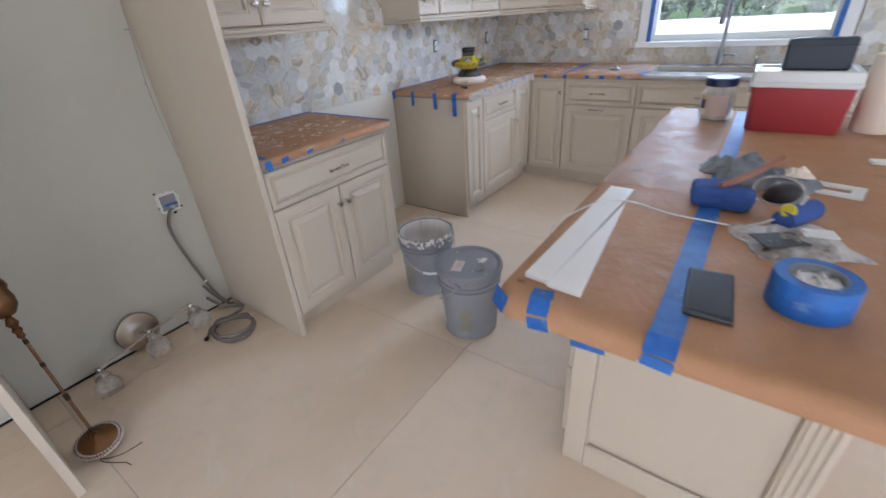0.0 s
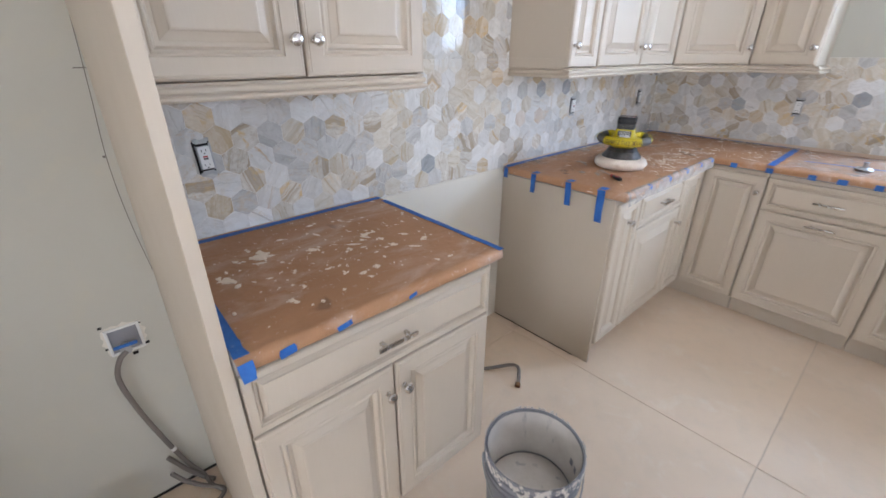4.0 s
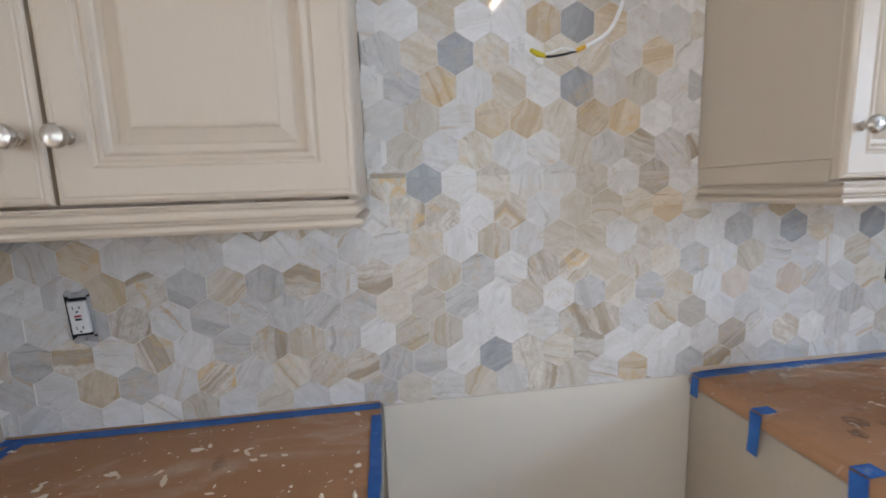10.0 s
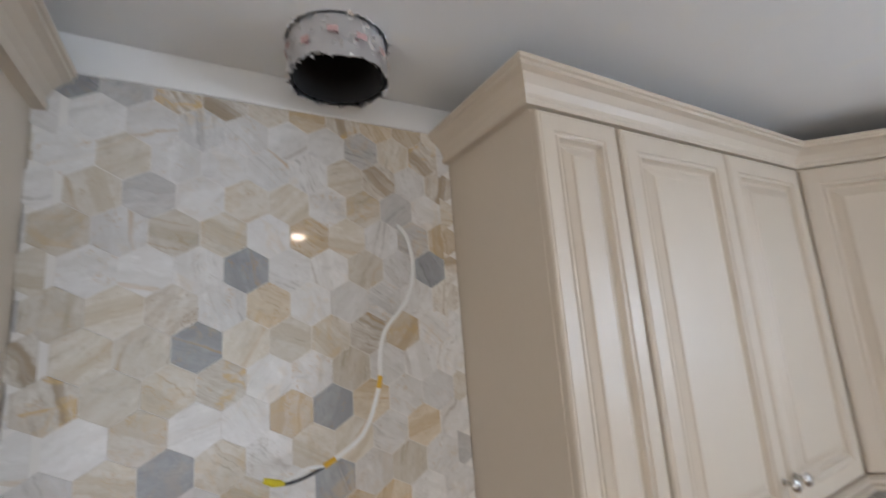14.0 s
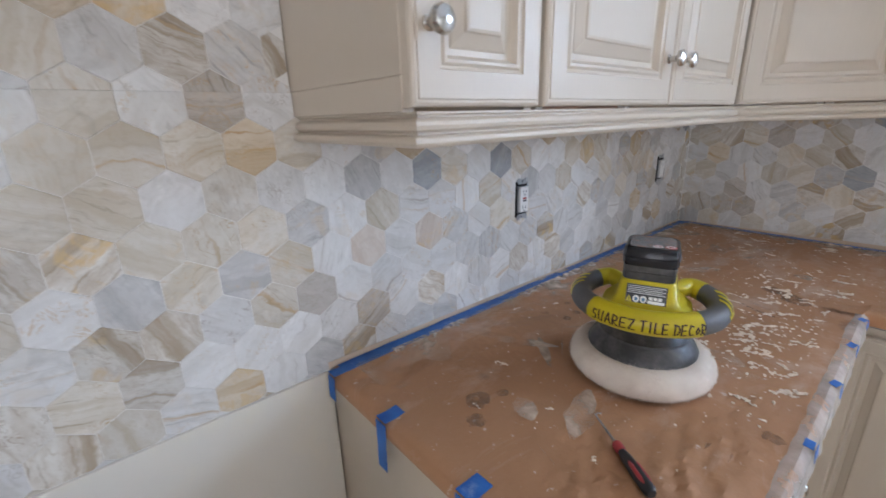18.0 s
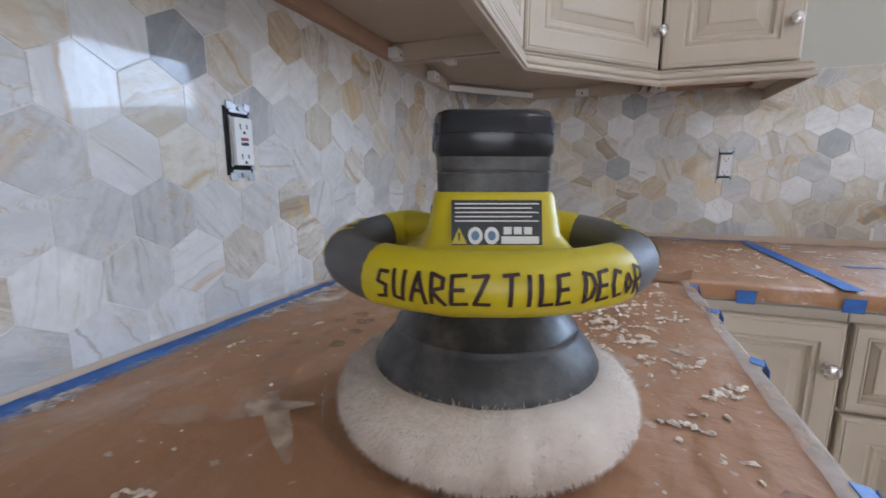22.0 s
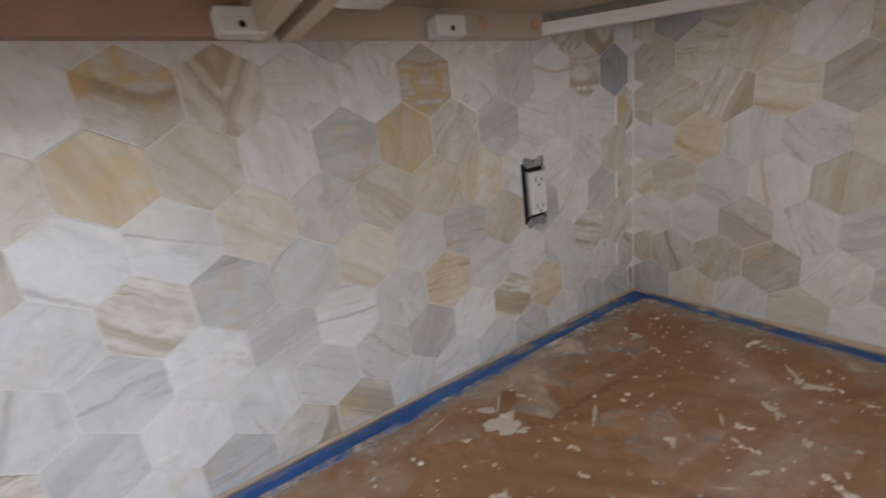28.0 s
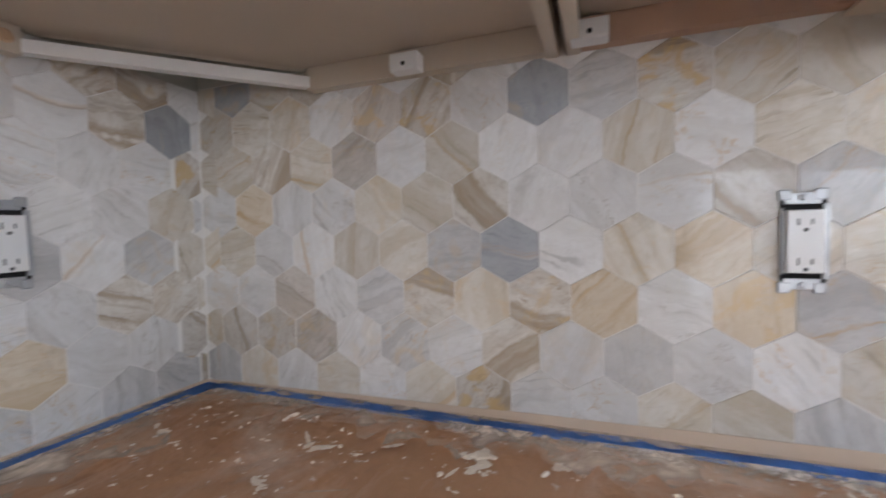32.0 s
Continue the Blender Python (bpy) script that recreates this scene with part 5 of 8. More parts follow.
bm = box(-0.0340, -0.0326, -0.0132, -0.0075, 0.0042, 0.0046)
bm.transform(m)
local_part("warning_mark", bm, shade_and_ink_black, plate, "black stroke")
bm = bmesh.new()
v = [bm.verts.new(q) for q in ((-0.040, -0.0155, 0.0042), (-0.0265, -0.0155, 0.0042), (-0.0333, -0.0035, 0.0042))]
bm.faces.new(v)
bm.transform(m)
local_part("warning_sign", bm, lime_plastic, plate, "yellow warning triangle")


def on_grip(u, v):
    """Place on the front grip: u metres along it, v metres up."""
    deg = math.degrees(u / 0.116)
    p, q = handle_ring(deg), handle_ring(deg + 1)
    d = (q - p).normalized()
    out = Vector((d.y, -d.x, 0)).normalized()
    phi = v / 0.0228
    return p + out * (0.0229 * math.cos(phi)) + Vector((0, 0, 1)) * (0.0229 * math.sin(phi))


def stroke(points, width, bm):
    pts = [Vector((*p, 0)) for p in points]
    for a, b in zip(pts, pts[1:]):
        d = (b - a)
        n = max(1, int(d.length / 0.003))
        s = Vector((-d.y, d.x, 0)).normalized() * width / 2
        e = d.normalized() * width * 0.3
        prev = None
        for i in range(n + 1):
            c = a - e + (d + 2 * e) * i / n
            cur = [bm.verts.new(on_grip(*(c - s).xy)), bm.verts.new(on_grip(*(c + s).xy))]
            if prev:
                bm.faces.new((prev[0], cur[0], cur[1], prev[1]))
            prev = cur


GLYPHS = {
    "T": [[(0, 1), (1, 1.05)], [(0.5, 1), (0.45, 0)]], "I": [[(0.5, 1), (0.5, 0)]], "L": [[(0.1, 1), (0.05, 0), (0.9, 0.02)]],
    "E": [[(0.9, 1), (0.1, 0.95), (0.05, 0), (0.95, 0.05)], [(0.1, 0.5), (0.75, 0.52)]], "D": [[(0.15, 1), (0.1, 0), (0.7, 0.15), (0.95, 0.55), (0.7, 0.9), (0.0, 1)]],
    "C": [[(0.95, 0.85), (0.45, 0.95), (0.1, 0.5), (0.4, 0.05), (0.95, 0.1)]], "O": [[(0.5, 0.75), (0.2, 0.45), (0.5, 0.1), (0.85, 0.45), (0.5, 0.75)]],
    "R": [[(0.1, 0), (0.1, 1), (0.8, 0.85), (0.75, 0.55), (0.1, 0.45), (0.9, -0.05)]],
    # marks of the owner, as plain strokes
    "1": [[(0.9, 0.9), (0.3, 0.9), (0.2, 0.55), (0.8, 0.45), (0.7, 0.05), (0.1, 0.0)]], "2": [[(0.1, 1), (0.15, 0.1), (0.7, 0.0), (0.85, 1)]],
    "3": [[(0.0, 0.0), (0.5, 1.0), (0.95, -0.05)], [(0.2, 0.4), (0.8, 0.4)]], "4": [[(0.05, 0.95), (0.9, 1), (0.15, 0.05), (1.0, 0.05)]],
}
x = -0.0765
for word, w in (("123RE4", 0.0115), (" ", 0.009), ("TILE", 0.0097), (" ", 0.010), ("DECOR", 0.0096)):
    for ch in word:
        bm = bmesh.new()
        for line in GLYPHS.get(ch, []):
            stroke([(x + px * w * 0.82, -0.009 + py * 0.020) for px, py in line], 0.0026, bm)
        if ch != " ":
            local_part("letter", bm, marker_ink, pol, "handwritten black marker stroke")
        else:
            bm.free()
        x += w if ch != " " else w * 0.6

# ---- hook pick ----
sd = thing("hook_pick", (-1.75, 2.70, COUNTER), "small hook pick with red and black handle lying on paper", "hand tool")
a, b = Vector((-1.812, 2.742, COUNTER + 0.0085)), Vector((-1.692, 2.657, COUNTER + 0.0155))
d = (b - a).normalized()
hook = Vector((0.5, 0.86, 0.05)).normalized()
part("blade", tube(spline([a + hook * 0.011 + Vector((0, 0, -0.001)), a + hook * 0.006, a + d * 0.001 + hook * 0.001, a + d * 0.007, a + d * 0.03, a + d * 0.055, a + d * 0.066], 4), [0.0007 + 0.00006 * i for i in range(25)], 8), steel, sd, "thin steel blade with a bent tip", True)
h = a + d * 0.066
part("handle", lathe([(0.0035, 0), (0.0062, 0.004), (0.0068, 0.014), (0.0056, 0.021), (0.0080, 0.032), (0.0095, 0.06), (0.0088, 0.088), (0.006, 0.094), (0, 0.095)], axis_pose(h, d), 16), black_plastic, sd, "black handle", True)
part("ferrule", lathe([(0.0036, 0.001), (0.0070, 0.0045), (0.0077, 0.013), (0.0066, 0.019), (0.0056, 0.020)], axis_pose(h, d), 16), red_plastic, sd, "red collar", True)
side = d.cross(Vector((0, 0, 1))).normalized()
for q in (side * 0.0042 + Vector((0, 0, 0.0062)), side * -0.0052 + Vector((0, 0, 0.0052))):
    part("red_inlay", tube([h + d * 0.040 + q * 0.80, h + d * 0.052 + q, h + d * 0.074 + q, h + d * 0.088 + q * 0.84], [0.0014, 0.0033, 0.0033, 0.0016], 8), red_plastic, sd, "red inlay", True)

# ---- tape tabs ----
def tab(points, n_list, width, label):
    """A folded tab: short runs that share edges."""
    for (a, b), n in zip(zip(points, points[1:]), n_list):
        tape_strip(a, b, width, n, 0.0, label)


EZ, EY = COUNTER + 0.0045, C2S - 0.0052
for xa, drop, wd in ((-2.215, 0.055, 0.024), (-2.040, 0.098, 0.026), (-1.845, 0.112, 0.030), (-1.680, 0.150, 0.034)):
    tape_strip((xa, EY, EZ - 0.004), (xa + random.uniform(-0.006, 0.006), EY - 0.001, EZ - drop), wd, (0, -1, 0), 0.0, "blue tape tab hanging over the counter's end")
    tape_strip((xa, C2S + 0.035, EZ), (xa, C2S - 0.0045, EZ - 0.0006), wd, (0, 0, 1), 0.0, "blue tape tab folded onto the counter's top")
for ya, w in ((2.70, 0.022), (2.91, 0.021), (3.12, 0.022), (3.31, 0.025), (3.47, 0.022)):
    tape_strip((C1F - 0.006, ya + random.uniform(-0.004, 0.004), EZ + 0.0026), (C1F + 0.0062, ya, EZ + 0.0006), w, (0.25, 0, 1), 0.0, "small blue tape tab on the counter's front edge")
    tape_strip((C1F + 0.0088, ya, EZ - 0.001), (C1F + 0.0105, ya + 0.004, EZ - random.uniform(0.014, 0.022)), w, (1, 0, 0), 0.0, "small blue tape tab on the counter's front edge")
for xa in (-1.47, -1.305, -1.125, -1.01, -0.88):
    tape_strip((xa, CNF - 0.0056, EZ - 0.014), (xa, CNF - 0.0060, EZ - 0.040), random.uniform(0.028, 0.045), (0, -1, 0), 0.0, "blue tape tab on the sink counter's edge")
for ya, w, up_ in ((1.024, 0.034, 0.020), (1.158, 0.036, 0.012), (1.353, 0.024, 0.008)):
    tape_strip((C1F + 0.0045, ya, 0.896 + up_ * 0.4), (C1F + 0.0030, ya + 0.003, 0.893 - up_ * 0.6), w, (1, 0, 0.05), 0.0, "blue tape tab on the small counter's edge", wob=0.003)
tape_strip((-0.745, CNF + 0.16, TZ), (-0.735, CNF - 0.003, TZ), 0.045, label="blue painter's tape at the sink's edge")
tape_strip((-1.21, 3.80, TZ), (-0.75, 3.86, TZ), 0.020, label="narrow blue tape on the sink counter")

film_cover = bmesh.new()
NX, NY = 24, 16
vs = [[film_cover.verts.new((-1.26 + 0.54 * i / NX, 3.58 + 0.56 * j / NY, COUNTER + 0.008 + 0.006 * noise.noise(Vector((i * 0.45, j * 0.45, 4))))) for j in range(NY + 1)] for i in range(NX + 1)]
for i in range(NX):
    for j in range(NY):
        film_cover.faces.new((vs[i][j], vs[i + 1][j], vs[i + 1][j + 1], vs[i][j + 1]))
solid("plastic_sheet", film_cover, film_plastic, "creased clear plastic sheet on the sink counter", "plastic sheet", smooth=True)
edge_film = bmesh.new()
prev = None
for i in range(121):
    y = 2.50 + 1.02 * i / 120
    w = 0.004 * noise.noise(Vector((y * 9, 0, 0))) + 0.0025 * noise.noise(Vector((y * 34, 2, 0)))
    hem = 0.052 + 0.010 * noise.noise(Vector((y * 5, 6, 0)))
    row = [edge_film.verts.new(q) for q in ((C1F - 0.018 + w, y, EZ + 0.0012), (C1F - 0.012, y, EZ + 0.0022 + 0.2 * w), (C1F - 0.004, y, EZ + 0.0018), (C1F + 0.0070, y, EZ - 0.009), (C1F + 0.0080 + 0.5 * w, y, EZ - 0.034), (C1F + 0.0105 + w, y, EZ - hem))]
    if prev:
        for k in range(5):
            edge_film.faces.new((prev[k], row[k], row[k + 1], prev[k + 1]))
    prev = row
solid("plastic_sheet", edge_film, film_milky, "narrow strip of clear plastic along the counter edge", "plastic sheet", smooth=True)


# curled torn corner of the paper where the two counters meet
curl = bmesh.new()
rows_ = []
for i in range(9):
    t = i / 8
    ring = []
    for j in range(6):
        u = j / 5
        x = -1.650 + 0.075 * t + 0.010 * u
        y = 3.500 + 0.045 * u - 0.014 * t + 0.004 * noise.noise(Vector((t * 5, u * 4, 2)))
        z = EZ + 0.0010 + 0.020 * t * t * (0.4 + 0.6 * u) + 0.003 * noise.noise(Vector((t * 4, u * 3, 8)))
        ring.append(curl.verts.new((x, y, z)))
    rows_.append(ring)
for r0, r1 in zip(rows_, rows_[1:]):
    for j in range(5):
        curl.faces.new((r0[j], r1[j], r1[j + 1], r0[j + 1]))
solid("paper_scrap", curl, paper_clean, "curled torn flap of brown paper at the counter's inner corner", "paper", smooth=True)

# ---- plaster crumbs ----
def crumb(bm, x, y, z, s, flat, stretch=1.0):
    """A small uneven lump."""
    m = Matrix.Translation((x, y, z)) @ Matrix.Rotation(random.random() * 6.28, 4, "Z") @ Matrix.Diagonal((s * stretch, s, s * flat, 1))
    n = 6
    lean = random.uniform(-0.25, 0.25)
    rings = []
    for h, r0, r1 in ((0.0, 0.55, 1.25), (0.55, 0.6, 1.3), (1.0, 0.25, 0.7)):
        rings.append([bm.verts.new(m @ Vector((math.cos(a) * r + lean * h, math.sin(a) * r, h * random.uniform(0.75, 1.2)))) for a, r in ((2 * math.pi * (i + random.uniform(-0.3, 0.3)) / n, random.uniform(r0, r1)) for i in range(n))])
    for lo, hi in zip(rings, rings[1:]):
        for i in range(n):
            bm.faces.new((lo[i], lo[(i + 1) % n], hi[(i + 1) % n], hi[i]))
    bm.faces.new(rings[-1])


def scraping(bm, x, y, size):
    """A cluster of lumps scraped together in a short uneven row."""
    turn, px, py = random.gauss(0.5, 0.7), 0.0, 0.0
    for i in range(random.randint(4, 11)):
        px += random.uniform(0.5, 1.4) * size
        py += random.gauss(0, 0.7) * size
        crumb(bm, x + px * math.cos(turn) - py * math.sin(turn), y + px * math.sin(turn) + py * math.cos(turn), CZ, size * random.uniform(0.35, 0.95), random.uniform(0.5, 0.9), random.choice((1, 1.4, 2.0)))


def clump(bm, x, y, size, count, flat=0.22):
    """A splash of plaster: one smear with bits around it."""
    turn = random.random() * 6.28
    for i in range(count):
        r = size * abs(random.gauss(0, 0.55))
        a = random.random() * 6.28
        dx, dy = r * math.cos(a) * 1.5, r * math.sin(a) * 0.7
        crumb(bm, x + dx * math.cos(turn) - dy * math.sin(turn), y + dx * math.sin(turn) + dy * math.cos(turn), CZ, size * random.uniform(0.12, 0.42), flat, random.choice((1, 1.3, 2.2)))


def smear(bm, x, y, length, width, turn):
    """A long thin scrape of plaster."""
    n = 9
    up_, dn = [], []
    for i in range(n + 1):
        u = i / n - 0.5
        w = width * (0.25 + 0.75 * (1 - (2 * u) ** 2)) * random.uniform(0.45, 1.0)
        for lst, s in ((up_, 1), (dn, -1)):
            px, py = u * length, s * w / 2
            lst.append(bm.verts.new((x + px * math.cos(turn) - py * math.sin(turn), y + px * math.sin(turn) + py * math.cos(turn), CZ + 0.0012)))
    for i in range(n):
        bm.faces.new((dn[i], dn[i + 1], up_[i + 1], up_[i]))


random.seed(11)
CZ = COUNTER + 0.0032
SPLASHES = [(-1.999, 1.136, 0.026), (-1.910, 1.016, 0.022), (-1.941, 1.274, 0.018), (-2.076, 1.231, 0.012), (-1.802, 1.243, 0.010), (-1.851, 1.172, 0.009), (-1.708, 1.104, 0.013), (-1.757, 1.154, 0.008),
            (-1.661, 1.156, 0.007), (-1.723, 1.304, 0.013), (-1.727, 1.351, 0.010), (-1.940, 1.456, 0.016), (-1.909, 1.418, 0.013), (-1.814, 1.473, 0.012), (-1.883, 1.469, 0.011), (-1.651, 1.504, 0.008),
            (-2.007, 1.070, 0.010), (-1.855, 1.106, 0.008), (-1.675, 1.222, 0.007), (-1.762, 1.404, 0.006), (-1.793, 1.575, 0.013), (-1.690, 1.308, 0.008), (-2.060, 1.121, 0.009), (-1.750, 1.267, 0.010)]
bm = bmesh.new()
for x, y, size in SPLASHES:
    clump(bm, x, y, size, int(6 + size * 700), 0.30)
for x, y, l_, a_ in ((-1.896, 1.379, 0.075, 0.95), (-1.760, 1.514, 0.06, 0.8), (-1.920, 1.437, 0.055, 0.6), (-1.860, 1.545, 0.05, 0.7), (-2.04, 1.33, 0.05, 0.3)):
    smear(bm, x, y, l_ * 0.7, 0.015, a_)
for i in range(18):
    smear(bm, random.gauss(-1.93, 0.13), min(1.65, random.gauss(1.46, 0.13)), random.uniform(0.010, 0.028), random.uniform(0.006, 0.013), random.gauss(0.6, 0.6))
for i in range(230):
    y = min(1.66, max(0.98, random.gauss(1.34, 0.20)))
    x = min(-1.64, max(-2.19, random.gauss(-1.93, 0.16)))
    crumb(bm, x, y, CZ, min(0.006, random.lognormvariate(-6.3, 0.55)), random.uniform(0.3, 0.7), random.choice((1, 1, 1.4, 2.2)))
tagged(solid("plaster_crumbs", bm, plaster), "white plaster splashes and crumbs on the small counter's paper", "debris", "", "stuff")
bm = bmesh.new()


def free_spot(x, y):
    return (x + 1.828) ** 2 + (y - 2.932) ** 2 > 0.14 ** 2


for i in range(1150):
    if random.random() < 0.62:
        x, y = random.uniform(-2.20, -1.62), 2.56 + 1.58 * random.random() ** 0.55
    else:
        x, y = random.uniform(-1.62, -0.80), random.uniform(3.60, 4.14)
    if free_spot(x, y):
        crumb(bm, x, y, CZ, min(0.0036, random.lognormvariate(-6.75, 0.55)), random.uniform(0.4, 0.8), random.choice((1, 1, 1.5, 2.2)))
for i in range(150):
    crumb(bm, min(random.gauss(-1.71, 0.06), -1.63), random.gauss(3.22, 0.20), CZ, random.uniform(0.0012, 0.0032), random.uniform(0.6, 1.0), random.choice((1, 1.3, 2.0)))
for i in range(105):
    x, y = min(random.gauss(-1.74, 0.065), -1.635), random.gauss(3.26, 0.24)
    if free_spot(x, y):
        scraping(bm, x, y, min(0.0072, random.lognormvariate(-5.75, 0.38)))
for i in range(34):
    x, y = random.uniform(-2.05, -1.20), random.uniform(3.62, 4.10)
    scraping(bm, x, y, random.uniform(0.0022, 0.0055))
for x, y, s in ((-2.03, 2.74, 0.0030), (-1.70, 2.72, 0.0034), (-1.88, 2.70, 0.0028), (-2.11, 3.20, 0.0034), (-2.16, 2.95, 0.0028), (-1.97, 2.62, 0.0030), (-1.67, 2.62, 0.0045), (-2.05, 3.42, 0.005)):
    scraping(bm, x, y, s)
for i in range(46):
    x, y = random.uniform(-2.18, -1.70), random.uniform(3.25, 4.12)
    if i % 2:
        smear(bm, x, y, random.uniform(0.012, 0.045), random.uniform(0.003, 0.010), random.choice((0.8, 2.3)) + random.gauss(0, 0.4))
    else:
        clump(bm, x, y, random.uniform(0.004, 0.010), random.randint(4, 9))
for x, y, s in ((-2.12, 3.71, 0.030), (-1.90, 4.05, 0.014), (-1.92, 3.97, 0.010), (-1.71, 4.08, 0.016), (-2.13, 4.02, 0.010), (-1.97, 3.84, 0.008), (-1.62, 4.10, 0.016)):
    clump(bm, x, y, s, 18, 0.10)
tagged(solid("plaster_crumbs", bm, plaster), "white plaster crumbs and scrapings on the corner counter", "debris", "", "stuff")
dust = Mat("plaster_dust", (0.93, 0.80, 0.66), 0.95, spec=0.1)
dust.set("Alpha", dust.math("MULTIPLY", dust.span(dust.noise(17, 5, 0.6, None, 0.3), 0.38, 0.72, 0, 0.74), dust.span(dust.noise(5, 3), 0.35, 0.60, 0.2, 1.0)))
bm = bmesh.new()


def dust_strip(bm, x0, x1, y0, y1, n=70):
    """A strip of dust lying against one long side, ragged on the other."""
    z = TZ + 0.0022 + 0.0002 * len(bm.verts) / 100
    along = (y1 - y0) > (x1 - x0)
    prev = None
    for i in range(n + 1):
        t = i / n
        w = 0.30 + 0.70 * abs(noise.noise(Vector((t * n * 0.31, x0 * 5, y0 * 3)))) ** 0.6
        cur = [bm.verts.new(q) for q in (((x0, y0 + (y1 - y0) * t, z), (x0 + (x1 - x0) * w, y0 + (y1 - y0) * t, z)) if along else ((x0 + (x1 - x0) * t, y1, z), (x0 + (x1 - x0) * t, y1 - (y1 - y0) * w, z)))]
        if prev:
            bm.faces.new((prev[0], cur[0], cur[1], prev[1]))
        prev = cur


for x0, x1, y0, y1 in ((TILE_X + 0.036, TILE_X + 0.190, 2.53, 4.10), (TILE_X + 0.036, TILE_X + 0.110, 2.53, 4.12), (TILE_X + 0.05, -1.25, TILE_Y - 0.150, TILE_Y - 0.034), (TILE_X + 0.05, -1.25, TILE_Y - 0.090, TILE_Y - 0.034), (TILE_X + 0.009, TILE_X + 0.034, 2.9, 4.16), (TILE_X + 0.04, -1.25, TILE_Y - 0.034, TILE_Y - 0.008)):
    dust_strip(bm, x0, x1, y0, y1)
caked = bmesh.new()
for x0, x1, y0, y1 in ((TILE_X + 0.035, TILE_X + 0.082, 2.60, 4.12), (TILE_X + 0.035, TILE_X + 0.060, 3.00, 4.12), (TILE_X + 0.06, -1.25, TILE_Y - 0.082, TILE_Y - 0.035), (TILE_X + 0.06, -1.25, TILE_Y - 0.058, TILE_Y - 0.035)):
    dust_strip(caked, x0, x1, y0, y1, 160)
cake = Mat("caked_dust", (0.90, 0.79, 0.67), 0.95, spec=0.1)
cake.set("Alpha", cake.math("MULTIPLY", cake.span(cake.noise(55, 5, 0.65, None, 0.3), 0.40, 0.62, 0, 0.85), cake.span(cake.noise(8, 3), 0.38, 0.58, 0.25, 1.0)))
tagged(solid("caked_dust", caked, cake.m), "whitish grout dust caked beside the wall tape", "dust", "", "stuff")
random.seed(31)
for i in range(26):     # faint wiped patches and long scratches on the open paper
    x, y, l_, w_, a_ = random.uniform(-2.08, -1.66), random.uniform(2.56, 4.02), random.uniform(0.05, 0.16), random.uniform(0.004, 0.030) if i % 3 else random.uniform(0.0012, 0.0022), random.choice((0.6, 1.2, 2.0, 2.5)) + random.gauss(0, 0.2)
    prev = None
    for k in range(9):
        u = k / 8 - 0.5
        h_ = w_ * (1 - 3.4 * u * u) * random.uniform(0.7, 1.0)
        cur = [bm.verts.new((x + u * l_ * math.cos(a_) - s_ * h_ * math.sin(a_), y + u * l_ * math.sin(a_) + s_ * h_ * math.cos(a_), TZ + 0.0016)) for s_ in (-1, 1)]
        if prev:
            bm.faces.new((prev[0], cur[0], cur[1], prev[1]))
        prev = cur
tagged(solid("plaster_dust", bm, dust.m), "whitish plaster dust smeared along the wall tape", "dust", "", "stuff")
# damp spots on the paper beside the polisher
damp = Mat("damp_paper", (0.26, 0.14, 0.075), 0.5)
damp.set("Alpha", damp.span(damp.noise(60, 3), 0.35, 0.6, 0.15, 0.50))
bm = bmesh.new()
for x, y, s in ((-2.070, 3.115, 0.009), (-2.050, 3.09, 0.010), (-2.040, 3.049, 0.009), (-2.038, 3.008, 0.008), (-2.085, 3.08, 0.007), (-1.970, 2.634, 0.016), (-1.953, 2.679, 0.008), (-1.735, 3.36, 0.024), (-1.765, 3.39, 0.015), (-1.70, 3.50, 0.026), (-1.75, 3.54, 0.020), (-1.655, 2.80, 0.013), (-1.934, 2.595, 0.012), (-1.610, 2.889, 0.011)):
    s *= 1.3
    ring = [bm.verts.new((x + s * math.cos(a) * random.uniform(0.8, 1.25), y + s * math.sin(a) * random.uniform(0.7, 1.3), CZ + 0.0012)) for a in (2 * math.pi * i / 14 for i in range(14))]
    bm.faces.new(ring)
tagged(solid("damp_spots", bm, damp.m), "dark damp drip spots on the brown paper", "stain", "", "stuff")



# ---- refrigerator bay: pipe box, conduit, lights on the floor ----
pb = thing("pipe_box", (WEST, 0.777, 0.66), "small recessed water valve box with blue handle, roughly cut in", "valve box")
BOXY, BOXZ = 0.777, 0.662
bm = bmesh.new()
for b in ((-0.044, -0.036, -0.046, 0.046), (0.036, 0.044, -0.046, 0.046), (-0.036, 0.036, -0.046, -0.038), (-0.036, 0.036, 0.038, 0.046)):
    box(WEST + 0.0018, WEST + 0.006, BOXY + b[0], BOXY + b[1], BOXZ + b[2], BOXZ + b[3], 0.001, bm)
part("rim", bm, white_plastic, pb)
# flat plate; its grey paints the shadow inside the recess
part("back_plate", box(WEST + 0.0018, WEST + 0.003, BOXY - 0.036, BOXY + 0.036, BOXZ - 0.038, BOXZ + 0.038), bucket_grey, pb, "grey back of the box, recess shade put into its colour")
part("valve_body", lathe([(0.011, 0), (0.011, 0.024), (0.015, 0.026), (0.015, 0.036), (0, 0.036)], axis_pose((WEST + 0.003, BOXY - 0.006, BOXZ - 0.018), (1, 0, 0)), 14), steel, pb, "", True)
part("valve_handle", box(WEST + 0.036, WEST + 0.044, BOXY - 0.034, BOXY + 0.026, BOXZ - 0.006, BOXZ + 0.005, 0.003), tape, pb, "blue plastic handle")
random.seed(8)
ragged = []
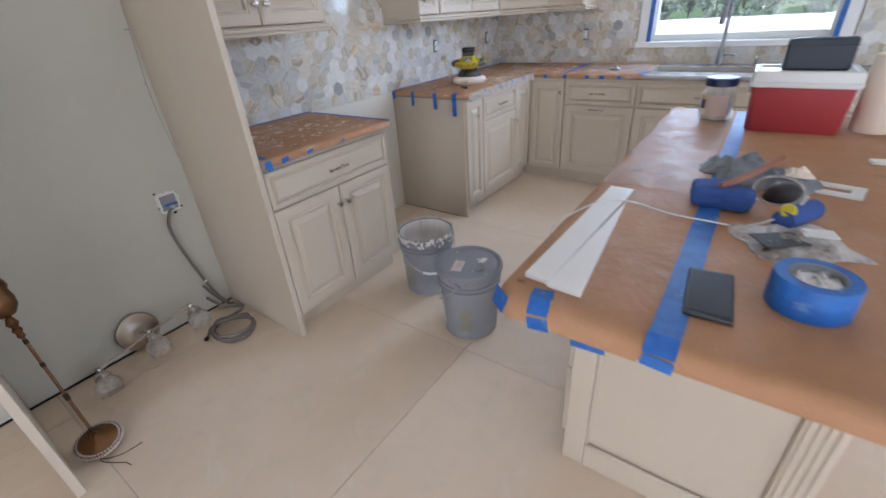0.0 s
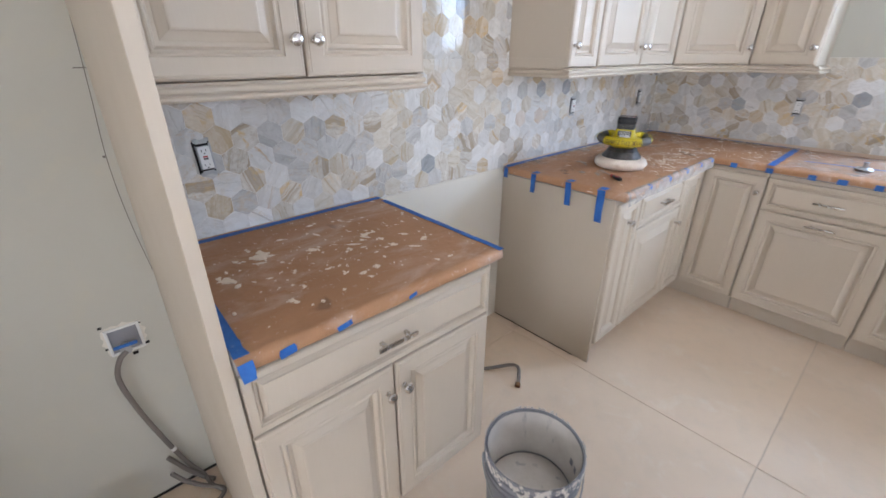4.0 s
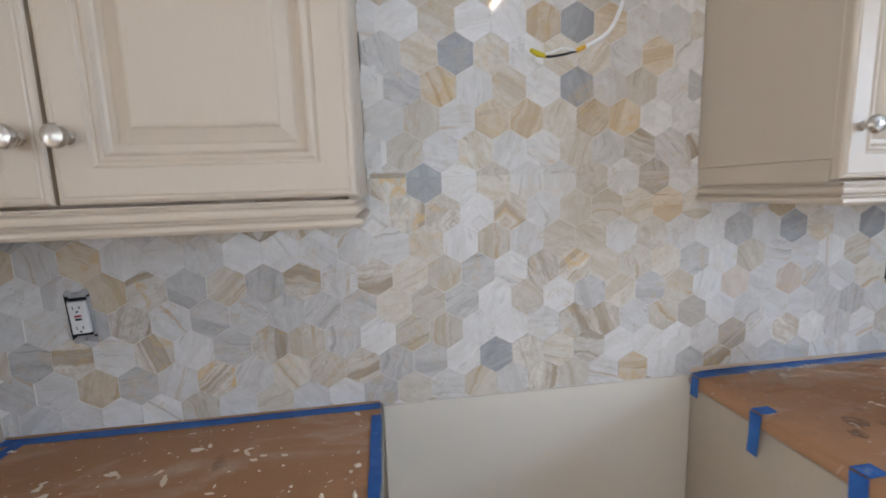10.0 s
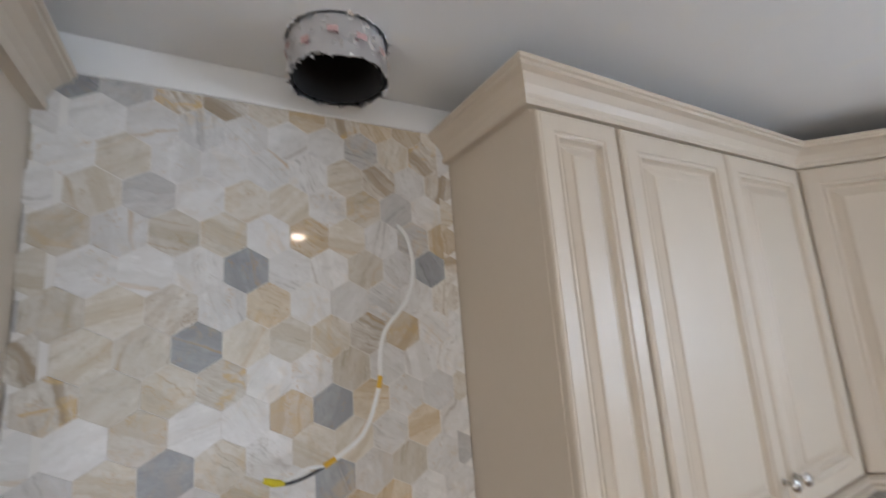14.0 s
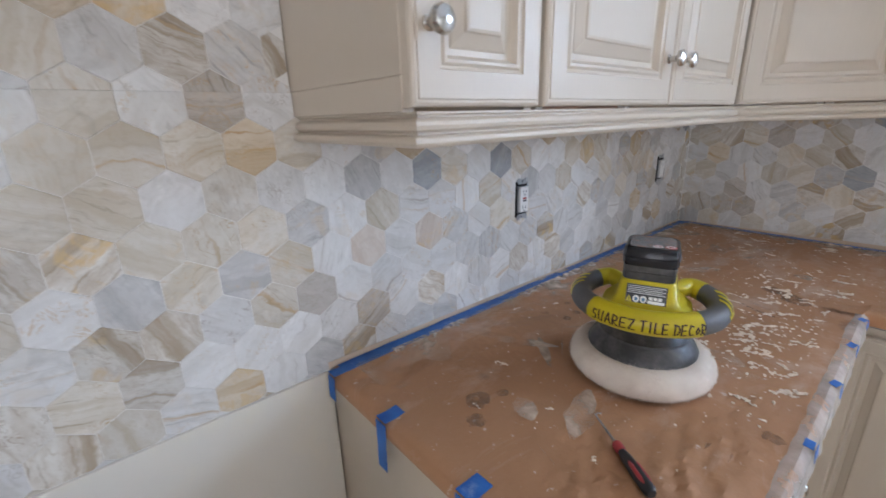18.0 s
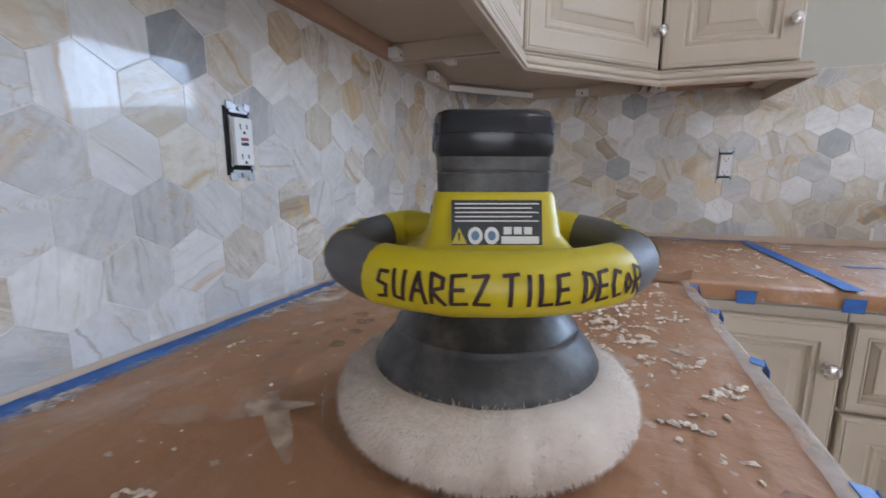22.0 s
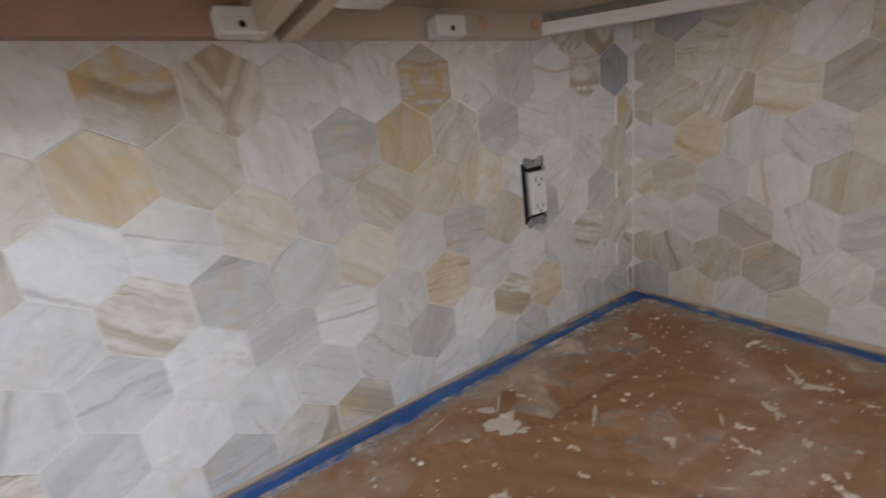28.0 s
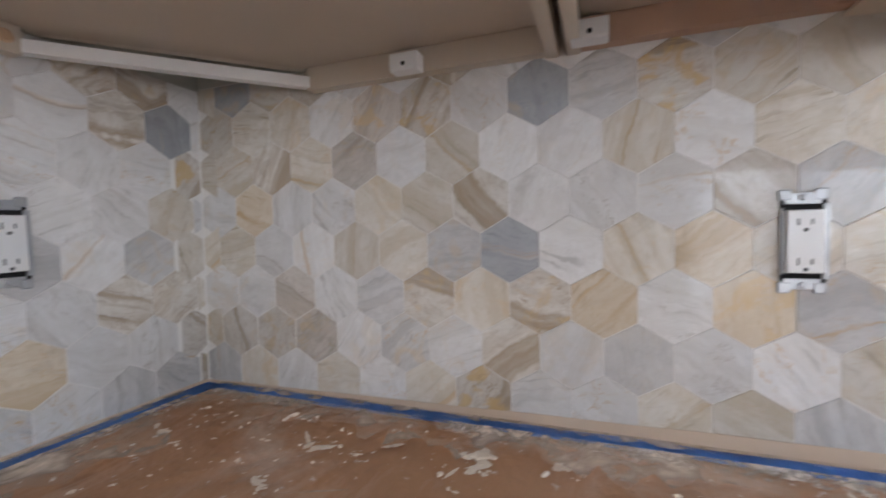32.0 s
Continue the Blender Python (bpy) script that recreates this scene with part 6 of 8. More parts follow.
for i in range(26):
    a = 2 * math.pi * i / 26
    k = 0.052 / max(abs(math.cos(a)), abs(math.sin(a))) * random.uniform(0.90, 1.12)
    ragged.append((BOXY + min(k, 0.066) * math.cos(a), BOXZ + min(k, 0.066) * math.sin(a)))
bm = bmesh.new()
lo = [bm.verts.new((WEST + 0.0003, y, z)) for y, z in ragged]
hi = [bm.verts.new((WEST + 0.0015, y, z)) for y, z in ragged]
bm.faces.new(hi)
for i in range(26):
    bm.faces.new((lo[i], lo[(i + 1) % 26], hi[(i + 1) % 26], hi[i]))
part("cut_edge", bm, grey_paint, pb, "rough cut drywall edge")
bm = bmesh.new()
for y, z, r in ((0.730, 0.720, 0.005), (0.822, 0.700, 0.004), (0.826, 0.625, 0.006), (0.790, 0.603, 0.007), (0.728, 0.645, 0.004)):
    box(WEST + 0.0004, WEST + 0.0019, y - r, y + r, z - r * 0.7, z + r * 0.7, bm=bm)
part("dark_chip", bm, shade_and_ink_black, pb, "dark chipped corner of the cut-out")

seam = tube(spline([(WEST + 0.0002, 0.903, 1.60), (WEST + 0.0002, 0.889, 1.36), (WEST + 0.0002, 0.878, 1.20), (WEST + 0.0002, 0.881, 1.04), (WEST + 0.0002, 0.896, 0.87)], 5), 0.0011, 5)
for y, z, w_, h_ in ((0.887, 1.415, 0.016, 0.0014), (0.874, 1.20, 0.0035, 0.0030), (0.900, 0.862, 0.004, 0.007)):
    box(WEST + 0.0002, WEST + 0.0012, y - w_, y + w_, z - h_, z + h_, bm=seam)
solid("wall_seam", seam, hose_grey, "thin cracked drywall seam in the refrigerator bay", "crack", "structure")

hose = thing("water_hose", (-1.97, 0.75, 0), "grey braided water hose hanging from the valve box, coiled on floor", "hose")
pts = [(WEST + 0.036, BOXY - 0.006, BOXZ - 0.022), (WEST + 0.040, 0.745, 0.615), (WEST + 0.030, 0.728, 0.54), (WEST + 0.024, 0.748, 0.393), (WEST + 0.024, 0.786, 0.22), (WEST + 0.028, 0.819, 0.103), (WEST + 0.034, 0.848, 0.032), (-2.165, 0.862, 0.012), (-2.125, 0.888, 0.010), (-2.095, 0.862, 0.010), (-2.090, 0.800, 0.010), (-2.095, 0.735, 0.010)]
for i in range(34):
    a = radians(200 + i * 30)
    r = 0.098 - 0.010 * (i / 34) + 0.005 * math.sin(i * 1.7)
    pts.append((-1.965 + r * 1.18 * math.cos(a), 0.742 + r * math.sin(a), 0.010 + 0.0155 * (i // 12)))
pts += [(-2.06, 0.690, 0.030), (-2.045, 0.645, 0.012), (-2.022, 0.622, 0.010)]
part("line", tube(spline(pts, 5), 0.0078, 10), hose_grey, hose, "", True)
part("loop", tube(spline([(WEST + 0.030, 0.768, 0.178), (WEST + 0.036, 0.776, 0.165), (WEST + 0.040, 0.812, 0.085), (WEST + 0.046, 0.850, 0.022), (-2.19, 0.876, 0.010)], 6), 0.0078, 10), hose_grey, hose, "folded end of the hose", True)
part("loop", tube(spline([(WEST + 0.034, 0.762, 0.105), (WEST + 0.050, 0.790, 0.060), (-2.185, 0.830, 0.022), (-2.150, 0.865, 0.020), (-2.120, 0.886, 0.012)], 6), 0.0078, 10), hose_grey, hose, "folded end of the hose", True)
part("end_fitting", lathe([(0.009, 0), (0.011, 0.004), (0.011, 0.018), (0.007, 0.022), (0, 0.022)], axis_pose((-2.024, 0.625, 0.011), (0.6, -0.8, 0)), 12), bronze_dark, hose, "dark metal end fitting", True)
part("tag", lathe([(0.0085, 0), (0.0089, 0.002), (0.0089, 0.012), (0.0085, 0.014)], axis_pose((WEST + 0.0243, 0.790, 0.205), (0.03, 0.28, -1)), 12), white_plastic, hose, "white band")

# solid strip whose dark colour gives the shade in the gap
solid("wall_gap", box(WEST + 0.0003, WEST + 0.0025, -0.9, 0.926, 0.0012, 0.012), shade_and_ink_black, "dark gap along the foot of the wall", "gap", "structure")

van = thing("vanity_light", (-2.10, 0.42, 0), "brushed nickel three-bulb vanity light with frosted shades on the floor", "light fixture")
disc = Matrix.Translation((WEST + 0.035, 0.415, 0.118)) @ Matrix.Rotation(radians(80), 4, "Y")
part("wall_plate", lathe([(0, 0), (0.092, 0), (0.094, 0.004), (0.090, 0.010), (0.070, 0.016), (0.064, 0.020), (0.02, 0.024), (0, 0.024)], disc, 40), satin, van, "round stepped wall plate", True)
balls = [Vector((-2.090, 0.199, 0.111)), Vector((-2.090, 0.428, 0.163)), Vector((-2.090, 0.632, 0.184))]
part("stem", tube([(WEST + 0.055, 0.415, 0.118), (-2.15, 0.420, 0.145), (-2.092, 0.424, 0.162)], 0.008, 10), nickel, van, "", True)
part("bar", tube([balls[0] + Vector((0, -0.012, -0.003)), balls[1], balls[2] + Vector((0, 0.012, 0.001))], 0.0065, 10), satin, van, "long round bar", True)
tip = Vector((0.74, -0.06, -0.67)).normalized()
for at in balls:
    s = part("socket", lathe([(0, -0.015), (0.010, -0.012), (0.0135, -0.002), (0.010, 0.007), (0.008, 0.010), (0.018, 0.013), (0.0275, 0.021), (0.033, 0.034), (0.0335, 0.046), (0.030, 0.048), (0.0225, 0.046)], axis_pose(at, tip), 24), nickel, van, "turned nickel socket cup", True)
    part("shade", lathe([(0.0225, 0.0445), (0.029, 0.046), (0.041, 0.054), (0.0485, 0.067), (0.051, 0.083), (0.0495, 0.099), (0.0455, 0.112), (0.0465, 0.117), (0.0445, 0.117), (0.0435, 0.111), (0.047, 0.097), (0.0485, 0.083), (0.046, 0.069), (0.039, 0.058), (0.026, 0.049), (0.0225, 0.047)], axis_pose(at, tip), 32), frost, s, "frosted glass bell shade", True)

pend = thing("pendant_light", (-1.77, 0.055, 0), "aged bronze pendant light leaning upside down against the wall", "light fixture")
foot = Vector((-1.765, 0.058, 0.052))
up = (Vector((-2.0, 0.056, 0.585)) - foot).normalized()
m = axis_pose(foot, up)
mc = axis_pose(foot, (0.26, -0.02, 1))      # the canopy swivels on its rod and lies nearly flat
part("canopy", lathe([(0, -0.030), (0.070, -0.030), (0.077, -0.026), (0.079, -0.018), (0.073, -0.012), (0.067, -0.012), (0.060, -0.004), (0.032, 0.004), (0.016, 0.014), (0.012, 0.026), (0.009, 0.030), (0, 0.030)], mc, 40), bronze, pend, "round domed canopy", True)
satin_pale = metal("pale_beads", (0.72, 0.68, 0.62), 0.5)
bm = bmesh.new()
for i in range(40):
    a = 2 * math.pi * i / 40
    lathe([(0.0046, 0), (0.0040, 0.004), (0, 0.006)], mc @ Matrix.Translation((0.0670 * math.cos(a), 0.0670 * math.sin(a), -0.0115)), 6, bm)
for i in range(64):
    a = 2 * math.pi * i / 64
    tube([mc @ Vector((0.0735 * math.cos(a), 0.0735 * math.sin(a), -0.0125)), mc @ Vector((0.0795 * math.cos(a), 0.0795 * math.sin(a), -0.0185))], 0.0022, 5, bm)
part("beading", bm, satin_pale, pend, "pale beaded and ribbed rim")
for d0_ in (0.030, 0.330, 0.430):
    part("collar", lathe([(0.006, d0_), (0.0078, d0_ + 0.002), (0.0078, d0_ + 0.016), (0.006, d0_ + 0.018)], m, 12), bronze_dark, pend, "dark collar", True)
part("rod", tube([foot + up * 0.028, foot + up * 0.545], 0.0058, 10), bronze, pend, "slim bronze rod", True)
part("collar", lathe([(0.006, 0.18), (0.0085, 0.182), (0.0085, 0.205), (0.006, 0.207)], m, 12), bronze_dark, pend, "dark collar", True)
part("knuckle", lathe([(0.006, 0.455), (0.013, 0.463), (0.010, 0.475), (0.016, 0.488), (0.010, 0.50), (0.019, 0.515), (0.012, 0.535), (0.006, 0.545)], m, 16), bronze, pend, "leaf-shaped knuckle", True)
part("bowl", lathe([(0.008, 0.540), (0.028, 0.548), (0.046, 0.575), (0.050, 0.605), (0.045, 0.635), (0.052, 0.650), (0.040, 0.70), (0.015, 0.74), (0, 0.745)], m, 28), bronze, pend, "ribbed bronze bowl", True)
for k, pts in enumerate(([(-1.745, 0.045, 0.012), (-1.70, 0.035, 0.006), (-1.665, 0.070, 0.004), (-1.640, 0.115, 0.012), (-1.615, 0.150, 0.030)], [(-1.745, 0.04, 0.012), (-1.69, 0.03, 0.004), (-1.64, 0.055, 0.003), (-1.605, 0.078, 0.003), (-1.575, 0.085, 0.004)])):
    part("lead_wire", tube(spline(pts, 6), 0.0018, 6), bronze_dark, pend, "bare lead wire", True)

# ---- buckets ----
BUCKETS = "five-gallon buckets"
sticker_mat = paint("worn_sticker", (0.66, 0.55, 0.52), 0.6, 0.2)
sm = Mat("smeared_plaster", (0.6, 0.58, 0.55), 0.85)
streaks = sm.noise(1.0, 5, 0.65, sm.scaled(sm.coords(), (22, 22, 5)))
sm.set("Base Color", sm.mix(sm.span(streaks, 0.60, 0.74), sm.mix(sm.span(sm.noise(9, 4), 0.35, 0.65), (0.62, 0.58, 0.53), (0.74, 0.70, 0.65)), (0.27, 0.275, 0.29)))
sm.bump(streaks, 0.5, 0.004)
smeared = sm.m
worn_white = paint("worn_white_label", (0.62, 0.61, 0.59), 0.6, 0.25)
print_grey = paint("print_grey", (0.30, 0.30, 0.31), 0.6, 0.3)
tan_print = paint("tan_print", (0.30, 0.28, 0.23), 0.6, 0.3)


def bucket(at, turn, lidded, label_from, print_from):
    ob = tagged(new("bucket"), "grey plastic bucket with closed lid and shipping label" if lidded else "open grey plastic bucket smeared with white plaster inside", "bucket", BUCKETS)
    ob.matrix_basis = Matrix.Translation(at) @ Matrix.Rotation(radians(turn), 4, "Z")
    shell = [(0, 0.0), (0.126, 0.0), (0.130, 0.004), (0.1425, 0.27), (0.149, 0.272), (0.149, 0.279), (0.1435, 0.281), (0.1440, 0.295), (0.1505, 0.297), (0.1505, 0.304), (0.1448, 0.306), (0.1455, 0.325), (0.152, 0.327), (0.152, 0.334), (0.1465, 0.336), (0.148, 0.352), (0.151, 0.356), (0.150, 0.361), (0.145, 0.361), (0.142, 0.30), (0.127, 0.008), (0, 0.008)]
    body = local_part("shell", lathe(shell, None, 56), bucket_grey, ob, "", True)
    bail = []
    for i in range(25):
        a = math.pi * i / 24
        bail.append(Vector((0.158 * math.cos(a), -0.158 * math.sin(a) * 0.35 - 0.02 * math.sin(a), 0.318 - 0.165 * math.sin(a) + (0.0 if lidded else 0.01))))
    bail = [Vector((p.x, min(p.y, -math.sqrt(max(0.0, 0.156 ** 2 - p.x ** 2))) if abs(p.x) < 0.155 else p.y, p.z)) for p in bail]
    local_part("bail_handle", tube(bail, 0.0026, 8), steel, ob, "wire bail handle", True)
    mid = bail[9:16]
    local_part("hand_grip", tube(mid, 0.0075, 10), white_plastic, ob, "white plastic grip", True)
    for s in (-1, 1):
        local_part("ear", lathe([(0.016, 0), (0.014, 0.010), (0.006, 0.012), (0, 0.012)], axis_pose((s * 0.146, 0, 0.318), (s, 0, 0)), 16), bucket_grey, ob, "", True)
    if lidded:
        lid = local_part("lid", lathe([(0.146, 0.338), (0.156, 0.338), (0.158, 0.343), (0.157, 0.364), (0.153, 0.369), (0.146, 0.369), (0.143, 0.362), (0.1395, 0.3560), (0.1375, 0.3560), (0.1355, 0.3605), (0.10, 0.3615), (0, 0.362)], None, 56), bucket_grey, ob, "grey lid with clamped rim", True)
        teeth = bmesh.new()
        for i in range(28):
            sub = bmesh.new()
            box(0.1562, 0.1600, -0.0050, 0.0050, 0.3375, 0.3575, 0.0012, sub)
            sub.transform(Matrix.Rotation(2 * math.pi * i / 28, 4, "Z"))
            tmp = bpy.data.meshes.new("tmp")
            sub.to_mesh(tmp)
            sub.free()
            teeth.from_mesh(tmp)
            bpy.data.meshes.remove(tmp)
        tagged(local_part("lid_ribs", teeth, bucket_grey, lid, "ribs round the lid's rim"), "", "", "", "stuff")
        local_part("spout_ring", lathe([(0.020, 0.3612), (0.027, 0.3614), (0.028, 0.366), (0.024, 0.368), (0.021, 0.366), (0.019, 0.363), (0, 0.363)], Matrix.Translation((0.030, 0.062, 0)), 28), bucket_grey, lid, "", True)
        bm = bmesh.new()
        for i in range(14):
            a = random.random() * 6.28
            crumb(bm, -0.040 + 0.028 * math.cos(a) * random.random(), 0.055 + 0.026 * math.sin(a) * random.random(), 0.3625, random.uniform(0.003, 0.011), 0.1, random.choice((1, 1.6)))
        for i in range(14):
            a = random.random() * 6.28
            r = random.uniform(0.02, 0.135)
            crumb(bm, r * math.cos(a), r * math.sin(a), 0.3622, random.uniform(0.001, 0.0035), 0.15, random.choice((1, 2.2)))
        tagged(local_part("plaster_spatter", bm, smeared, lid, "dried plaster spots"), "", "", "", "stuff")
        pap = bmesh.new()
        box(-0.045, 0.045, -0.024, 0.024, 0.3612, 0.3632, bm=pap)
        pap.transform(Matrix.Translation((0.045, -0.035, 0)) @ Matrix.Rotation(0.12, 4, "Z"))
        s = local_part("sticker", pap, sticker_mat, lid, "worn pinkish white lid sticker")
        bars = bmesh.new()
        for k in range(4):
            box(-0.040, 0.012 + 0.006 * (k % 2), 0.010 - 0.006 * k, 0.0125 - 0.006 * k, 0.363, 0.3638, bm=bars)
        bars.transform(Matrix.Translation((0.045, -0.035, 0)) @ Matrix.Rotation(0.12, 4, "Z"))
        local_part("print_bars", bars, faint, s, "faded red print")
    else:
        coat = bmesh.new()
        rings = []
        for k in range(9):
            z = 0.355 - 0.18 * k / 8
            r = 0.1475 - 0.0145 * (0.361 - z) / 0.35
            rings.append([coat.verts.new(((r - 0.006 - 0.002 * noise.noise(Vector((math.cos(a) * 5, math.sin(a) * 5, z * 40)))) * math.cos(a), (r - 0.006 - 0.002 * noise.noise(Vector((math.cos(a) * 5, math.sin(a) * 5, z * 40)))) * math.sin(a), z)) for a in (2 * math.pi * i / 56 for i in range(56))])
        for k, (a, b) in enumerate(zip(rings, rings[1:])):
            for i in range(56):
                if noise.noise(Vector((i * 0.45, k * 0.35, 7))) > -0.6:
                    coat.faces.new((a[i], a[(i + 1) % 56], b[(i + 1) % 56], b[i]))
        local_part("plaster_coat", coat, smeared, ob, "white plaster smeared inside", True)
        local_part("mortar", lathe([(0, 0.185), (0.05, 0.190), (0.11, 0.178), (0.131, 0.172)], None, 40), smeared, ob, "leftover pale mortar", True)
        spots = bmesh.new()
        for i in range(260):
            a = random.random() * 6.28
            z = random.choice((0.358, 0.358, 0.359, 0.345, 0.330)) + random.uniform(-0.012, 0.006)
            r = 0.1525 - (0.361 - z) * 0.03
            mm = Matrix.Translation((r * math.cos(a), r * math.sin(a), z)) @ Matrix.Rotation(a, 4, "Z") @ Matrix.Rotation(math.pi / 2, 4, "Y")
            sub = bmesh.new()
            crumb(sub, 0, 0, 0, random.uniform(0.002, 0.007), 0.2, random.choice((1, 2)))
            sub.transform(mm)
            tmp = bpy.data.meshes.new("tmp")
            sub.to_mesh(tmp)
            sub.free()
            spots.from_mesh(tmp)
            bpy.data.meshes.remove(tmp)
        tagged(local_part("plaster_spatter", spots, smeared, ob, "plaster splashes on the rim"), "", "", "", "stuff")
    lab = bmesh.new()
    rows_ = []
    for i in range(7):
        a = radians(label_from + i * 7)
        rows_.append([lab.verts.new(((0.1345 + 0.0465 * (z - 0.06)) * math.cos(a), (0.1345 + 0.0465 * (z - 0.06)) * math.sin(a), z)) for z in (0.045, 0.225)])
    for a, b in zip(rows_, rows_[1:]):
        lab.faces.new((a[0], b[0], b[1], a[1]))
    if lidded:
        stick = local_part("paper_label", lab, worn_white, ob, "white paper label")
        code = bmesh.new()
        for z0_, z1_ in ((0.060, 0.085), (0.190, 0.194), (0.178, 0.182), (0.166, 0.170), (0.150, 0.154)):
            ring = []
            for i in range(4):
                a = radians(label_from + 9 + i * 8)
                ring.append([code.verts.new(((0.1349 + 0.0465 * (z - 0.06)) * math.cos(a), (0.1349 + 0.0465 * (z - 0.06)) * math.sin(a), z)) for z in (z0_, z1_)])
            for a, b in zip(ring, ring[1:]):
                code.faces.new((a[0], b[0], b[1], a[1]))
        local_part("label_print", code, print_grey, stick, "grey print bars")
    else:
        local_part("paper_label", lab, worn_white, ob, "worn white paper label")
    old = bmesh.new()
    ring = []
    for i in range(5):
        a = radians(print_from + i * 6)
        ring.append([old.verts.new(((0.1346 + 0.0465 * (z - 0.06)) * math.cos(a), (0.1346 + 0.0465 * (z - 0.06)) * math.sin(a), z)) for z in (0.06, 0.19)])
    for a, b in zip(ring, ring[1:]):
        old.faces.new((a[0], b[0], b[1], a[1]))
    local_part("faded_print", old, tan_print, ob, "faded tan print")
    return ob


bucket((-0.925, 1.425, 0), -80, True, 278, 2)
bucket((-1.325, 1.615, 0), 50, False, 118, 200)

# gas pipe in the range gap
gp = thing("flex_pipe", (-1.80, 2.12, 0), "short grey flexible gas pipe on the floor of the range gap", "pipe")
part("pipe", tube(spline([(WEST + 0.02, 1.80, 0.05), (-2.08, 1.86, 0.012), (-1.93, 2.06, 0.012), (-1.85, 2.16, 0.030), (-1.80, 2.165, 0.045), (-1.765, 2.13, 0.030), (-1.745, 2.10, 0.014)], 7), 0.0085, 10), hose_grey, gp, "", True)
part("fitting", lathe([(0.009, 0), (0.013, 0.002), (0.013, 0.020), (0, 0.022)], axis_pose((-1.749, 2.106, 0.016), (0.5, -0.8, -0.3)), 8), bronze, gp, "brass end fitting", True)
solid("floor_dark_strip", box(WEST + 0.0006, -1.70, 2.494, 2.497, 0.0008, 0.004), bronze_dark, "thin dark strip along the end panel's foot", "gap", "structure")

# ---- sink and faucet ----
sink = thing("sink", (-0.30, 3.85, 0.9), "grey composite undermount sink under the window", "sink")
granite = plastic("granite_composite", (0.22, 0.21, 0.20), 0.5, 0.35, 0.2, 400)
s0, s1, s2, s3 = SINK
bm = box(s0 - 0.01, s1 + 0.01, s2 - 0.01, s3 + 0.01, 0.690, 0.700)
box(s0 - 0.012, s0 - 0.001, s2 - 0.01, s3 + 0.01, 0.70, 0.872, bm=bm)
box(s1 + 0.001, s1 + 0.012, s2 - 0.01, s3 + 0.01, 0.70, 0.872, bm=bm)
box(s0, s1, s2 - 0.012, s2 - 0.001, 0.70, 0.872, bm=bm)
box(s0, s1, s3 + 0.001, s3 + 0.012, 0.70, 0.872, bm=bm)
part("bowl", bm, granite, sink)
part("drain", lathe([(0, 0.7025), (0.035, 0.7025), (0.042, 0.7045), (0.044, 0.7005)], Matrix.Translation((-0.3, 3.85, 0)), 24), steel, sink, "steel drain", True)

fau = thing("faucet", (-0.30, 4.10, COUNTER), "grey pull-down kitchen faucet with slim spray head", "faucet")
gun = metal("gunmetal", (0.30, 0.30, 0.31), 0.35)
part("base", lathe([(0, 0), (0.030, 0), (0.030, 0.006), (0.024, 0.012), (0.022, 0.11), (0.018, 0.118), (0, 0.118)], Matrix.Translation((-0.30, 4.105, COUNTER)), 24), gun, fau, "", True)
part("spout", tube(spline([(-0.30, 4.105, 1.02), (-0.30, 4.107, 1.20), (-0.302, 4.095, 1.32), (-0.308, 4.045, 1.375), (-0.315, 3.985, 1.355), (-0.318, 3.965, 1.32)], 6), 0.0125, 12), gun, fau, "tall arched spout", True)
part("spray_head", lathe([(0.0, 0), (0.016, 0.0), (0.0175, 0.02), (0.0165, 0.10), (0.0135, 0.115), (0, 0.115)], axis_pose((-0.325, 3.945, 1.205), (0.02, 0.16, 1)), 20), gun, fau, "slim spray head", True)
part("lever", tube([(-0.28, 4.105, 0.99), (-0.245, 4.10, 0.993), (-0.205, 4.095, 0.985)], [0.012, 0.010, 0.008], 10), gun, fau, "side lever", True)
soap = thing("soap_dispenser", (-0.06, 4.10, COUNTER), "small grey deck soap dispenser by the sink", "dispenser")
part("stem", lathe([(0, 0), (0.021, 0), (0.021, 0.005), (0.011, 0.010), (0.010, 0.060), (0, 0.060)], Matrix.Translation((-0.06, 4.10, COUNTER)), 18), gun, soap, "", True)
part("nozzle", tube([(-0.06, 4.105, 0.972), (-0.06, 4.06, 0.978), (-0.06, 4.02, 0.966)], 0.007, 10), gun, soap, "", True)
cap = thing("sink_strainer", (-0.965, 3.735, COUNTER), "small dark round sink stopper on the plastic sheet", "stopper")
part("rim", lathe([(0, 0.012), (0.036, 0.012), (0.038, 0.018), (0.030, 0.024), (0.012, 0.028), (0.010, 0.045), (0.014, 0.052), (0, 0.055)], Matrix.Translation((-0.965, 3.735, COUNTER)), 24), steel, cap, "", True)
tape_strip((-0.50, 4.105, COUNTER + 0.0006), (-0.40, 4.115, COUNTER + 0.0006), 0.03, label="scrap of blue tape behind the sink")

# ---- island ----
IX0, IX1, IY0, IY1 = -0.332, 0.640, 0.588, 2.425
isl = thing("island_worktop", (0.1, 1.5, 0.873), "island worktop of dark stone, wrapped in brown paper", "worktop")
J = 0.034
itop = box(IX0 + J + 0.05, IX1 - J - 0.05, IY0 + J + 0.05, IY1 - J - 0.05, 0.873, 0.912)
sweep(BULL, [(IX0 + J, IY1 - J), (IX0 + J, IY0 + J), (IX1 - J, IY0 + J), (IX1 - J, IY1 - J)], itop)
sweep(BULL, [(IX1 - J, IY1 - J), (IX0 + J, IY1 - J)], itop)
part("slab", itop, stone_top, isl)
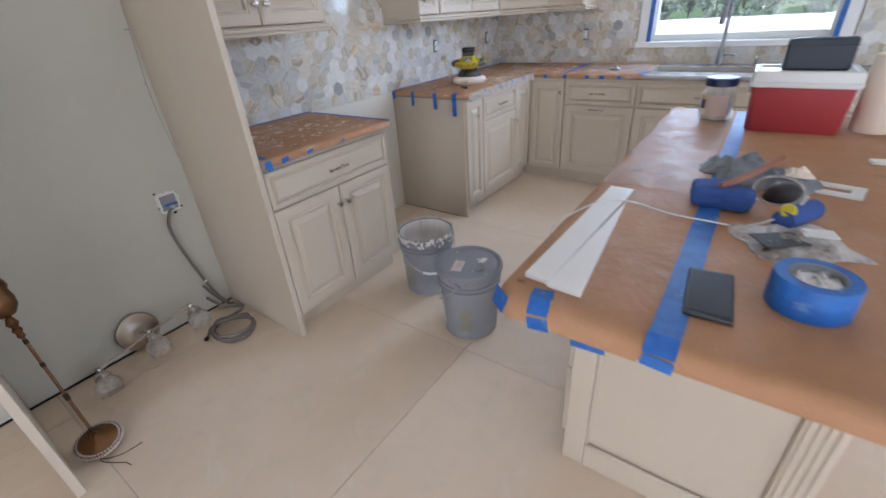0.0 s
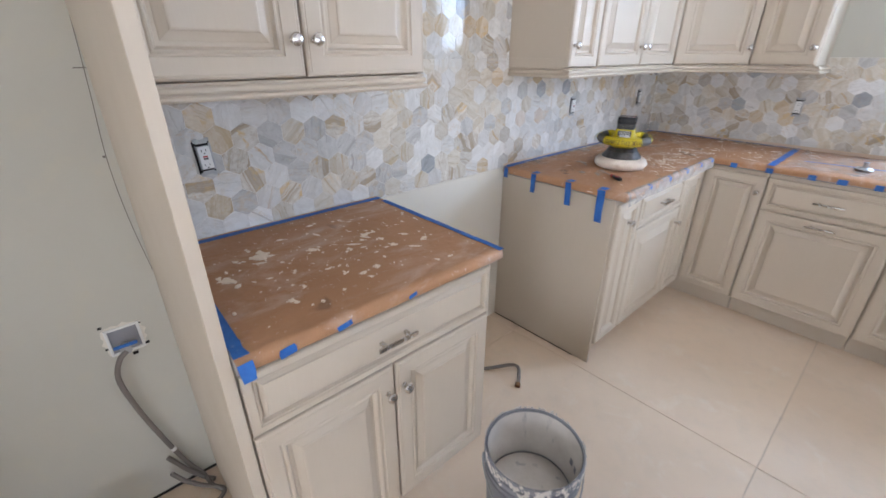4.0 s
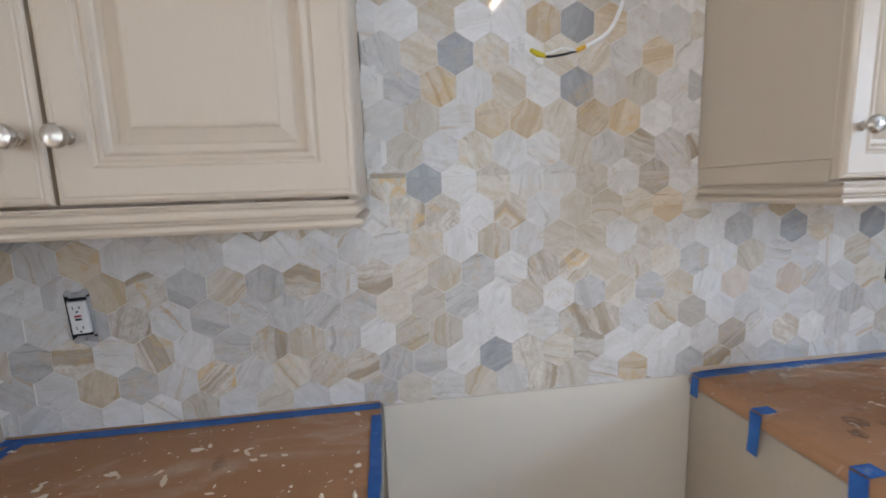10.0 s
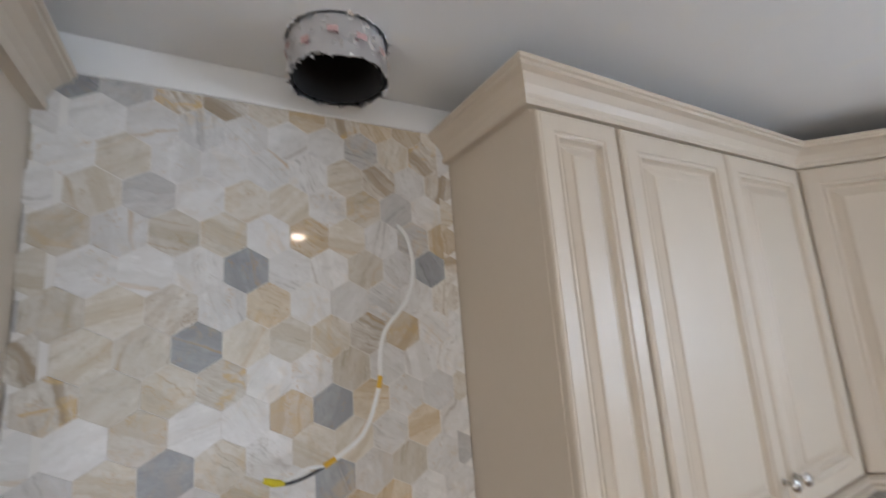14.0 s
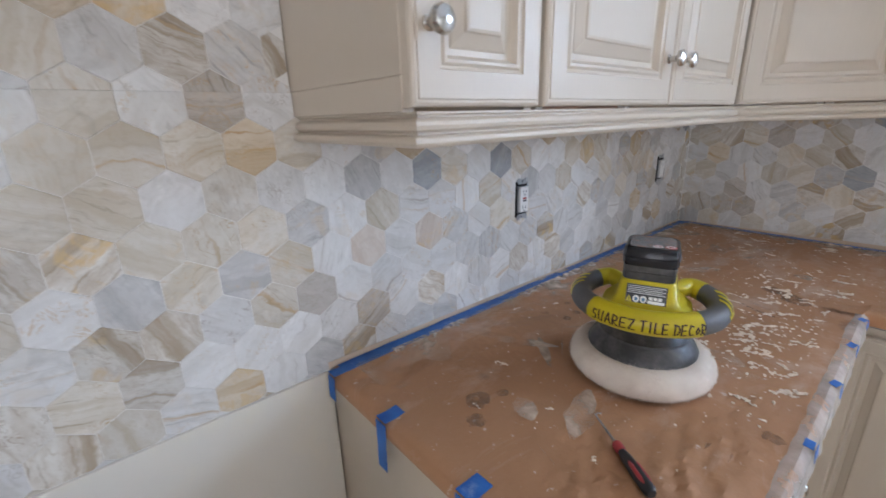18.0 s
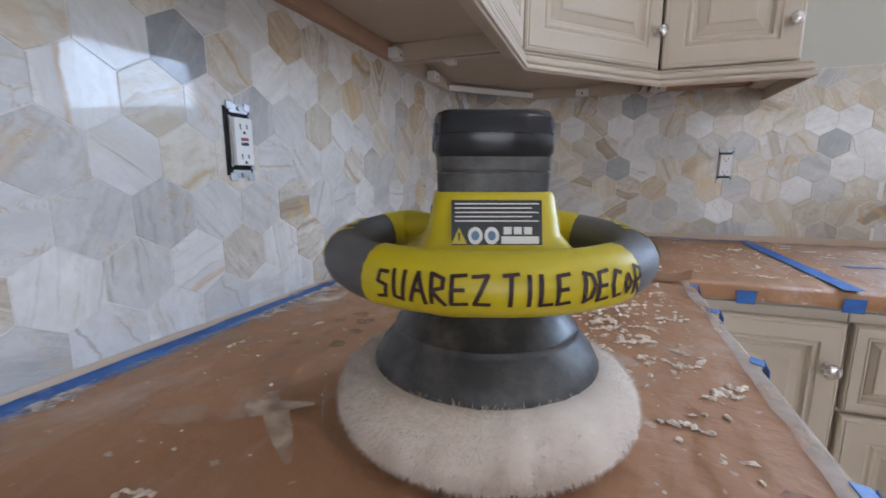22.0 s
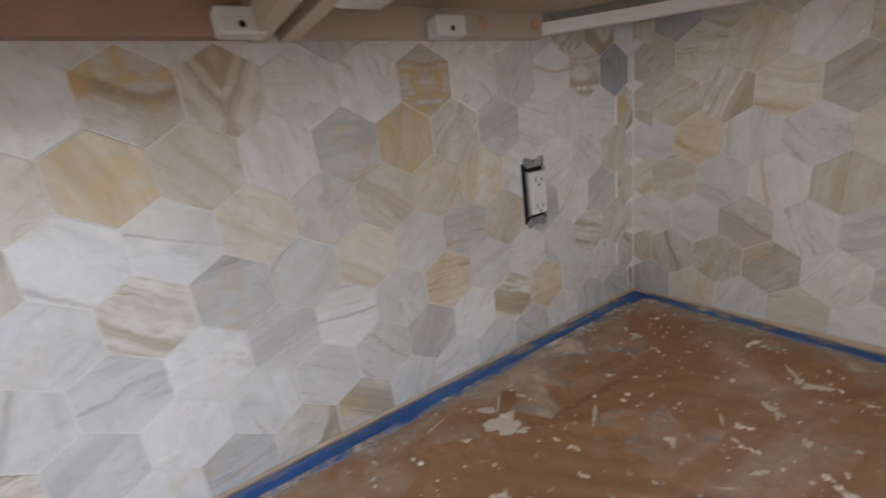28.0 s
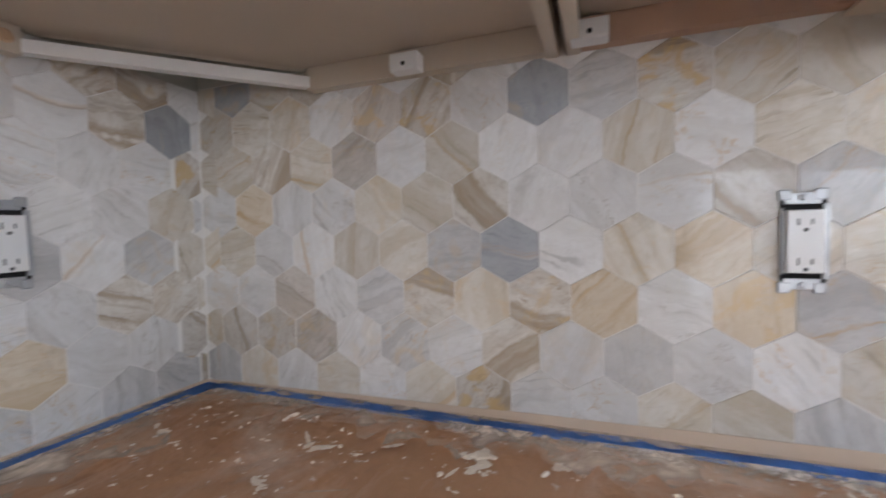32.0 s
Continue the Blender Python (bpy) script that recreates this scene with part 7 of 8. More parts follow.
pap = paper_cover("paper_cover", [(IX0 + 0.028, IX1 - 0.03, IY0 + 0.028, IY1 - 0.03)], None, paper_clean, "brown kraft paper wrapped over the island, edges folded down")
def drape(hem, up=0.0):
    """Paper rolled over the worktop's rounded edge and hanging down to hem."""
    r = 0.030
    out = [(-0.052, 0.9150)] + [(0.005 - r + r * math.sin(t), 0.9150 - r + r * math.cos(t)) for t in (0.0, 0.3, 0.6, 0.9, 1.2, 1.5708)] + [(0.006, hem + 0.009), (0.002, hem), (0.0, hem), (0.003, hem + 0.011)]
    out = [(o + up, z + up) for o, z in out]
    return out + [(0.0035 - r + r * math.sin(t), 0.9136 - r + r * math.cos(t)) for t in (1.5708, 1.0, 0.5, 0.0)] + [(-0.052, 0.9136)]


RC = 0.055
arc = [(IX0 + RC - RC * math.cos(t), IY0 + RC - RC * math.sin(t)) for t in (0.0, 0.35, 0.7, 1.05, 1.35, 1.5708)]
HEM = [(0.60, 0.880), (0.70, 0.868), (0.78, 0.820), (0.93, 0.745), (1.05, 0.675), (1.22, 0.650), (1.50, 0.700), (1.76, 0.738), (2.26, 0.830), (2.43, 0.845)]


def hem_at(y):
    for (ya, za), (yb, zb) in zip(HEM, HEM[1:]):
        if y <= yb:
            t = max(0.0, (y - ya) / (yb - ya))
            return za + (zb - za) * t * t * (3 - 2 * t)
    return HEM[-1][1]


# the paper of the long side hangs down in a loose flap, lowest near the middle
flap = bmesh.new()
prev = None
for i in range(101):
    y = IY1 - (IY1 - IY0 - RC) * i / 100
    hem = hem_at(y) + 0.004 * noise.noise(Vector((y * 13, 0, 5)))
    wave = 0.004 * noise.noise(Vector((y * 6, 3, 0)))
    line = [(-0.052, 0.9150)] + [(-0.025 + 0.030 * math.sin(t), 0.885 + 0.030 * math.cos(t)) for t in (0.0, 0.3, 0.6, 0.9, 1.2, 1.5708)]
    line += [(0.005 + (wave - 0.006) * k / 6, 0.885 + (hem - 0.885) * k / 6) for k in range(1, 7)]
    cur = [flap.verts.new((IX0 - o, y, z)) for o, z in line]
    if prev:
        for k in range(len(cur) - 1):
            flap.faces.new((prev[k], cur[k], cur[k + 1], prev[k + 1]))
    prev = cur
part("side_flap", flap, paper_clean, pap, "loose paper flap hanging over the drawers", True)
part("wrapped_edge", sweep(drape(0.860), arc[:5]), paper_clean, pap, "paper folded round the corner", True)
part("wrapped_edge", sweep(drape(0.838), [(IX1, IY1), (IX0, IY1)]), paper_clean, pap, "paper folded over the rounded edge", True)
part("wrapped_edge", sweep(drape(0.866, 0.0012), arc[2:] + [(-0.06, IY0)]), paper_clean, pap, "paper torn short at the corner", True)
part("wrapped_edge", sweep(drape(0.872), [(-0.06, IY0), (IX1, IY0)]), paper_clean, pap, "paper folded over the rounded edge", True)

BX0, BX1, BY0, BY1 = -0.268, 0.345, 0.985, 2.350
base = thing("island_cabinet", (0.0, 1.6, 0), "cream island cabinet with drawers and a plain framed end", "cabinet")
part("body", box(BX0, BX1, BY0, BY1, 0.10, 0.872, 0.002), cab_side, base)
part("toe_kick", box(BX0 + 0.05, BX1 - 0.02, BY0 + 0.01, BY1 - 0.01, 0.0, 0.099), cab_side, base)
part("end_stile", box(BX0, BX0 + 0.070, BY0 - 0.016, BY0 - 0.0005, 0.0, 0.872, 0.003), cab_side, base, "flat corner stile")
part("bead", box(BX0 + 0.071, BX0 + 0.082, BY0 - 0.010, BY0 - 0.0005, 0.086, 0.872, 0.003), cab_side, base)
part("base_board", box(BX0 + 0.071, BX1 - 0.084, BY0 - 0.016, BY0 - 0.0005, 0.0, 0.106, 0.004), cab_side, base)
bm = box(BX1 - 0.083, BX1, BY0 - 0.016, BY0 - 0.0005, 0.0, 0.872, 0.003)
for q in (0.014, 0.032, 0.050, 0.068):
    tube([(BX1 - 0.083 + q, BY0 - 0.016, 0.10), (BX1 - 0.083 + q, BY0 - 0.016, 0.83)], 0.0055, 8, bm)
part("pilaster", bm, cab_side, base, "fluted corner strip")
ys_ = [BY0, BY0 + 0.455, BY0 + 0.910, BY1]
for ya, yb in zip(ys_, ys_[1:]):
    for z0, z1, nm in ((0.690, 0.864, "drawer_front"), (0.402, 0.688, "drawer_front"), (0.112, 0.400, "drawer_front")):
        g = 0.0025
        f = part(nm, panel_front((BX0, yb - g, z0 + g), (0, -1, 0), (-1, 0, 0), yb - ya - 2 * g, z1 - z0 - 2 * g, 0.45), cab_v, base)
        bar_pull((BX0 - 0.019, (ya + yb) / 2, (z0 + z1) / 2), (0, 1, 0), (-1, 0, 0), f, 0.115)

IZ = COUNTER + 0.0035
tape_strip((-0.030, IY0 + 0.012, IZ + 0.001), (-0.030, IY1 - 0.05, IZ + 0.001), 0.048, label="long blue tape along the island's paper joint", wob=0.001)
tape_strip((-0.030, IY0 - 0.0062, COUNTER - 0.020), (-0.032, IY0 - 0.0068, COUNTER - 0.042), 0.048, (0, -1, 0), 0.0, "blue tape folded over the island's edge")
tape_strip((-0.030, IY0 + 0.022, IZ + 0.0008), (-0.030, IY0 - 0.0045, COUNTER - 0.0190), 0.048, (0, -1, 1), 0.0085, "blue tape rounding the island's edge")
for xa, w in ((-0.238, 0.040),):
    tape_strip((xa - 0.006, IY0 + 0.048, IZ + 0.0014), (xa, IY0 + 0.020, IZ + 0.0012), w, (0, 0, 1), 0.0, "blue tape at the island's paper corner")
    tape_strip((xa, IY0 + 0.022, IZ + 0.0008), (xa + 0.004, IY0 - 0.0045, COUNTER - 0.0190), w, (0, -1, 1), 0.0085, "blue tape rounding the island's paper corner")
    tape_strip((xa + 0.004, IY0 - 0.0062, COUNTER - 0.022), (xa + 0.008, IY0 - 0.0068, COUNTER - 0.048), w, (0, -1, 0), 0.0, "blue tape at the island's paper corner")
tape_strip((IX0 + 0.020, IY0 + 0.018, COUNTER - 0.004), (IX0 + 0.012, IY0 + 0.007, COUNTER - 0.036), 0.050, (-0.6, -0.75, 0.3), 0.0035, "blue tape scrap on the island's rounded corner")
tape_strip((-0.170, IY0 - 0.002, COUNTER - 0.053), (-0.110, IY0 - 0.001, COUNTER - 0.050), 0.014, (0, -1, 0), 0.0, "blue tape peeking from under the torn paper")
for ya in (1.36, 1.72, 2.18, 2.36):
    tape_strip((IX0 - 0.0030, ya, hem_at(ya) + 0.014), (IX0 - 0.0030, ya, hem_at(ya) - 0.024), 0.030, (-1, 0, 0), 0.0, "blue tape tab on the island's side")

fs = bmesh.new()
vs = [[fs.verts.new((IX0 + 0.012 + 0.255 * i / 16, 1.25 + 1.14 * j / 40, IZ + 0.004 + 0.004 * noise.noise(Vector((i * 0.3, j * 0.3, 9))))) for j in range(41)] for i in range(17)]
for i in range(16):
    for j in range(40):
        fs.faces.new((vs[i][j], vs[i + 1][j], vs[i + 1][j + 1], vs[i][j + 1]))
solid("plastic_sheet", fs, film_plastic, "creased clear plastic sheet along the island's edge", "plastic sheet", smooth=True)


def rotated_box(cx, cy, w, d, z0, z1, turn, bevel, seg=2):
    bm = box(-w / 2, w / 2, -d / 2, d / 2, z0, z1, bevel, seg=seg)
    bm.transform(Matrix.Translation((cx, cy, 0)) @ Matrix.Rotation(radians(turn), 4, "Z"))
    return bm


# white board lying on the island
brd = thing("trim_piece", (-0.23, 0.94, IZ), "two flat white trim boards lying side by side on the island", "board")
part("plank", slab([(-0.296, 0.662), (-0.246, 0.657), (-0.218, 1.203), (-0.282, 1.205)], IZ, IZ + 0.010), hardwood, brd)
part("plank", slab([(-0.2455, 0.650), (-0.178, 0.646), (-0.2165, 1.100), (-0.2175, 1.10)], IZ, IZ + 0.0085), hardwood, brd, "tapered white offcut beside the plank")

ph = thing("phone", (0.012, 0.765, IZ), "black smartphone lying face up on the paper", "phone")
part("case", rotated_box(0.014, 0.765, 0.074, 0.158, IZ, IZ + 0.009, 4, 0.003), black_plastic, ph)
scr = Mat("dark_screen", (0.010, 0.011, 0.013), 0.12)
scr.set("Roughness", scr.span(scr.noise(40, 4), 0.4, 0.7, 0.08, 0.2))
part("screen", rotated_box(0.014, 0.765, 0.066, 0.142, IZ + 0.0091, IZ + 0.0098, 4, 0.0002, 1), scr.m, ph, "dark glass screen")

rl = thing("tape_roll", (0.150, 0.815, IZ), "roll of blue painter's tape lying on the island", "tape roll")
part("tape_winding", lathe([(0.040, 0), (0.0585, 0), (0.0600, 0.002), (0.0600, 0.0290), (0.0592, 0.0298), (0.0600, 0.0306), (0.0600, 0.0580), (0.0588, 0.060), (0.040, 0.060)], Matrix.Translation((0.152, 0.812, IZ)), 56), tape, rl, "", True)
part("core", lathe([(0.0375, 0.001), (0.0398, 0.0005), (0.0398, 0.0605), (0.0375, 0.060), (0.0375, 0.001)], Matrix.Translation((0.152, 0.812, IZ)), 48), grey_fabric, rl, "printed cardboard core", True)
wad = bmesh.new()
prev = None
for i in range(9):
    r_ = 0.0372 * i / 8
    cur = [wad.verts.new((0.152 + r_ * math.cos(a_), 0.812 + r_ * math.sin(a_), IZ + 0.049 + 0.012 * noise.noise(Vector((r_ * 75 * math.cos(a_), r_ * 75 * math.sin(a_), 3))))) for a_ in (2 * math.pi * q / 28 for q in range(28))]
    if prev:
        for q in range(28):
            wad.faces.new((prev[q], cur[q], cur[(q + 1) % 28], prev[(q + 1) % 28]))
    prev = cur
bmesh.ops.remove_doubles(wad, verts=wad.verts, dist=0.0001)
part("wrapper", wad, foil, rl, "crumpled silver wrapper in the core")

wp = thing("outlet_cover", (0.225, 1.43, IZ), "white plastic outlet cover plate lying on the paper", "cover plate")
bm = bmesh.new()
for b in ((-0.060, 0.060, -0.045, -0.020), (-0.060, 0.060, 0.020, 0.045), (-0.060, -0.032, -0.020, 0.020), (0.032, 0.060, -0.020, 0.020)):
    box(b[0], b[1], b[2], b[3], IZ, IZ + 0.006, bm=bm)
bm.transform(Matrix.Translation((0.228, 1.435, 0)) @ Matrix.Rotation(radians(-12), 4, "Z"))
part("plate", bm, white_plastic, wp)

# cooler with a dark board on it
ck = thing("cooler", (0.13, 2.15, IZ), "red and white plastic cooler box on the island", "cooler")
CX, CY = 0.130, 2.150
bm = tower([(0.0, 0.138, 0.096, 0.0, 0.020), (0.006, 0.143, 0.100, 0.0, 0.022), (0.150, 0.151, 0.106, 0.0, 0.022), (0.165, 0.152, 0.107, 0.0, 0.022)])
bm.transform(Matrix.Translation((CX, CY, IZ)))
part("body", bm, red_plastic, ck, "red body", True)
bm = tower([(0.160, 0.157, 0.112, 0.0, 0.020), (0.163, 0.162, 0.117, 0.0, 0.022), (0.178, 0.163, 0.118, 0.0, 0.022), (0.181, 0.160, 0.115, 0.0, 0.021), (0.206, 0.158, 0.113, 0.0, 0.020), (0.214, 0.156, 0.111, 0.0, 0.019), (0.217, 0.150, 0.105, 0.0, 0.016), (0.215, 0.142, 0.097, 0.0, 0.012), (0.208, 0.139, 0.094, 0.0, 0.010)])
bm.transform(Matrix.Translation((CX, CY, IZ)))
part("lid", bm, white_plastic, ck, "cream white lid with a raised rim", True)
for sx in (-1, 1):
    part("handle_lug", rotated_box(CX + sx * 0.160, CY, 0.012, 0.060, IZ + 0.120, IZ + 0.158, 0, 0.004), white_plastic, ck, "white handle lug")
db = thing("dark_case", (0.145, 2.13, IZ + 0.209), "dark navy flat case standing on the cooler", "case")
bm = rotated_box(0, 0, 0.196, 0.050, 0.0, 0.108, 0, 0.008)
bm.transform(Matrix.Translation((0.150, 2.145, IZ + 0.2085)) @ Matrix.Rotation(radians(2), 4, "Z"))
part("case_body", bm, plastic("case_navy", (0.022, 0.032, 0.050), 0.5, 0.2), db)
bm = rotated_box(0, 0, 0.1985, 0.0525, 0.082, 0.0855, 0, 0.001)
bm.transform(Matrix.Translation((0.150, 2.145, IZ + 0.2085)) @ Matrix.Rotation(radians(2), 4, "Z"))
part("case_seam", bm, plastic("case_seam", (0.012, 0.016, 0.024), 0.6), db, "dark seam round the case")

jr = thing("wipes_jar", (-0.135, 2.235, IZ), "clear plastic jar of white wipes with dark blue lid", "jar")
m = Matrix.Translation((-0.132, 2.228, IZ)) @ Matrix.Diagonal((1.14, 1.14, 1.04, 1))
part("jar_body", lathe([(0, 0.001), (0.050, 0.001), (0.055, 0.008), (0.056, 0.105), (0.052, 0.120), (0.046, 0.128), (0.046, 0.138)], m, 36), frost, jr, "milky clear plastic", True)
part("contents", lathe([(0, 0.004), (0.045, 0.004), (0.047, 0.09), (0.040, 0.098), (0, 0.10)], m, 28), plaster, jr, "white wipes", True)
navy = plastic("navy_plastic", (0.012, 0.03, 0.11), 0.4)
part("lid", lathe([(0.049, 0.130), (0.053, 0.132), (0.053, 0.158), (0.049, 0.162), (0.030, 0.163), (0, 0.161)], m, 40), navy, jr, "dark blue screw lid", True)
bm = bmesh.new()
pv = None
for i in range(9):
    a = radians(215 + i * 12)
    cur = [bm.verts.new(m @ Vector((0.0565 * math.cos(a), 0.0565 * math.sin(a), z))) for z in (0.02, 0.10)]
    if pv:
        bm.faces.new((pv[0], cur[0], cur[1], pv[1]))
    pv = cur
band = part("label_band", bm, paint("jar_label", (0.60, 0.47, 0.40), 0.6, 0.15), jr, "beige paper label")
for a0_, a1_, z0_, z1_, mt, lb in ((212, 232, 0.045, 0.080, navy, "dark blue print patch"), (218, 228, 0.082, 0.096, lime_plastic, "yellow print patch")):
    pm = bmesh.new()
    q4 = [pm.verts.new(m @ Vector((0.0572 * math.cos(radians(a_)), 0.0572 * math.sin(radians(a_)), z_))) for a_, z_ in ((a0_, z0_), (a1_, z0_), (a1_, z1_), (a0_, z1_))]
    pm.faces.new(q4)
    part("print_patch", pm, mt, band, lb)

wr = thing("paper_towel_roll", (0.365, 2.18, IZ), "white paper towel roll standing on the island", "paper towel")
part("sheet_roll", lathe([(0.020, 0), (0.062, 0), (0.064, 0.004), (0.064, 0.256), (0.062, 0.260), (0.020, 0.260)], Matrix.Translation((0.372, 2.170, IZ)), 40), plaster, wr, "", True)
part("core", lathe([(0.0195, 0.262), (0.0195, -0.0005), (0.018, -0.0005), (0.018, 0.262)], Matrix.Translation((0.372, 2.170, IZ)), 20), raw_wood, wr, "brown cardboard core", True)
ch = thing("wood_scrap", (0.40, 1.72, IZ), "small white wooden offcut on the island", "scrap")
part("scrap", rotated_box(0.360, 1.735, 0.070, 0.030, IZ, IZ + 0.012, 10, 0.002), hardwood, ch)


# knee pads, gloves and bag in a heap
def crumpled(cx, cy, w, d, h, seed, turn=0.0, lift=0.0, n=22):
    bm = bmesh.new()
    top, bot = [], []
    for i in range(n + 1):
        ra, rb = [], []
        for j in range(n + 1):
            u, v = 2 * i / n - 1, 2 * j / n - 1
            rim = 1 + 0.25 * noise.noise(Vector((u * 1.7, v * 1.7, seed + 5)))
            x, y = u * w / 2 * rim, v * d / 2 * rim
            e = max(0.0, 1 - max(abs(u), abs(v)) ** 3)
            z = 0.003 + h * e * (0.45 + 0.75 * abs(noise.noise(Vector((u * 2.4, v * 2.4, seed)))) + 0.25 * noise.noise(Vector((u * 6, v * 6, seed))))
            ra.append(bm.verts.new((x, y, max(z, 0.002) + lift)))
            rb.append(bm.verts.new((x, y, lift + max(0.0, max(z, 0.002) - 0.006))))
        top.append(ra)
        bot.append(rb)
    for i in range(n):
        for j in range(n):
            bm.faces.new((top[i][j], top[i + 1][j], top[i + 1][j + 1], top[i][j + 1]))
            bm.faces.new((bot[i][j + 1], bot[i + 1][j + 1], bot[i + 1][j], bot[i][j]))
    for i in range(n):
        bm.faces.new((top[i][0], bot[i][0], bot[i + 1][0], top[i + 1][0]))
        bm.faces.new((top[i + 1][n], bot[i + 1][n], bot[i][n], top[i][n]))
        bm.faces.new((top[0][i + 1], bot[0][i + 1], bot[0][i], top[0][i]))
        bm.faces.new((top[n][i], bot[n][i], bot[n][i + 1], top[n][i + 1]))
    bm.transform(Matrix.Translation((cx, cy, IZ)) @ Matrix.Rotation(radians(turn), 4, "Z"))
    return bm


gl = thing("work_gloves", (0.07, 1.50, IZ), "crumpled grey work gloves lying on the island", "gloves")
part("glove", crumpled(0.015, 1.500, 0.20, 0.17, 0.060, 1.0, 30), grey_fabric, gl, "", True)
part("glove", crumpled(0.115, 1.425, 0.15, 0.14, 0.052, 6.0, -20), grey_fabric, gl, "", True)
part("cuff", crumpled(0.140, 1.415, 0.060, 0.05, 0.025, 8.0, 10, 0.036, 10), plaster, gl, "white cuff", True)
mk = thing("knee_pad", (0.03, 1.23, IZ), "blue cloth knee pad with orange strap on the island", "pad")
part("pad", rotated_box(-0.040, 1.215, 0.085, 0.085, IZ, IZ + 0.055, 8, 0.016), blue_fabric, mk, "thick blue pad")
part("pad", rotated_box(0.022, 1.205, 0.070, 0.080, IZ, IZ + 0.050, -6, 0.018), blue_fabric, mk, "thick blue pad")
orange = plastic("orange_strap", (0.30, 0.13, 0.085), 0.8)
part("strap", tube(spline([(-0.02, 1.19, IZ + 0.058), (0.03, 1.27, IZ + 0.064), (0.07, 1.36, IZ + 0.070), (0.10, 1.42, IZ + 0.078)], 6), 0.0075, 8), orange, mk, "faded orange strap", True)
gog = thing("safety_goggles", (0.105, 1.27, IZ), "clear safety goggles with grey band on the island", "goggles")
ringp = [(0.100 + 0.052 * math.cos(2 * math.pi * i / 28), 1.275 + 0.045 * math.sin(2 * math.pi * i / 28), IZ + 0.036 + 0.022 * math.sin(2 * math.pi * i / 28)) for i in range(28)]
part("frame", tube(ringp, 0.0034, 8, closed=True), frost, gog, "", True)
part("mask_cup", lathe([(0, 0.045), (0.020, 0.042), (0.036, 0.028), (0.044, 0.006), (0.044, 0.0)], Matrix.Translation((0.118, 1.315, IZ)), 24), black_plastic, gog, "black rubber cup", True)
tool = thing("grout_sponge", (0.13, 1.15, IZ), "blue padded hand tool with yellow cap", "tool")
part("grip", tube(spline([(0.112, 1.105, IZ + 0.024), (0.140, 1.155, IZ + 0.026), (0.168, 1.205, IZ + 0.026)], 6), 0.024, 14), blue_fabric, tool, "", True)
part("cap", lathe([(0.016, 0), (0.017, 0.004), (0.012, 0.012), (0, 0.014)], axis_pose((0.117, 1.118, IZ + 0.044), (-0.3, -0.8, 0.6)), 16), lime_plastic, tool, "yellow cap", True)
pbag = thing("plastic_bag", (0.14, 1.04, IZ), "clear crumpled plastic bag on the island", "bag")
bag_film = Mat("bag_film", (0.62, 0.60, 0.57), 0.3)
bag_film.set("Alpha", bag_film.span(bag_film.noise(18, 4, 0.6), 0.35, 0.65, 0.25, 0.85))
bag_film.bump(bag_film.noise(30, 4, 0.6, None, 0.6), 0.6, 0.006)
part("bag_sheet", crumpled(0.135, 1.055, 0.19, 0.15, 0.030, 13.0, 25), bag_film.m, pbag, "", True)
part("printed_card", rotated_box(0.110, 1.020, 0.090, 0.060, IZ + 0.018, IZ + 0.020, 35, 0.0005), grey_rubber, pbag, "dark printed card inside")
part("printed_card", rotated_box(0.175, 1.075, 0.060, 0.040, IZ + 0.022, IZ + 0.024, 15, 0.0005), white_plastic, pbag, "white printed card inside")
wire = thing("thin_cable", (-0.1, 1.12, IZ), "thin pale cable lying across the island", "cable")
part("plug", rotated_box(0, 0, 0.014, 0.030, -0.004, 0.004, 0, 0.0015), white_plastic, wire, "white plug end").matrix_basis = Matrix.Translation((-0.3465, 0.905, IZ - 0.075)) @ Matrix.Rotation(radians(-82), 4, "Y") @ Matrix.Rotation(radians(25), 4, "Z")
part("cord", tube(spline([(-0.3455, 0.908, IZ - 0.062), (-0.3440, 0.918, IZ - 0.022), (-0.333, 0.930, IZ - 0.001), (-0.304, 1.020, IZ + 0.006), (-0.262, 1.080, IZ + 0.014), (-0.198, 1.104, IZ + 0.013), (-0.113, 1.093, IZ + 0.004), (-0.02, 1.085, IZ + 0.004), (0.05, 1.095, IZ + 0.004), (0.12, 1.13, IZ + 0.035), (0.15, 1.19, IZ + 0.06)], 7), 0.0022, 6), white_plastic, wire, "", True)

# ---- outdoors ----
concrete = paint("concrete", (0.70, 0.69, 0.66), 0.85, 0.15, 0.3, 60)
grass = Mat("grass", (0.06, 0.10, 0.025), 0.9)
grass.set("Base Color", grass.mix(grass.noise(3, 5), (0.04, 0.075, 0.02), (0.09, 0.13, 0.04)))
g0 = bmesh.new()
for q in ((-300, -300, 400, 400),):
    g0.faces.new([g0.verts.new((x, y, -0.12)) for x, y in ((-300, -300), (400, -300), (400, 400), (-300, 400))])
solid("ground", g0, grass.m, "lawn around the house reaching the horizon", "ground", "structure")
solid("patio", box(-30, 30, NORTH + 0.15, 44.5, -0.12, -0.10), concrete, "sunlit pale concrete patio outside the window", "patio", "structure")
solid("patio_east", box(EAST + 0.15, 11, -7, NORTH + 0.14, -0.12, -0.105), concrete, "sunlit pale concrete patio outside the glass door", "patio", "structure")
# leaf colours are lifted to paint in the bright outdoor haze
leaf = Mat("hedge_leaf_hazed", (0.07, 0.12, 0.03), 0.55)
leaf.set("Base Color", leaf.mix(leaf.node("ShaderNodeNewGeometry").outputs["Random Per Island"], (0.12, 0.17, 0.10), (0.46, 0.50, 0.42)))
random.seed(21)
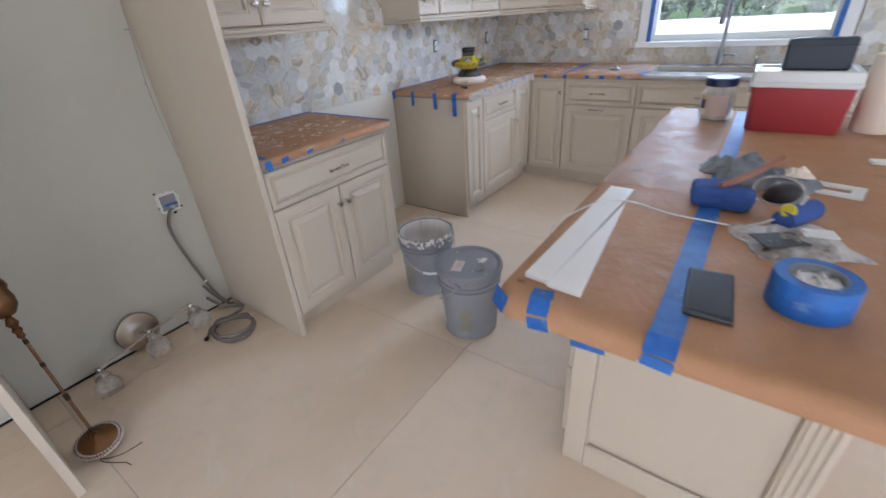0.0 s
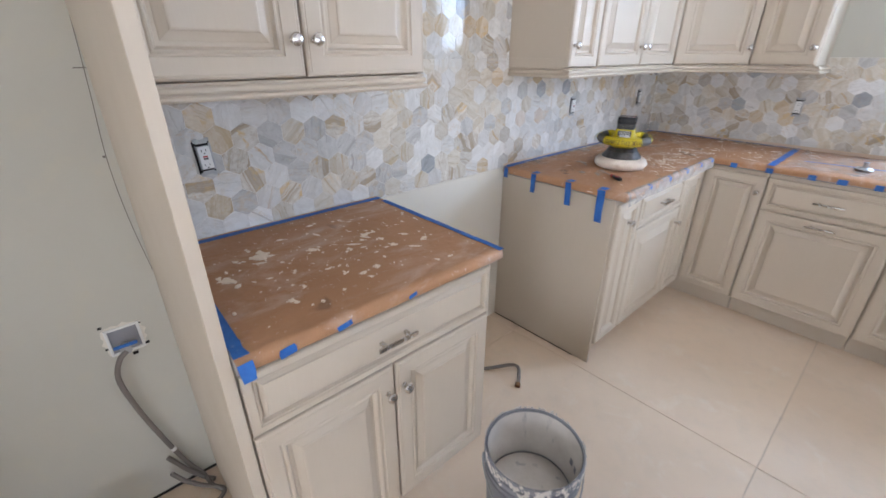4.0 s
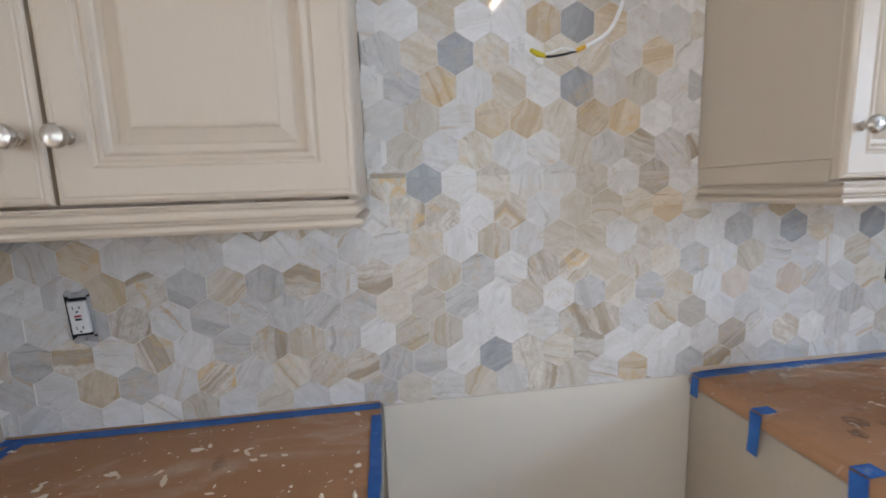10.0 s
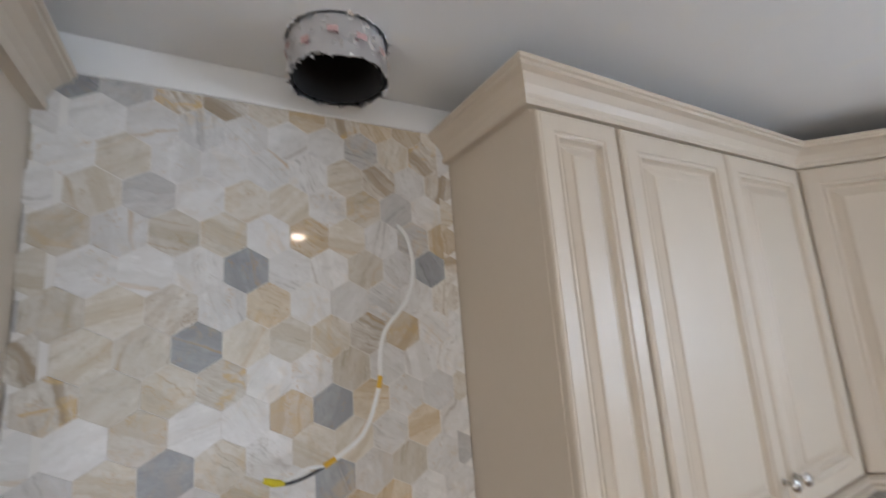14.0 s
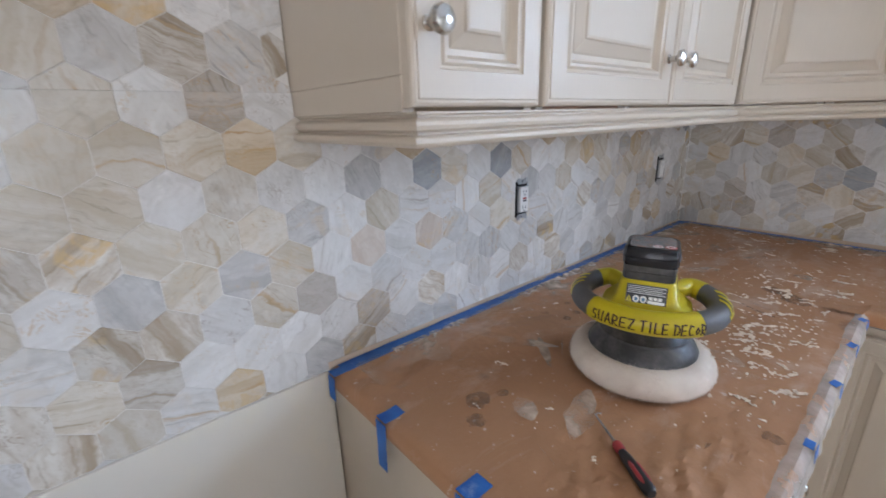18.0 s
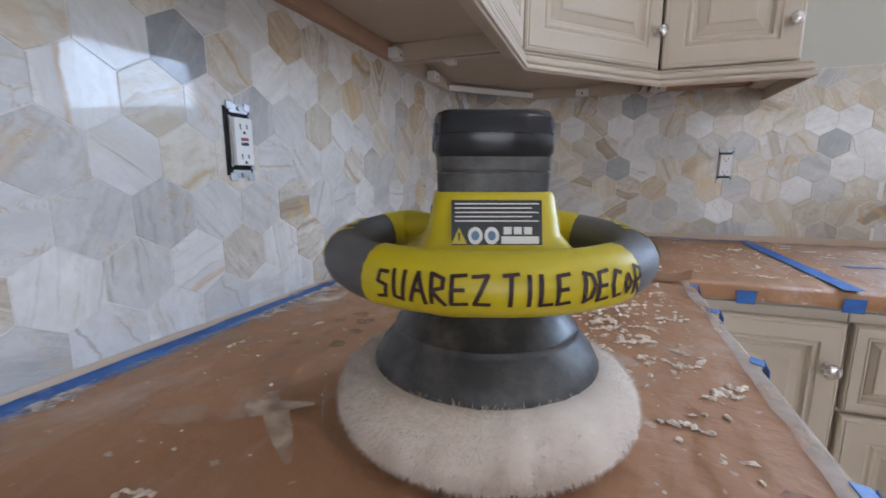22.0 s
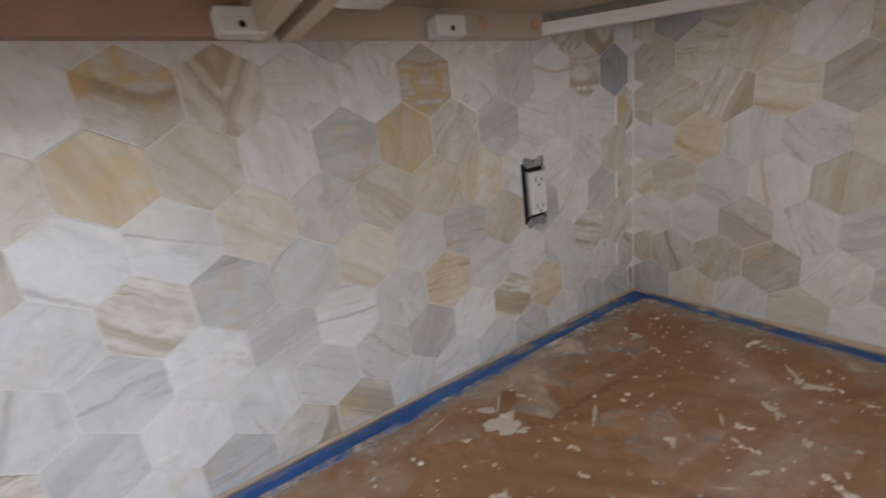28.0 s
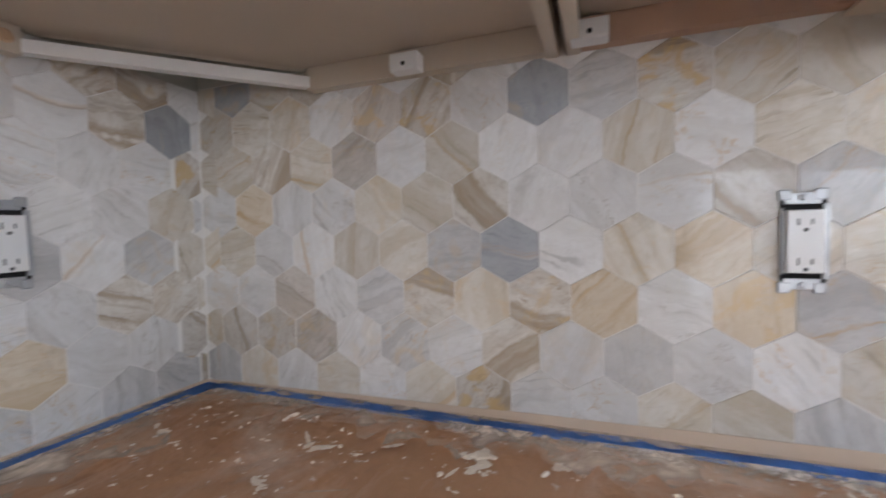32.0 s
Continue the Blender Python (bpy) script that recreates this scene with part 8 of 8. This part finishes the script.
bark = paint("bark", (0.12, 0.09, 0.06), 0.9, 0.3, 0.5, 40)
for k in range(20):
    cx, cy = -20.0 + 1.75 * k + random.uniform(-0.4, 0.4), 43.0 + random.uniform(-0.3, 0.3)
    hh = random.uniform(4.2, 6.2)
    sh = thing("shrub", (cx, cy, -0.12), "dense green leafy shrub in the hedge outside", "shrub", "hedge shrubs")
    st = bmesh.new()
    for q in range(5):
        a = q * 1.3
        tube(spline([(cx, cy, -0.13), (cx + 0.15 * math.cos(a), cy + 0.15 * math.sin(a), hh * 0.35), (cx + 0.5 * math.cos(a), cy + 0.4 * math.sin(a), hh * 0.75)], 3), [0.03 - 0.003 * i for i in range(7)], 6, st)
    part("stems", st, bark, sh)
    cr = bmesh.new()
    clumps = [(cx + random.gauss(0, 0.75), cy + random.gauss(0, 0.5), random.uniform(0.1, hh - 0.2), random.uniform(0.35, 0.65)) for _ in range(26)]
    for i in range(2400):
        x, y, z, r = random.choice(clumps)
        p = Vector((x, y, z)) + Vector((random.gauss(0, 1), random.gauss(0, 1), random.gauss(0, 1))).normalized() * r * random.uniform(0.6, 1.0)
        e = Euler((random.random() * 6, random.random() * 6, random.random() * 6)).to_matrix()
        s = random.uniform(0.08, 0.17)
        cr.faces.new([cr.verts.new(p + e @ Vector(q)) for q in ((-s, 0, 0), (0, -s * 0.45, s * 0.15), (s, 0, 0), (0, s * 0.45, s * 0.15))])
    tagged(part("crown", cr, leaf.m, sh, "crown of small green leaves"), "", "", "", "stuff")

WEST_TILES = """
cggsgswwscswcwccwwwsgwswcwwswwsswswcwscsswww
ggwwwcwcwwgcwcwscwtwgswggwwwwwswgsswwwgwggsw
sgwtgwswccsggwdscswwwwbwswwwswsgwwwwgwstwwsw
cgswswgscgwccwwwsswcbwwwwggwgswwwgwwtwwwsscw
wwwgswgggggccgwcwgcgcwpwpgwccwwwsgwcwgcgwgcg
gwgtsgcgswsccgwsscccgwcwwwcwgwcwwcgcccwwwcwc
ctwtwwwwwwwwcwcwccwswwgwdcwdcwwctcwgtsgwwwsg
wgcwwccsscwsswswccctcwgtcwcgwtswsswwswwwsdww
wwcwwggwcwssdwcwwcwbwccccgwgwwwwwwwgwwwwssww
gwccccswwswcwcwwcwsgswscwwgswwwwwwwgwwggcwgs
bcwgwcsgwwswcwttcttwwcwwcwwwwwwgswwwcwswwcwc
csccwcwgcwwgtwcwdwcwgwccwcwwwwswwgwgwwscwwsc
gwcwwwcwwwgwcdcwccwtwcswgwwwgwwwwwswgwwscwww
wwwwswwwwwwwcwwtdtwwcwswsccwswcwcgwwwwwwswww
wggwwcscwswsccswwcwwwgwwwswwwwswswwwwwwwwwws
wcwcwwwcscsccdcccstwwccwwcgswwgwwwwggwwwwwww
wwcwwwwwwwgccswtwwgwscgwwgcsgcwgwwwwwcwwgwww
wwsscwwwwwcwwwdwwcwdsgwwwcwsgwwswwwgswswwgww
swccswwwwcwcwccwtcwgtwwwsggcwwgwwwwcswgwcscg
wwccwwwwwwwcgwccwcgwcwbgsccwgwwcwwwwwwgcwswc
wgcsscggcwcwcwwwwcswswtwwwwwcsscwwcwcwswwwcs
wcgwwcgsgwwwwgwwwgcswwcswwwwcwwwccgwwgswgcsw
cgwwwwwwcwgdgssctsttctwwwwwwcgwwwwwcwcwsswgg
wwwwgswwccgcwwscwcwcwwwwswwswwgwgwwwwwwwwsww
""".split()
NORTH_TILES = """
wwtccwcgccsccwwgcssscbcswgcbbwcwcwcwwcwcsswwstcwws
sgcwcwcswwccgwcbcwwccccctwcwccwccwgcccgwcwccwwccsc
ccssbwgwswgwwccccswcswcccwcwwcwtwwgcwscccwwscswwwc
cwwbwgscstwtgcwgcccwswwcwwccscwcswcwwwccscwwwswwcw
cccwwccgdwctccsgwwccscccgswwwcswcctwgcwcscwbcccwcc
wwtwwccswwwsgscdwcwwcwwcsscwgwcwbccwcbcwcsccscscww
sccscbwcwwcwcccwwccwbwwwccswcwcwcwcwcccccsswcswccb
wcccwbswdgsccsccccccgwcwggswccwwbswscccwwwcccccwcc
ccdccwwswwwgwccgccwggcsccscwsbwwcwcwwwcwccwtscwccc
wcgcsccssgcccsccwcwcgwcscwccwwwwcwwctscswwwwcccgcs
""".split()

HEX = [(math.sin(math.pi * i / 3), math.cos(math.pi * i / 3)) for i in range(6)]
HEX_R = (PITCH - 0.0009) / math.sqrt(3)


def clip(poly, axis, limit, keep_less):
    out = []
    for p, q in zip(poly, poly[1:] + poly[:1]):
        a, b = (p[axis] <= limit) == keep_less or p[axis] == limit, (q[axis] <= limit) == keep_less or q[axis] == limit
        if a:
            out.append(p)
        if a != b:
            t = (limit - p[axis]) / (q[axis] - p[axis])
            out.append((p[0] + (q[0] - p[0]) * t, p[1] + (q[1] - p[1]) * t))
    return out


def add_tile(bm, poly, put, mat_index=0, lift=0.0):
    """A chamfered tile: outline in the wall's plane, put(a, z, depth) gives its place."""
    n = len(poly)
    ca, cz = sum(p[0] for p in poly) / n, sum(p[1] for p in poly) / n
    rings = []
    for depth, shrink in ((-0.011, 0.0), (-0.0007 + lift, 0.0), (lift, 0.0007)):
        ring = []
        for a, z in poly:
            l = math.hypot(a - ca, z - cz) or 1
            k = max(0.0, 1 - shrink / l)
            ring.append(bm.verts.new(put(ca + (a - ca) * k, cz + (z - cz) * k, depth)))
        rings.append(ring)
    for r, s in zip(rings, rings[1:]):
        for i in range(n):
            bm.faces.new((r[i], r[(i + 1) % n], s[(i + 1) % n], s[i])).material_index = mat_index
    bm.faces.new(rings[-1]).material_index = mat_index


def tiled(parent, letters, a0, z0, n0, regions, put, turn, near):
    """Hexagons over rectangular regions; those for which near() holds are parts, the rest is one mesh."""
    keys = list(STONES)
    full = {}
    rest = bmesh.new()
    count = 0
    for r, line in enumerate(letters):
        k = r - 2
        z = z0 + ROW * k
        for c, letter in enumerate(line):
            a = a0 + PITCH * (n0 + c) + (PITCH / 2 if k % 2 else 0)
            for lo_a, hi_a, lo_z, hi_z in regions:
                poly = [(a + HEX_R * x, z + HEX_R * y) for x, y in HEX]
                if a + HEX_R < lo_a or a - HEX_R > hi_a or z + HEX_R < lo_z or z - HEX_R > hi_z:
                    continue
                whole = lo_a + HEX_R < a < hi_a - HEX_R and lo_z + HEX_R < z < hi_z - HEX_R
                for axis, limit, less in ((0, lo_a, False), (0, hi_a, True), (1, lo_z, False), (1, hi_z, True)):
                    poly = clip(poly, axis, limit, less) if poly else poly
                if len(poly) < 3:
                    continue
                area = abs(sum(p[0] * q[1] - q[0] * p[1] for p, q in zip(poly, poly[1:] + poly[:1]))) / 2
                if area < 0.00006:
                    continue
                if near(a, z) and count < 300:
                    count += 1
                    ca, cz = (a, z) if whole else (sum(p[0] for p in poly) / len(poly), sum(p[1] for p in poly) / len(poly))
                    data = full.get(letter) if whole else None
                    if data is None:
                        bm = bmesh.new()
                        add_tile(bm, [(p[0] - ca, p[1] - cz) for p in poly], lambda u, v, w: Vector((-w, u, v)))
                        data = mesh_of("tile", bm, stone[letter])
                        if whole:
                            full[letter] = data
                    ob = new("tile", data)
                    ob.parent = parent
                    tip = Euler((0, random.gauss(0, 0.004), random.gauss(0, 0.004))).to_matrix().to_4x4()
                    ob.matrix_basis = Matrix.Translation(put(ca, cz, random.uniform(-0.0003, 0.0003))) @ turn @ tip
                else:
                    add_tile(rest, poly, put, keys.index(letter), random.uniform(-0.0003, 0.0003))
    if rest.verts:
        ob = new("tiles", mesh_of("tiles", rest, [stone_joined[k] for k in keys]))
        ob.parent = parent
        tagged(ob, "polished hexagonal marble tiles", "", "", "stuff")


def put_west(a, z, w):
    return Vector((TILE_X + w, a, z))


def put_north(a, z, w):
    return Vector((a, TILE_Y - w, z))


back_w = solid("backsplash_west", box(WEST + 0.0005, TILE_X - 0.0008, 0.925, TILE_Y, 0.906, 1.427), grout, "polished white, cream and grey hexagonal marble tiles behind the counters", "backsplash", "structure")
back_r = solid("backsplash_range", box(WEST + 0.0005, TILE_X - 0.0008, 1.6985, 2.4835, 1.4272, 2.3675), grout, "polished hexagonal marble tiles up to the ceiling behind the range gap", "backsplash", "structure")
bm = box(TILE_X, WIN[0] - 0.09, TILE_Y + 0.0008, NORTH - 0.0005, 0.906, 1.431)
box(WIN[0] - 0.09, WIN[1] + 0.09, TILE_Y + 0.0008, NORTH - 0.0005, 0.906, WIN[2] - 0.046, bm=bm)
box(WIN[1] + 0.09, 1.392, TILE_Y + 0.0008, NORTH - 0.0005, 0.906, 1.431, bm=bm)
back_n = solid("backsplash_north", bm, grout, "polished hexagonal marble tiles along the window wall", "backsplash", "structure")

Q = Matrix.Rotation(math.pi, 4, "Z")
tiled(back_w, WEST_TILES, 1.978, 1.006, -14, [(0.926, TILE_Y - 0.001, 0.907, 1.427)], put_west, Q, lambda a, z: True)
tiled(back_r, WEST_TILES, 1.978, 1.006, -14, [(1.6985, 2.4835, 1.427, 2.367)], put_west, Q, lambda a, z: True)
tiled(back_n, NORTH_TILES, -1.541, 1.0115, -10, [(TILE_X + 0.001, WIN[0] - 0.09, 0.907, 1.430), (WIN[0] - 0.09, WIN[1] + 0.09, 0.907, WIN[2] - 0.047), (WIN[1] + 0.09, 1.392, 0.907, 1.430)],
      put_north, Matrix.Rotation(math.pi / 2, 4, "Z"), lambda a, z: a < -0.6)

# ---- floor tiles ----
xs = [WEST, -2.05, -0.85, 0.35, 1.55, 2.75, EAST]
ys = [SOUTH, -2.355, -1.155, 0.045, 1.245, 2.445, 3.645, NORTH]
for xa, xb in zip(xs, xs[1:]):
    for ya, yb in zip(ys, ys[1:]):
        ob = new("floor_tile", mesh_of("floor_tile", box(xa + 0.0010, xb - 0.0010, ya + 0.0010, yb - 0.0010, -0.010, 0.0, 0.0012), floor_mat))
        ob.parent = floor

solid("corner_caulk", box(TILE_X - 0.001, TILE_X + 0.0018, TILE_Y - 0.0018, TILE_Y + 0.001, 0.913, 1.39), grout, "white caulk line in the tiled corner", "trim", "structure")
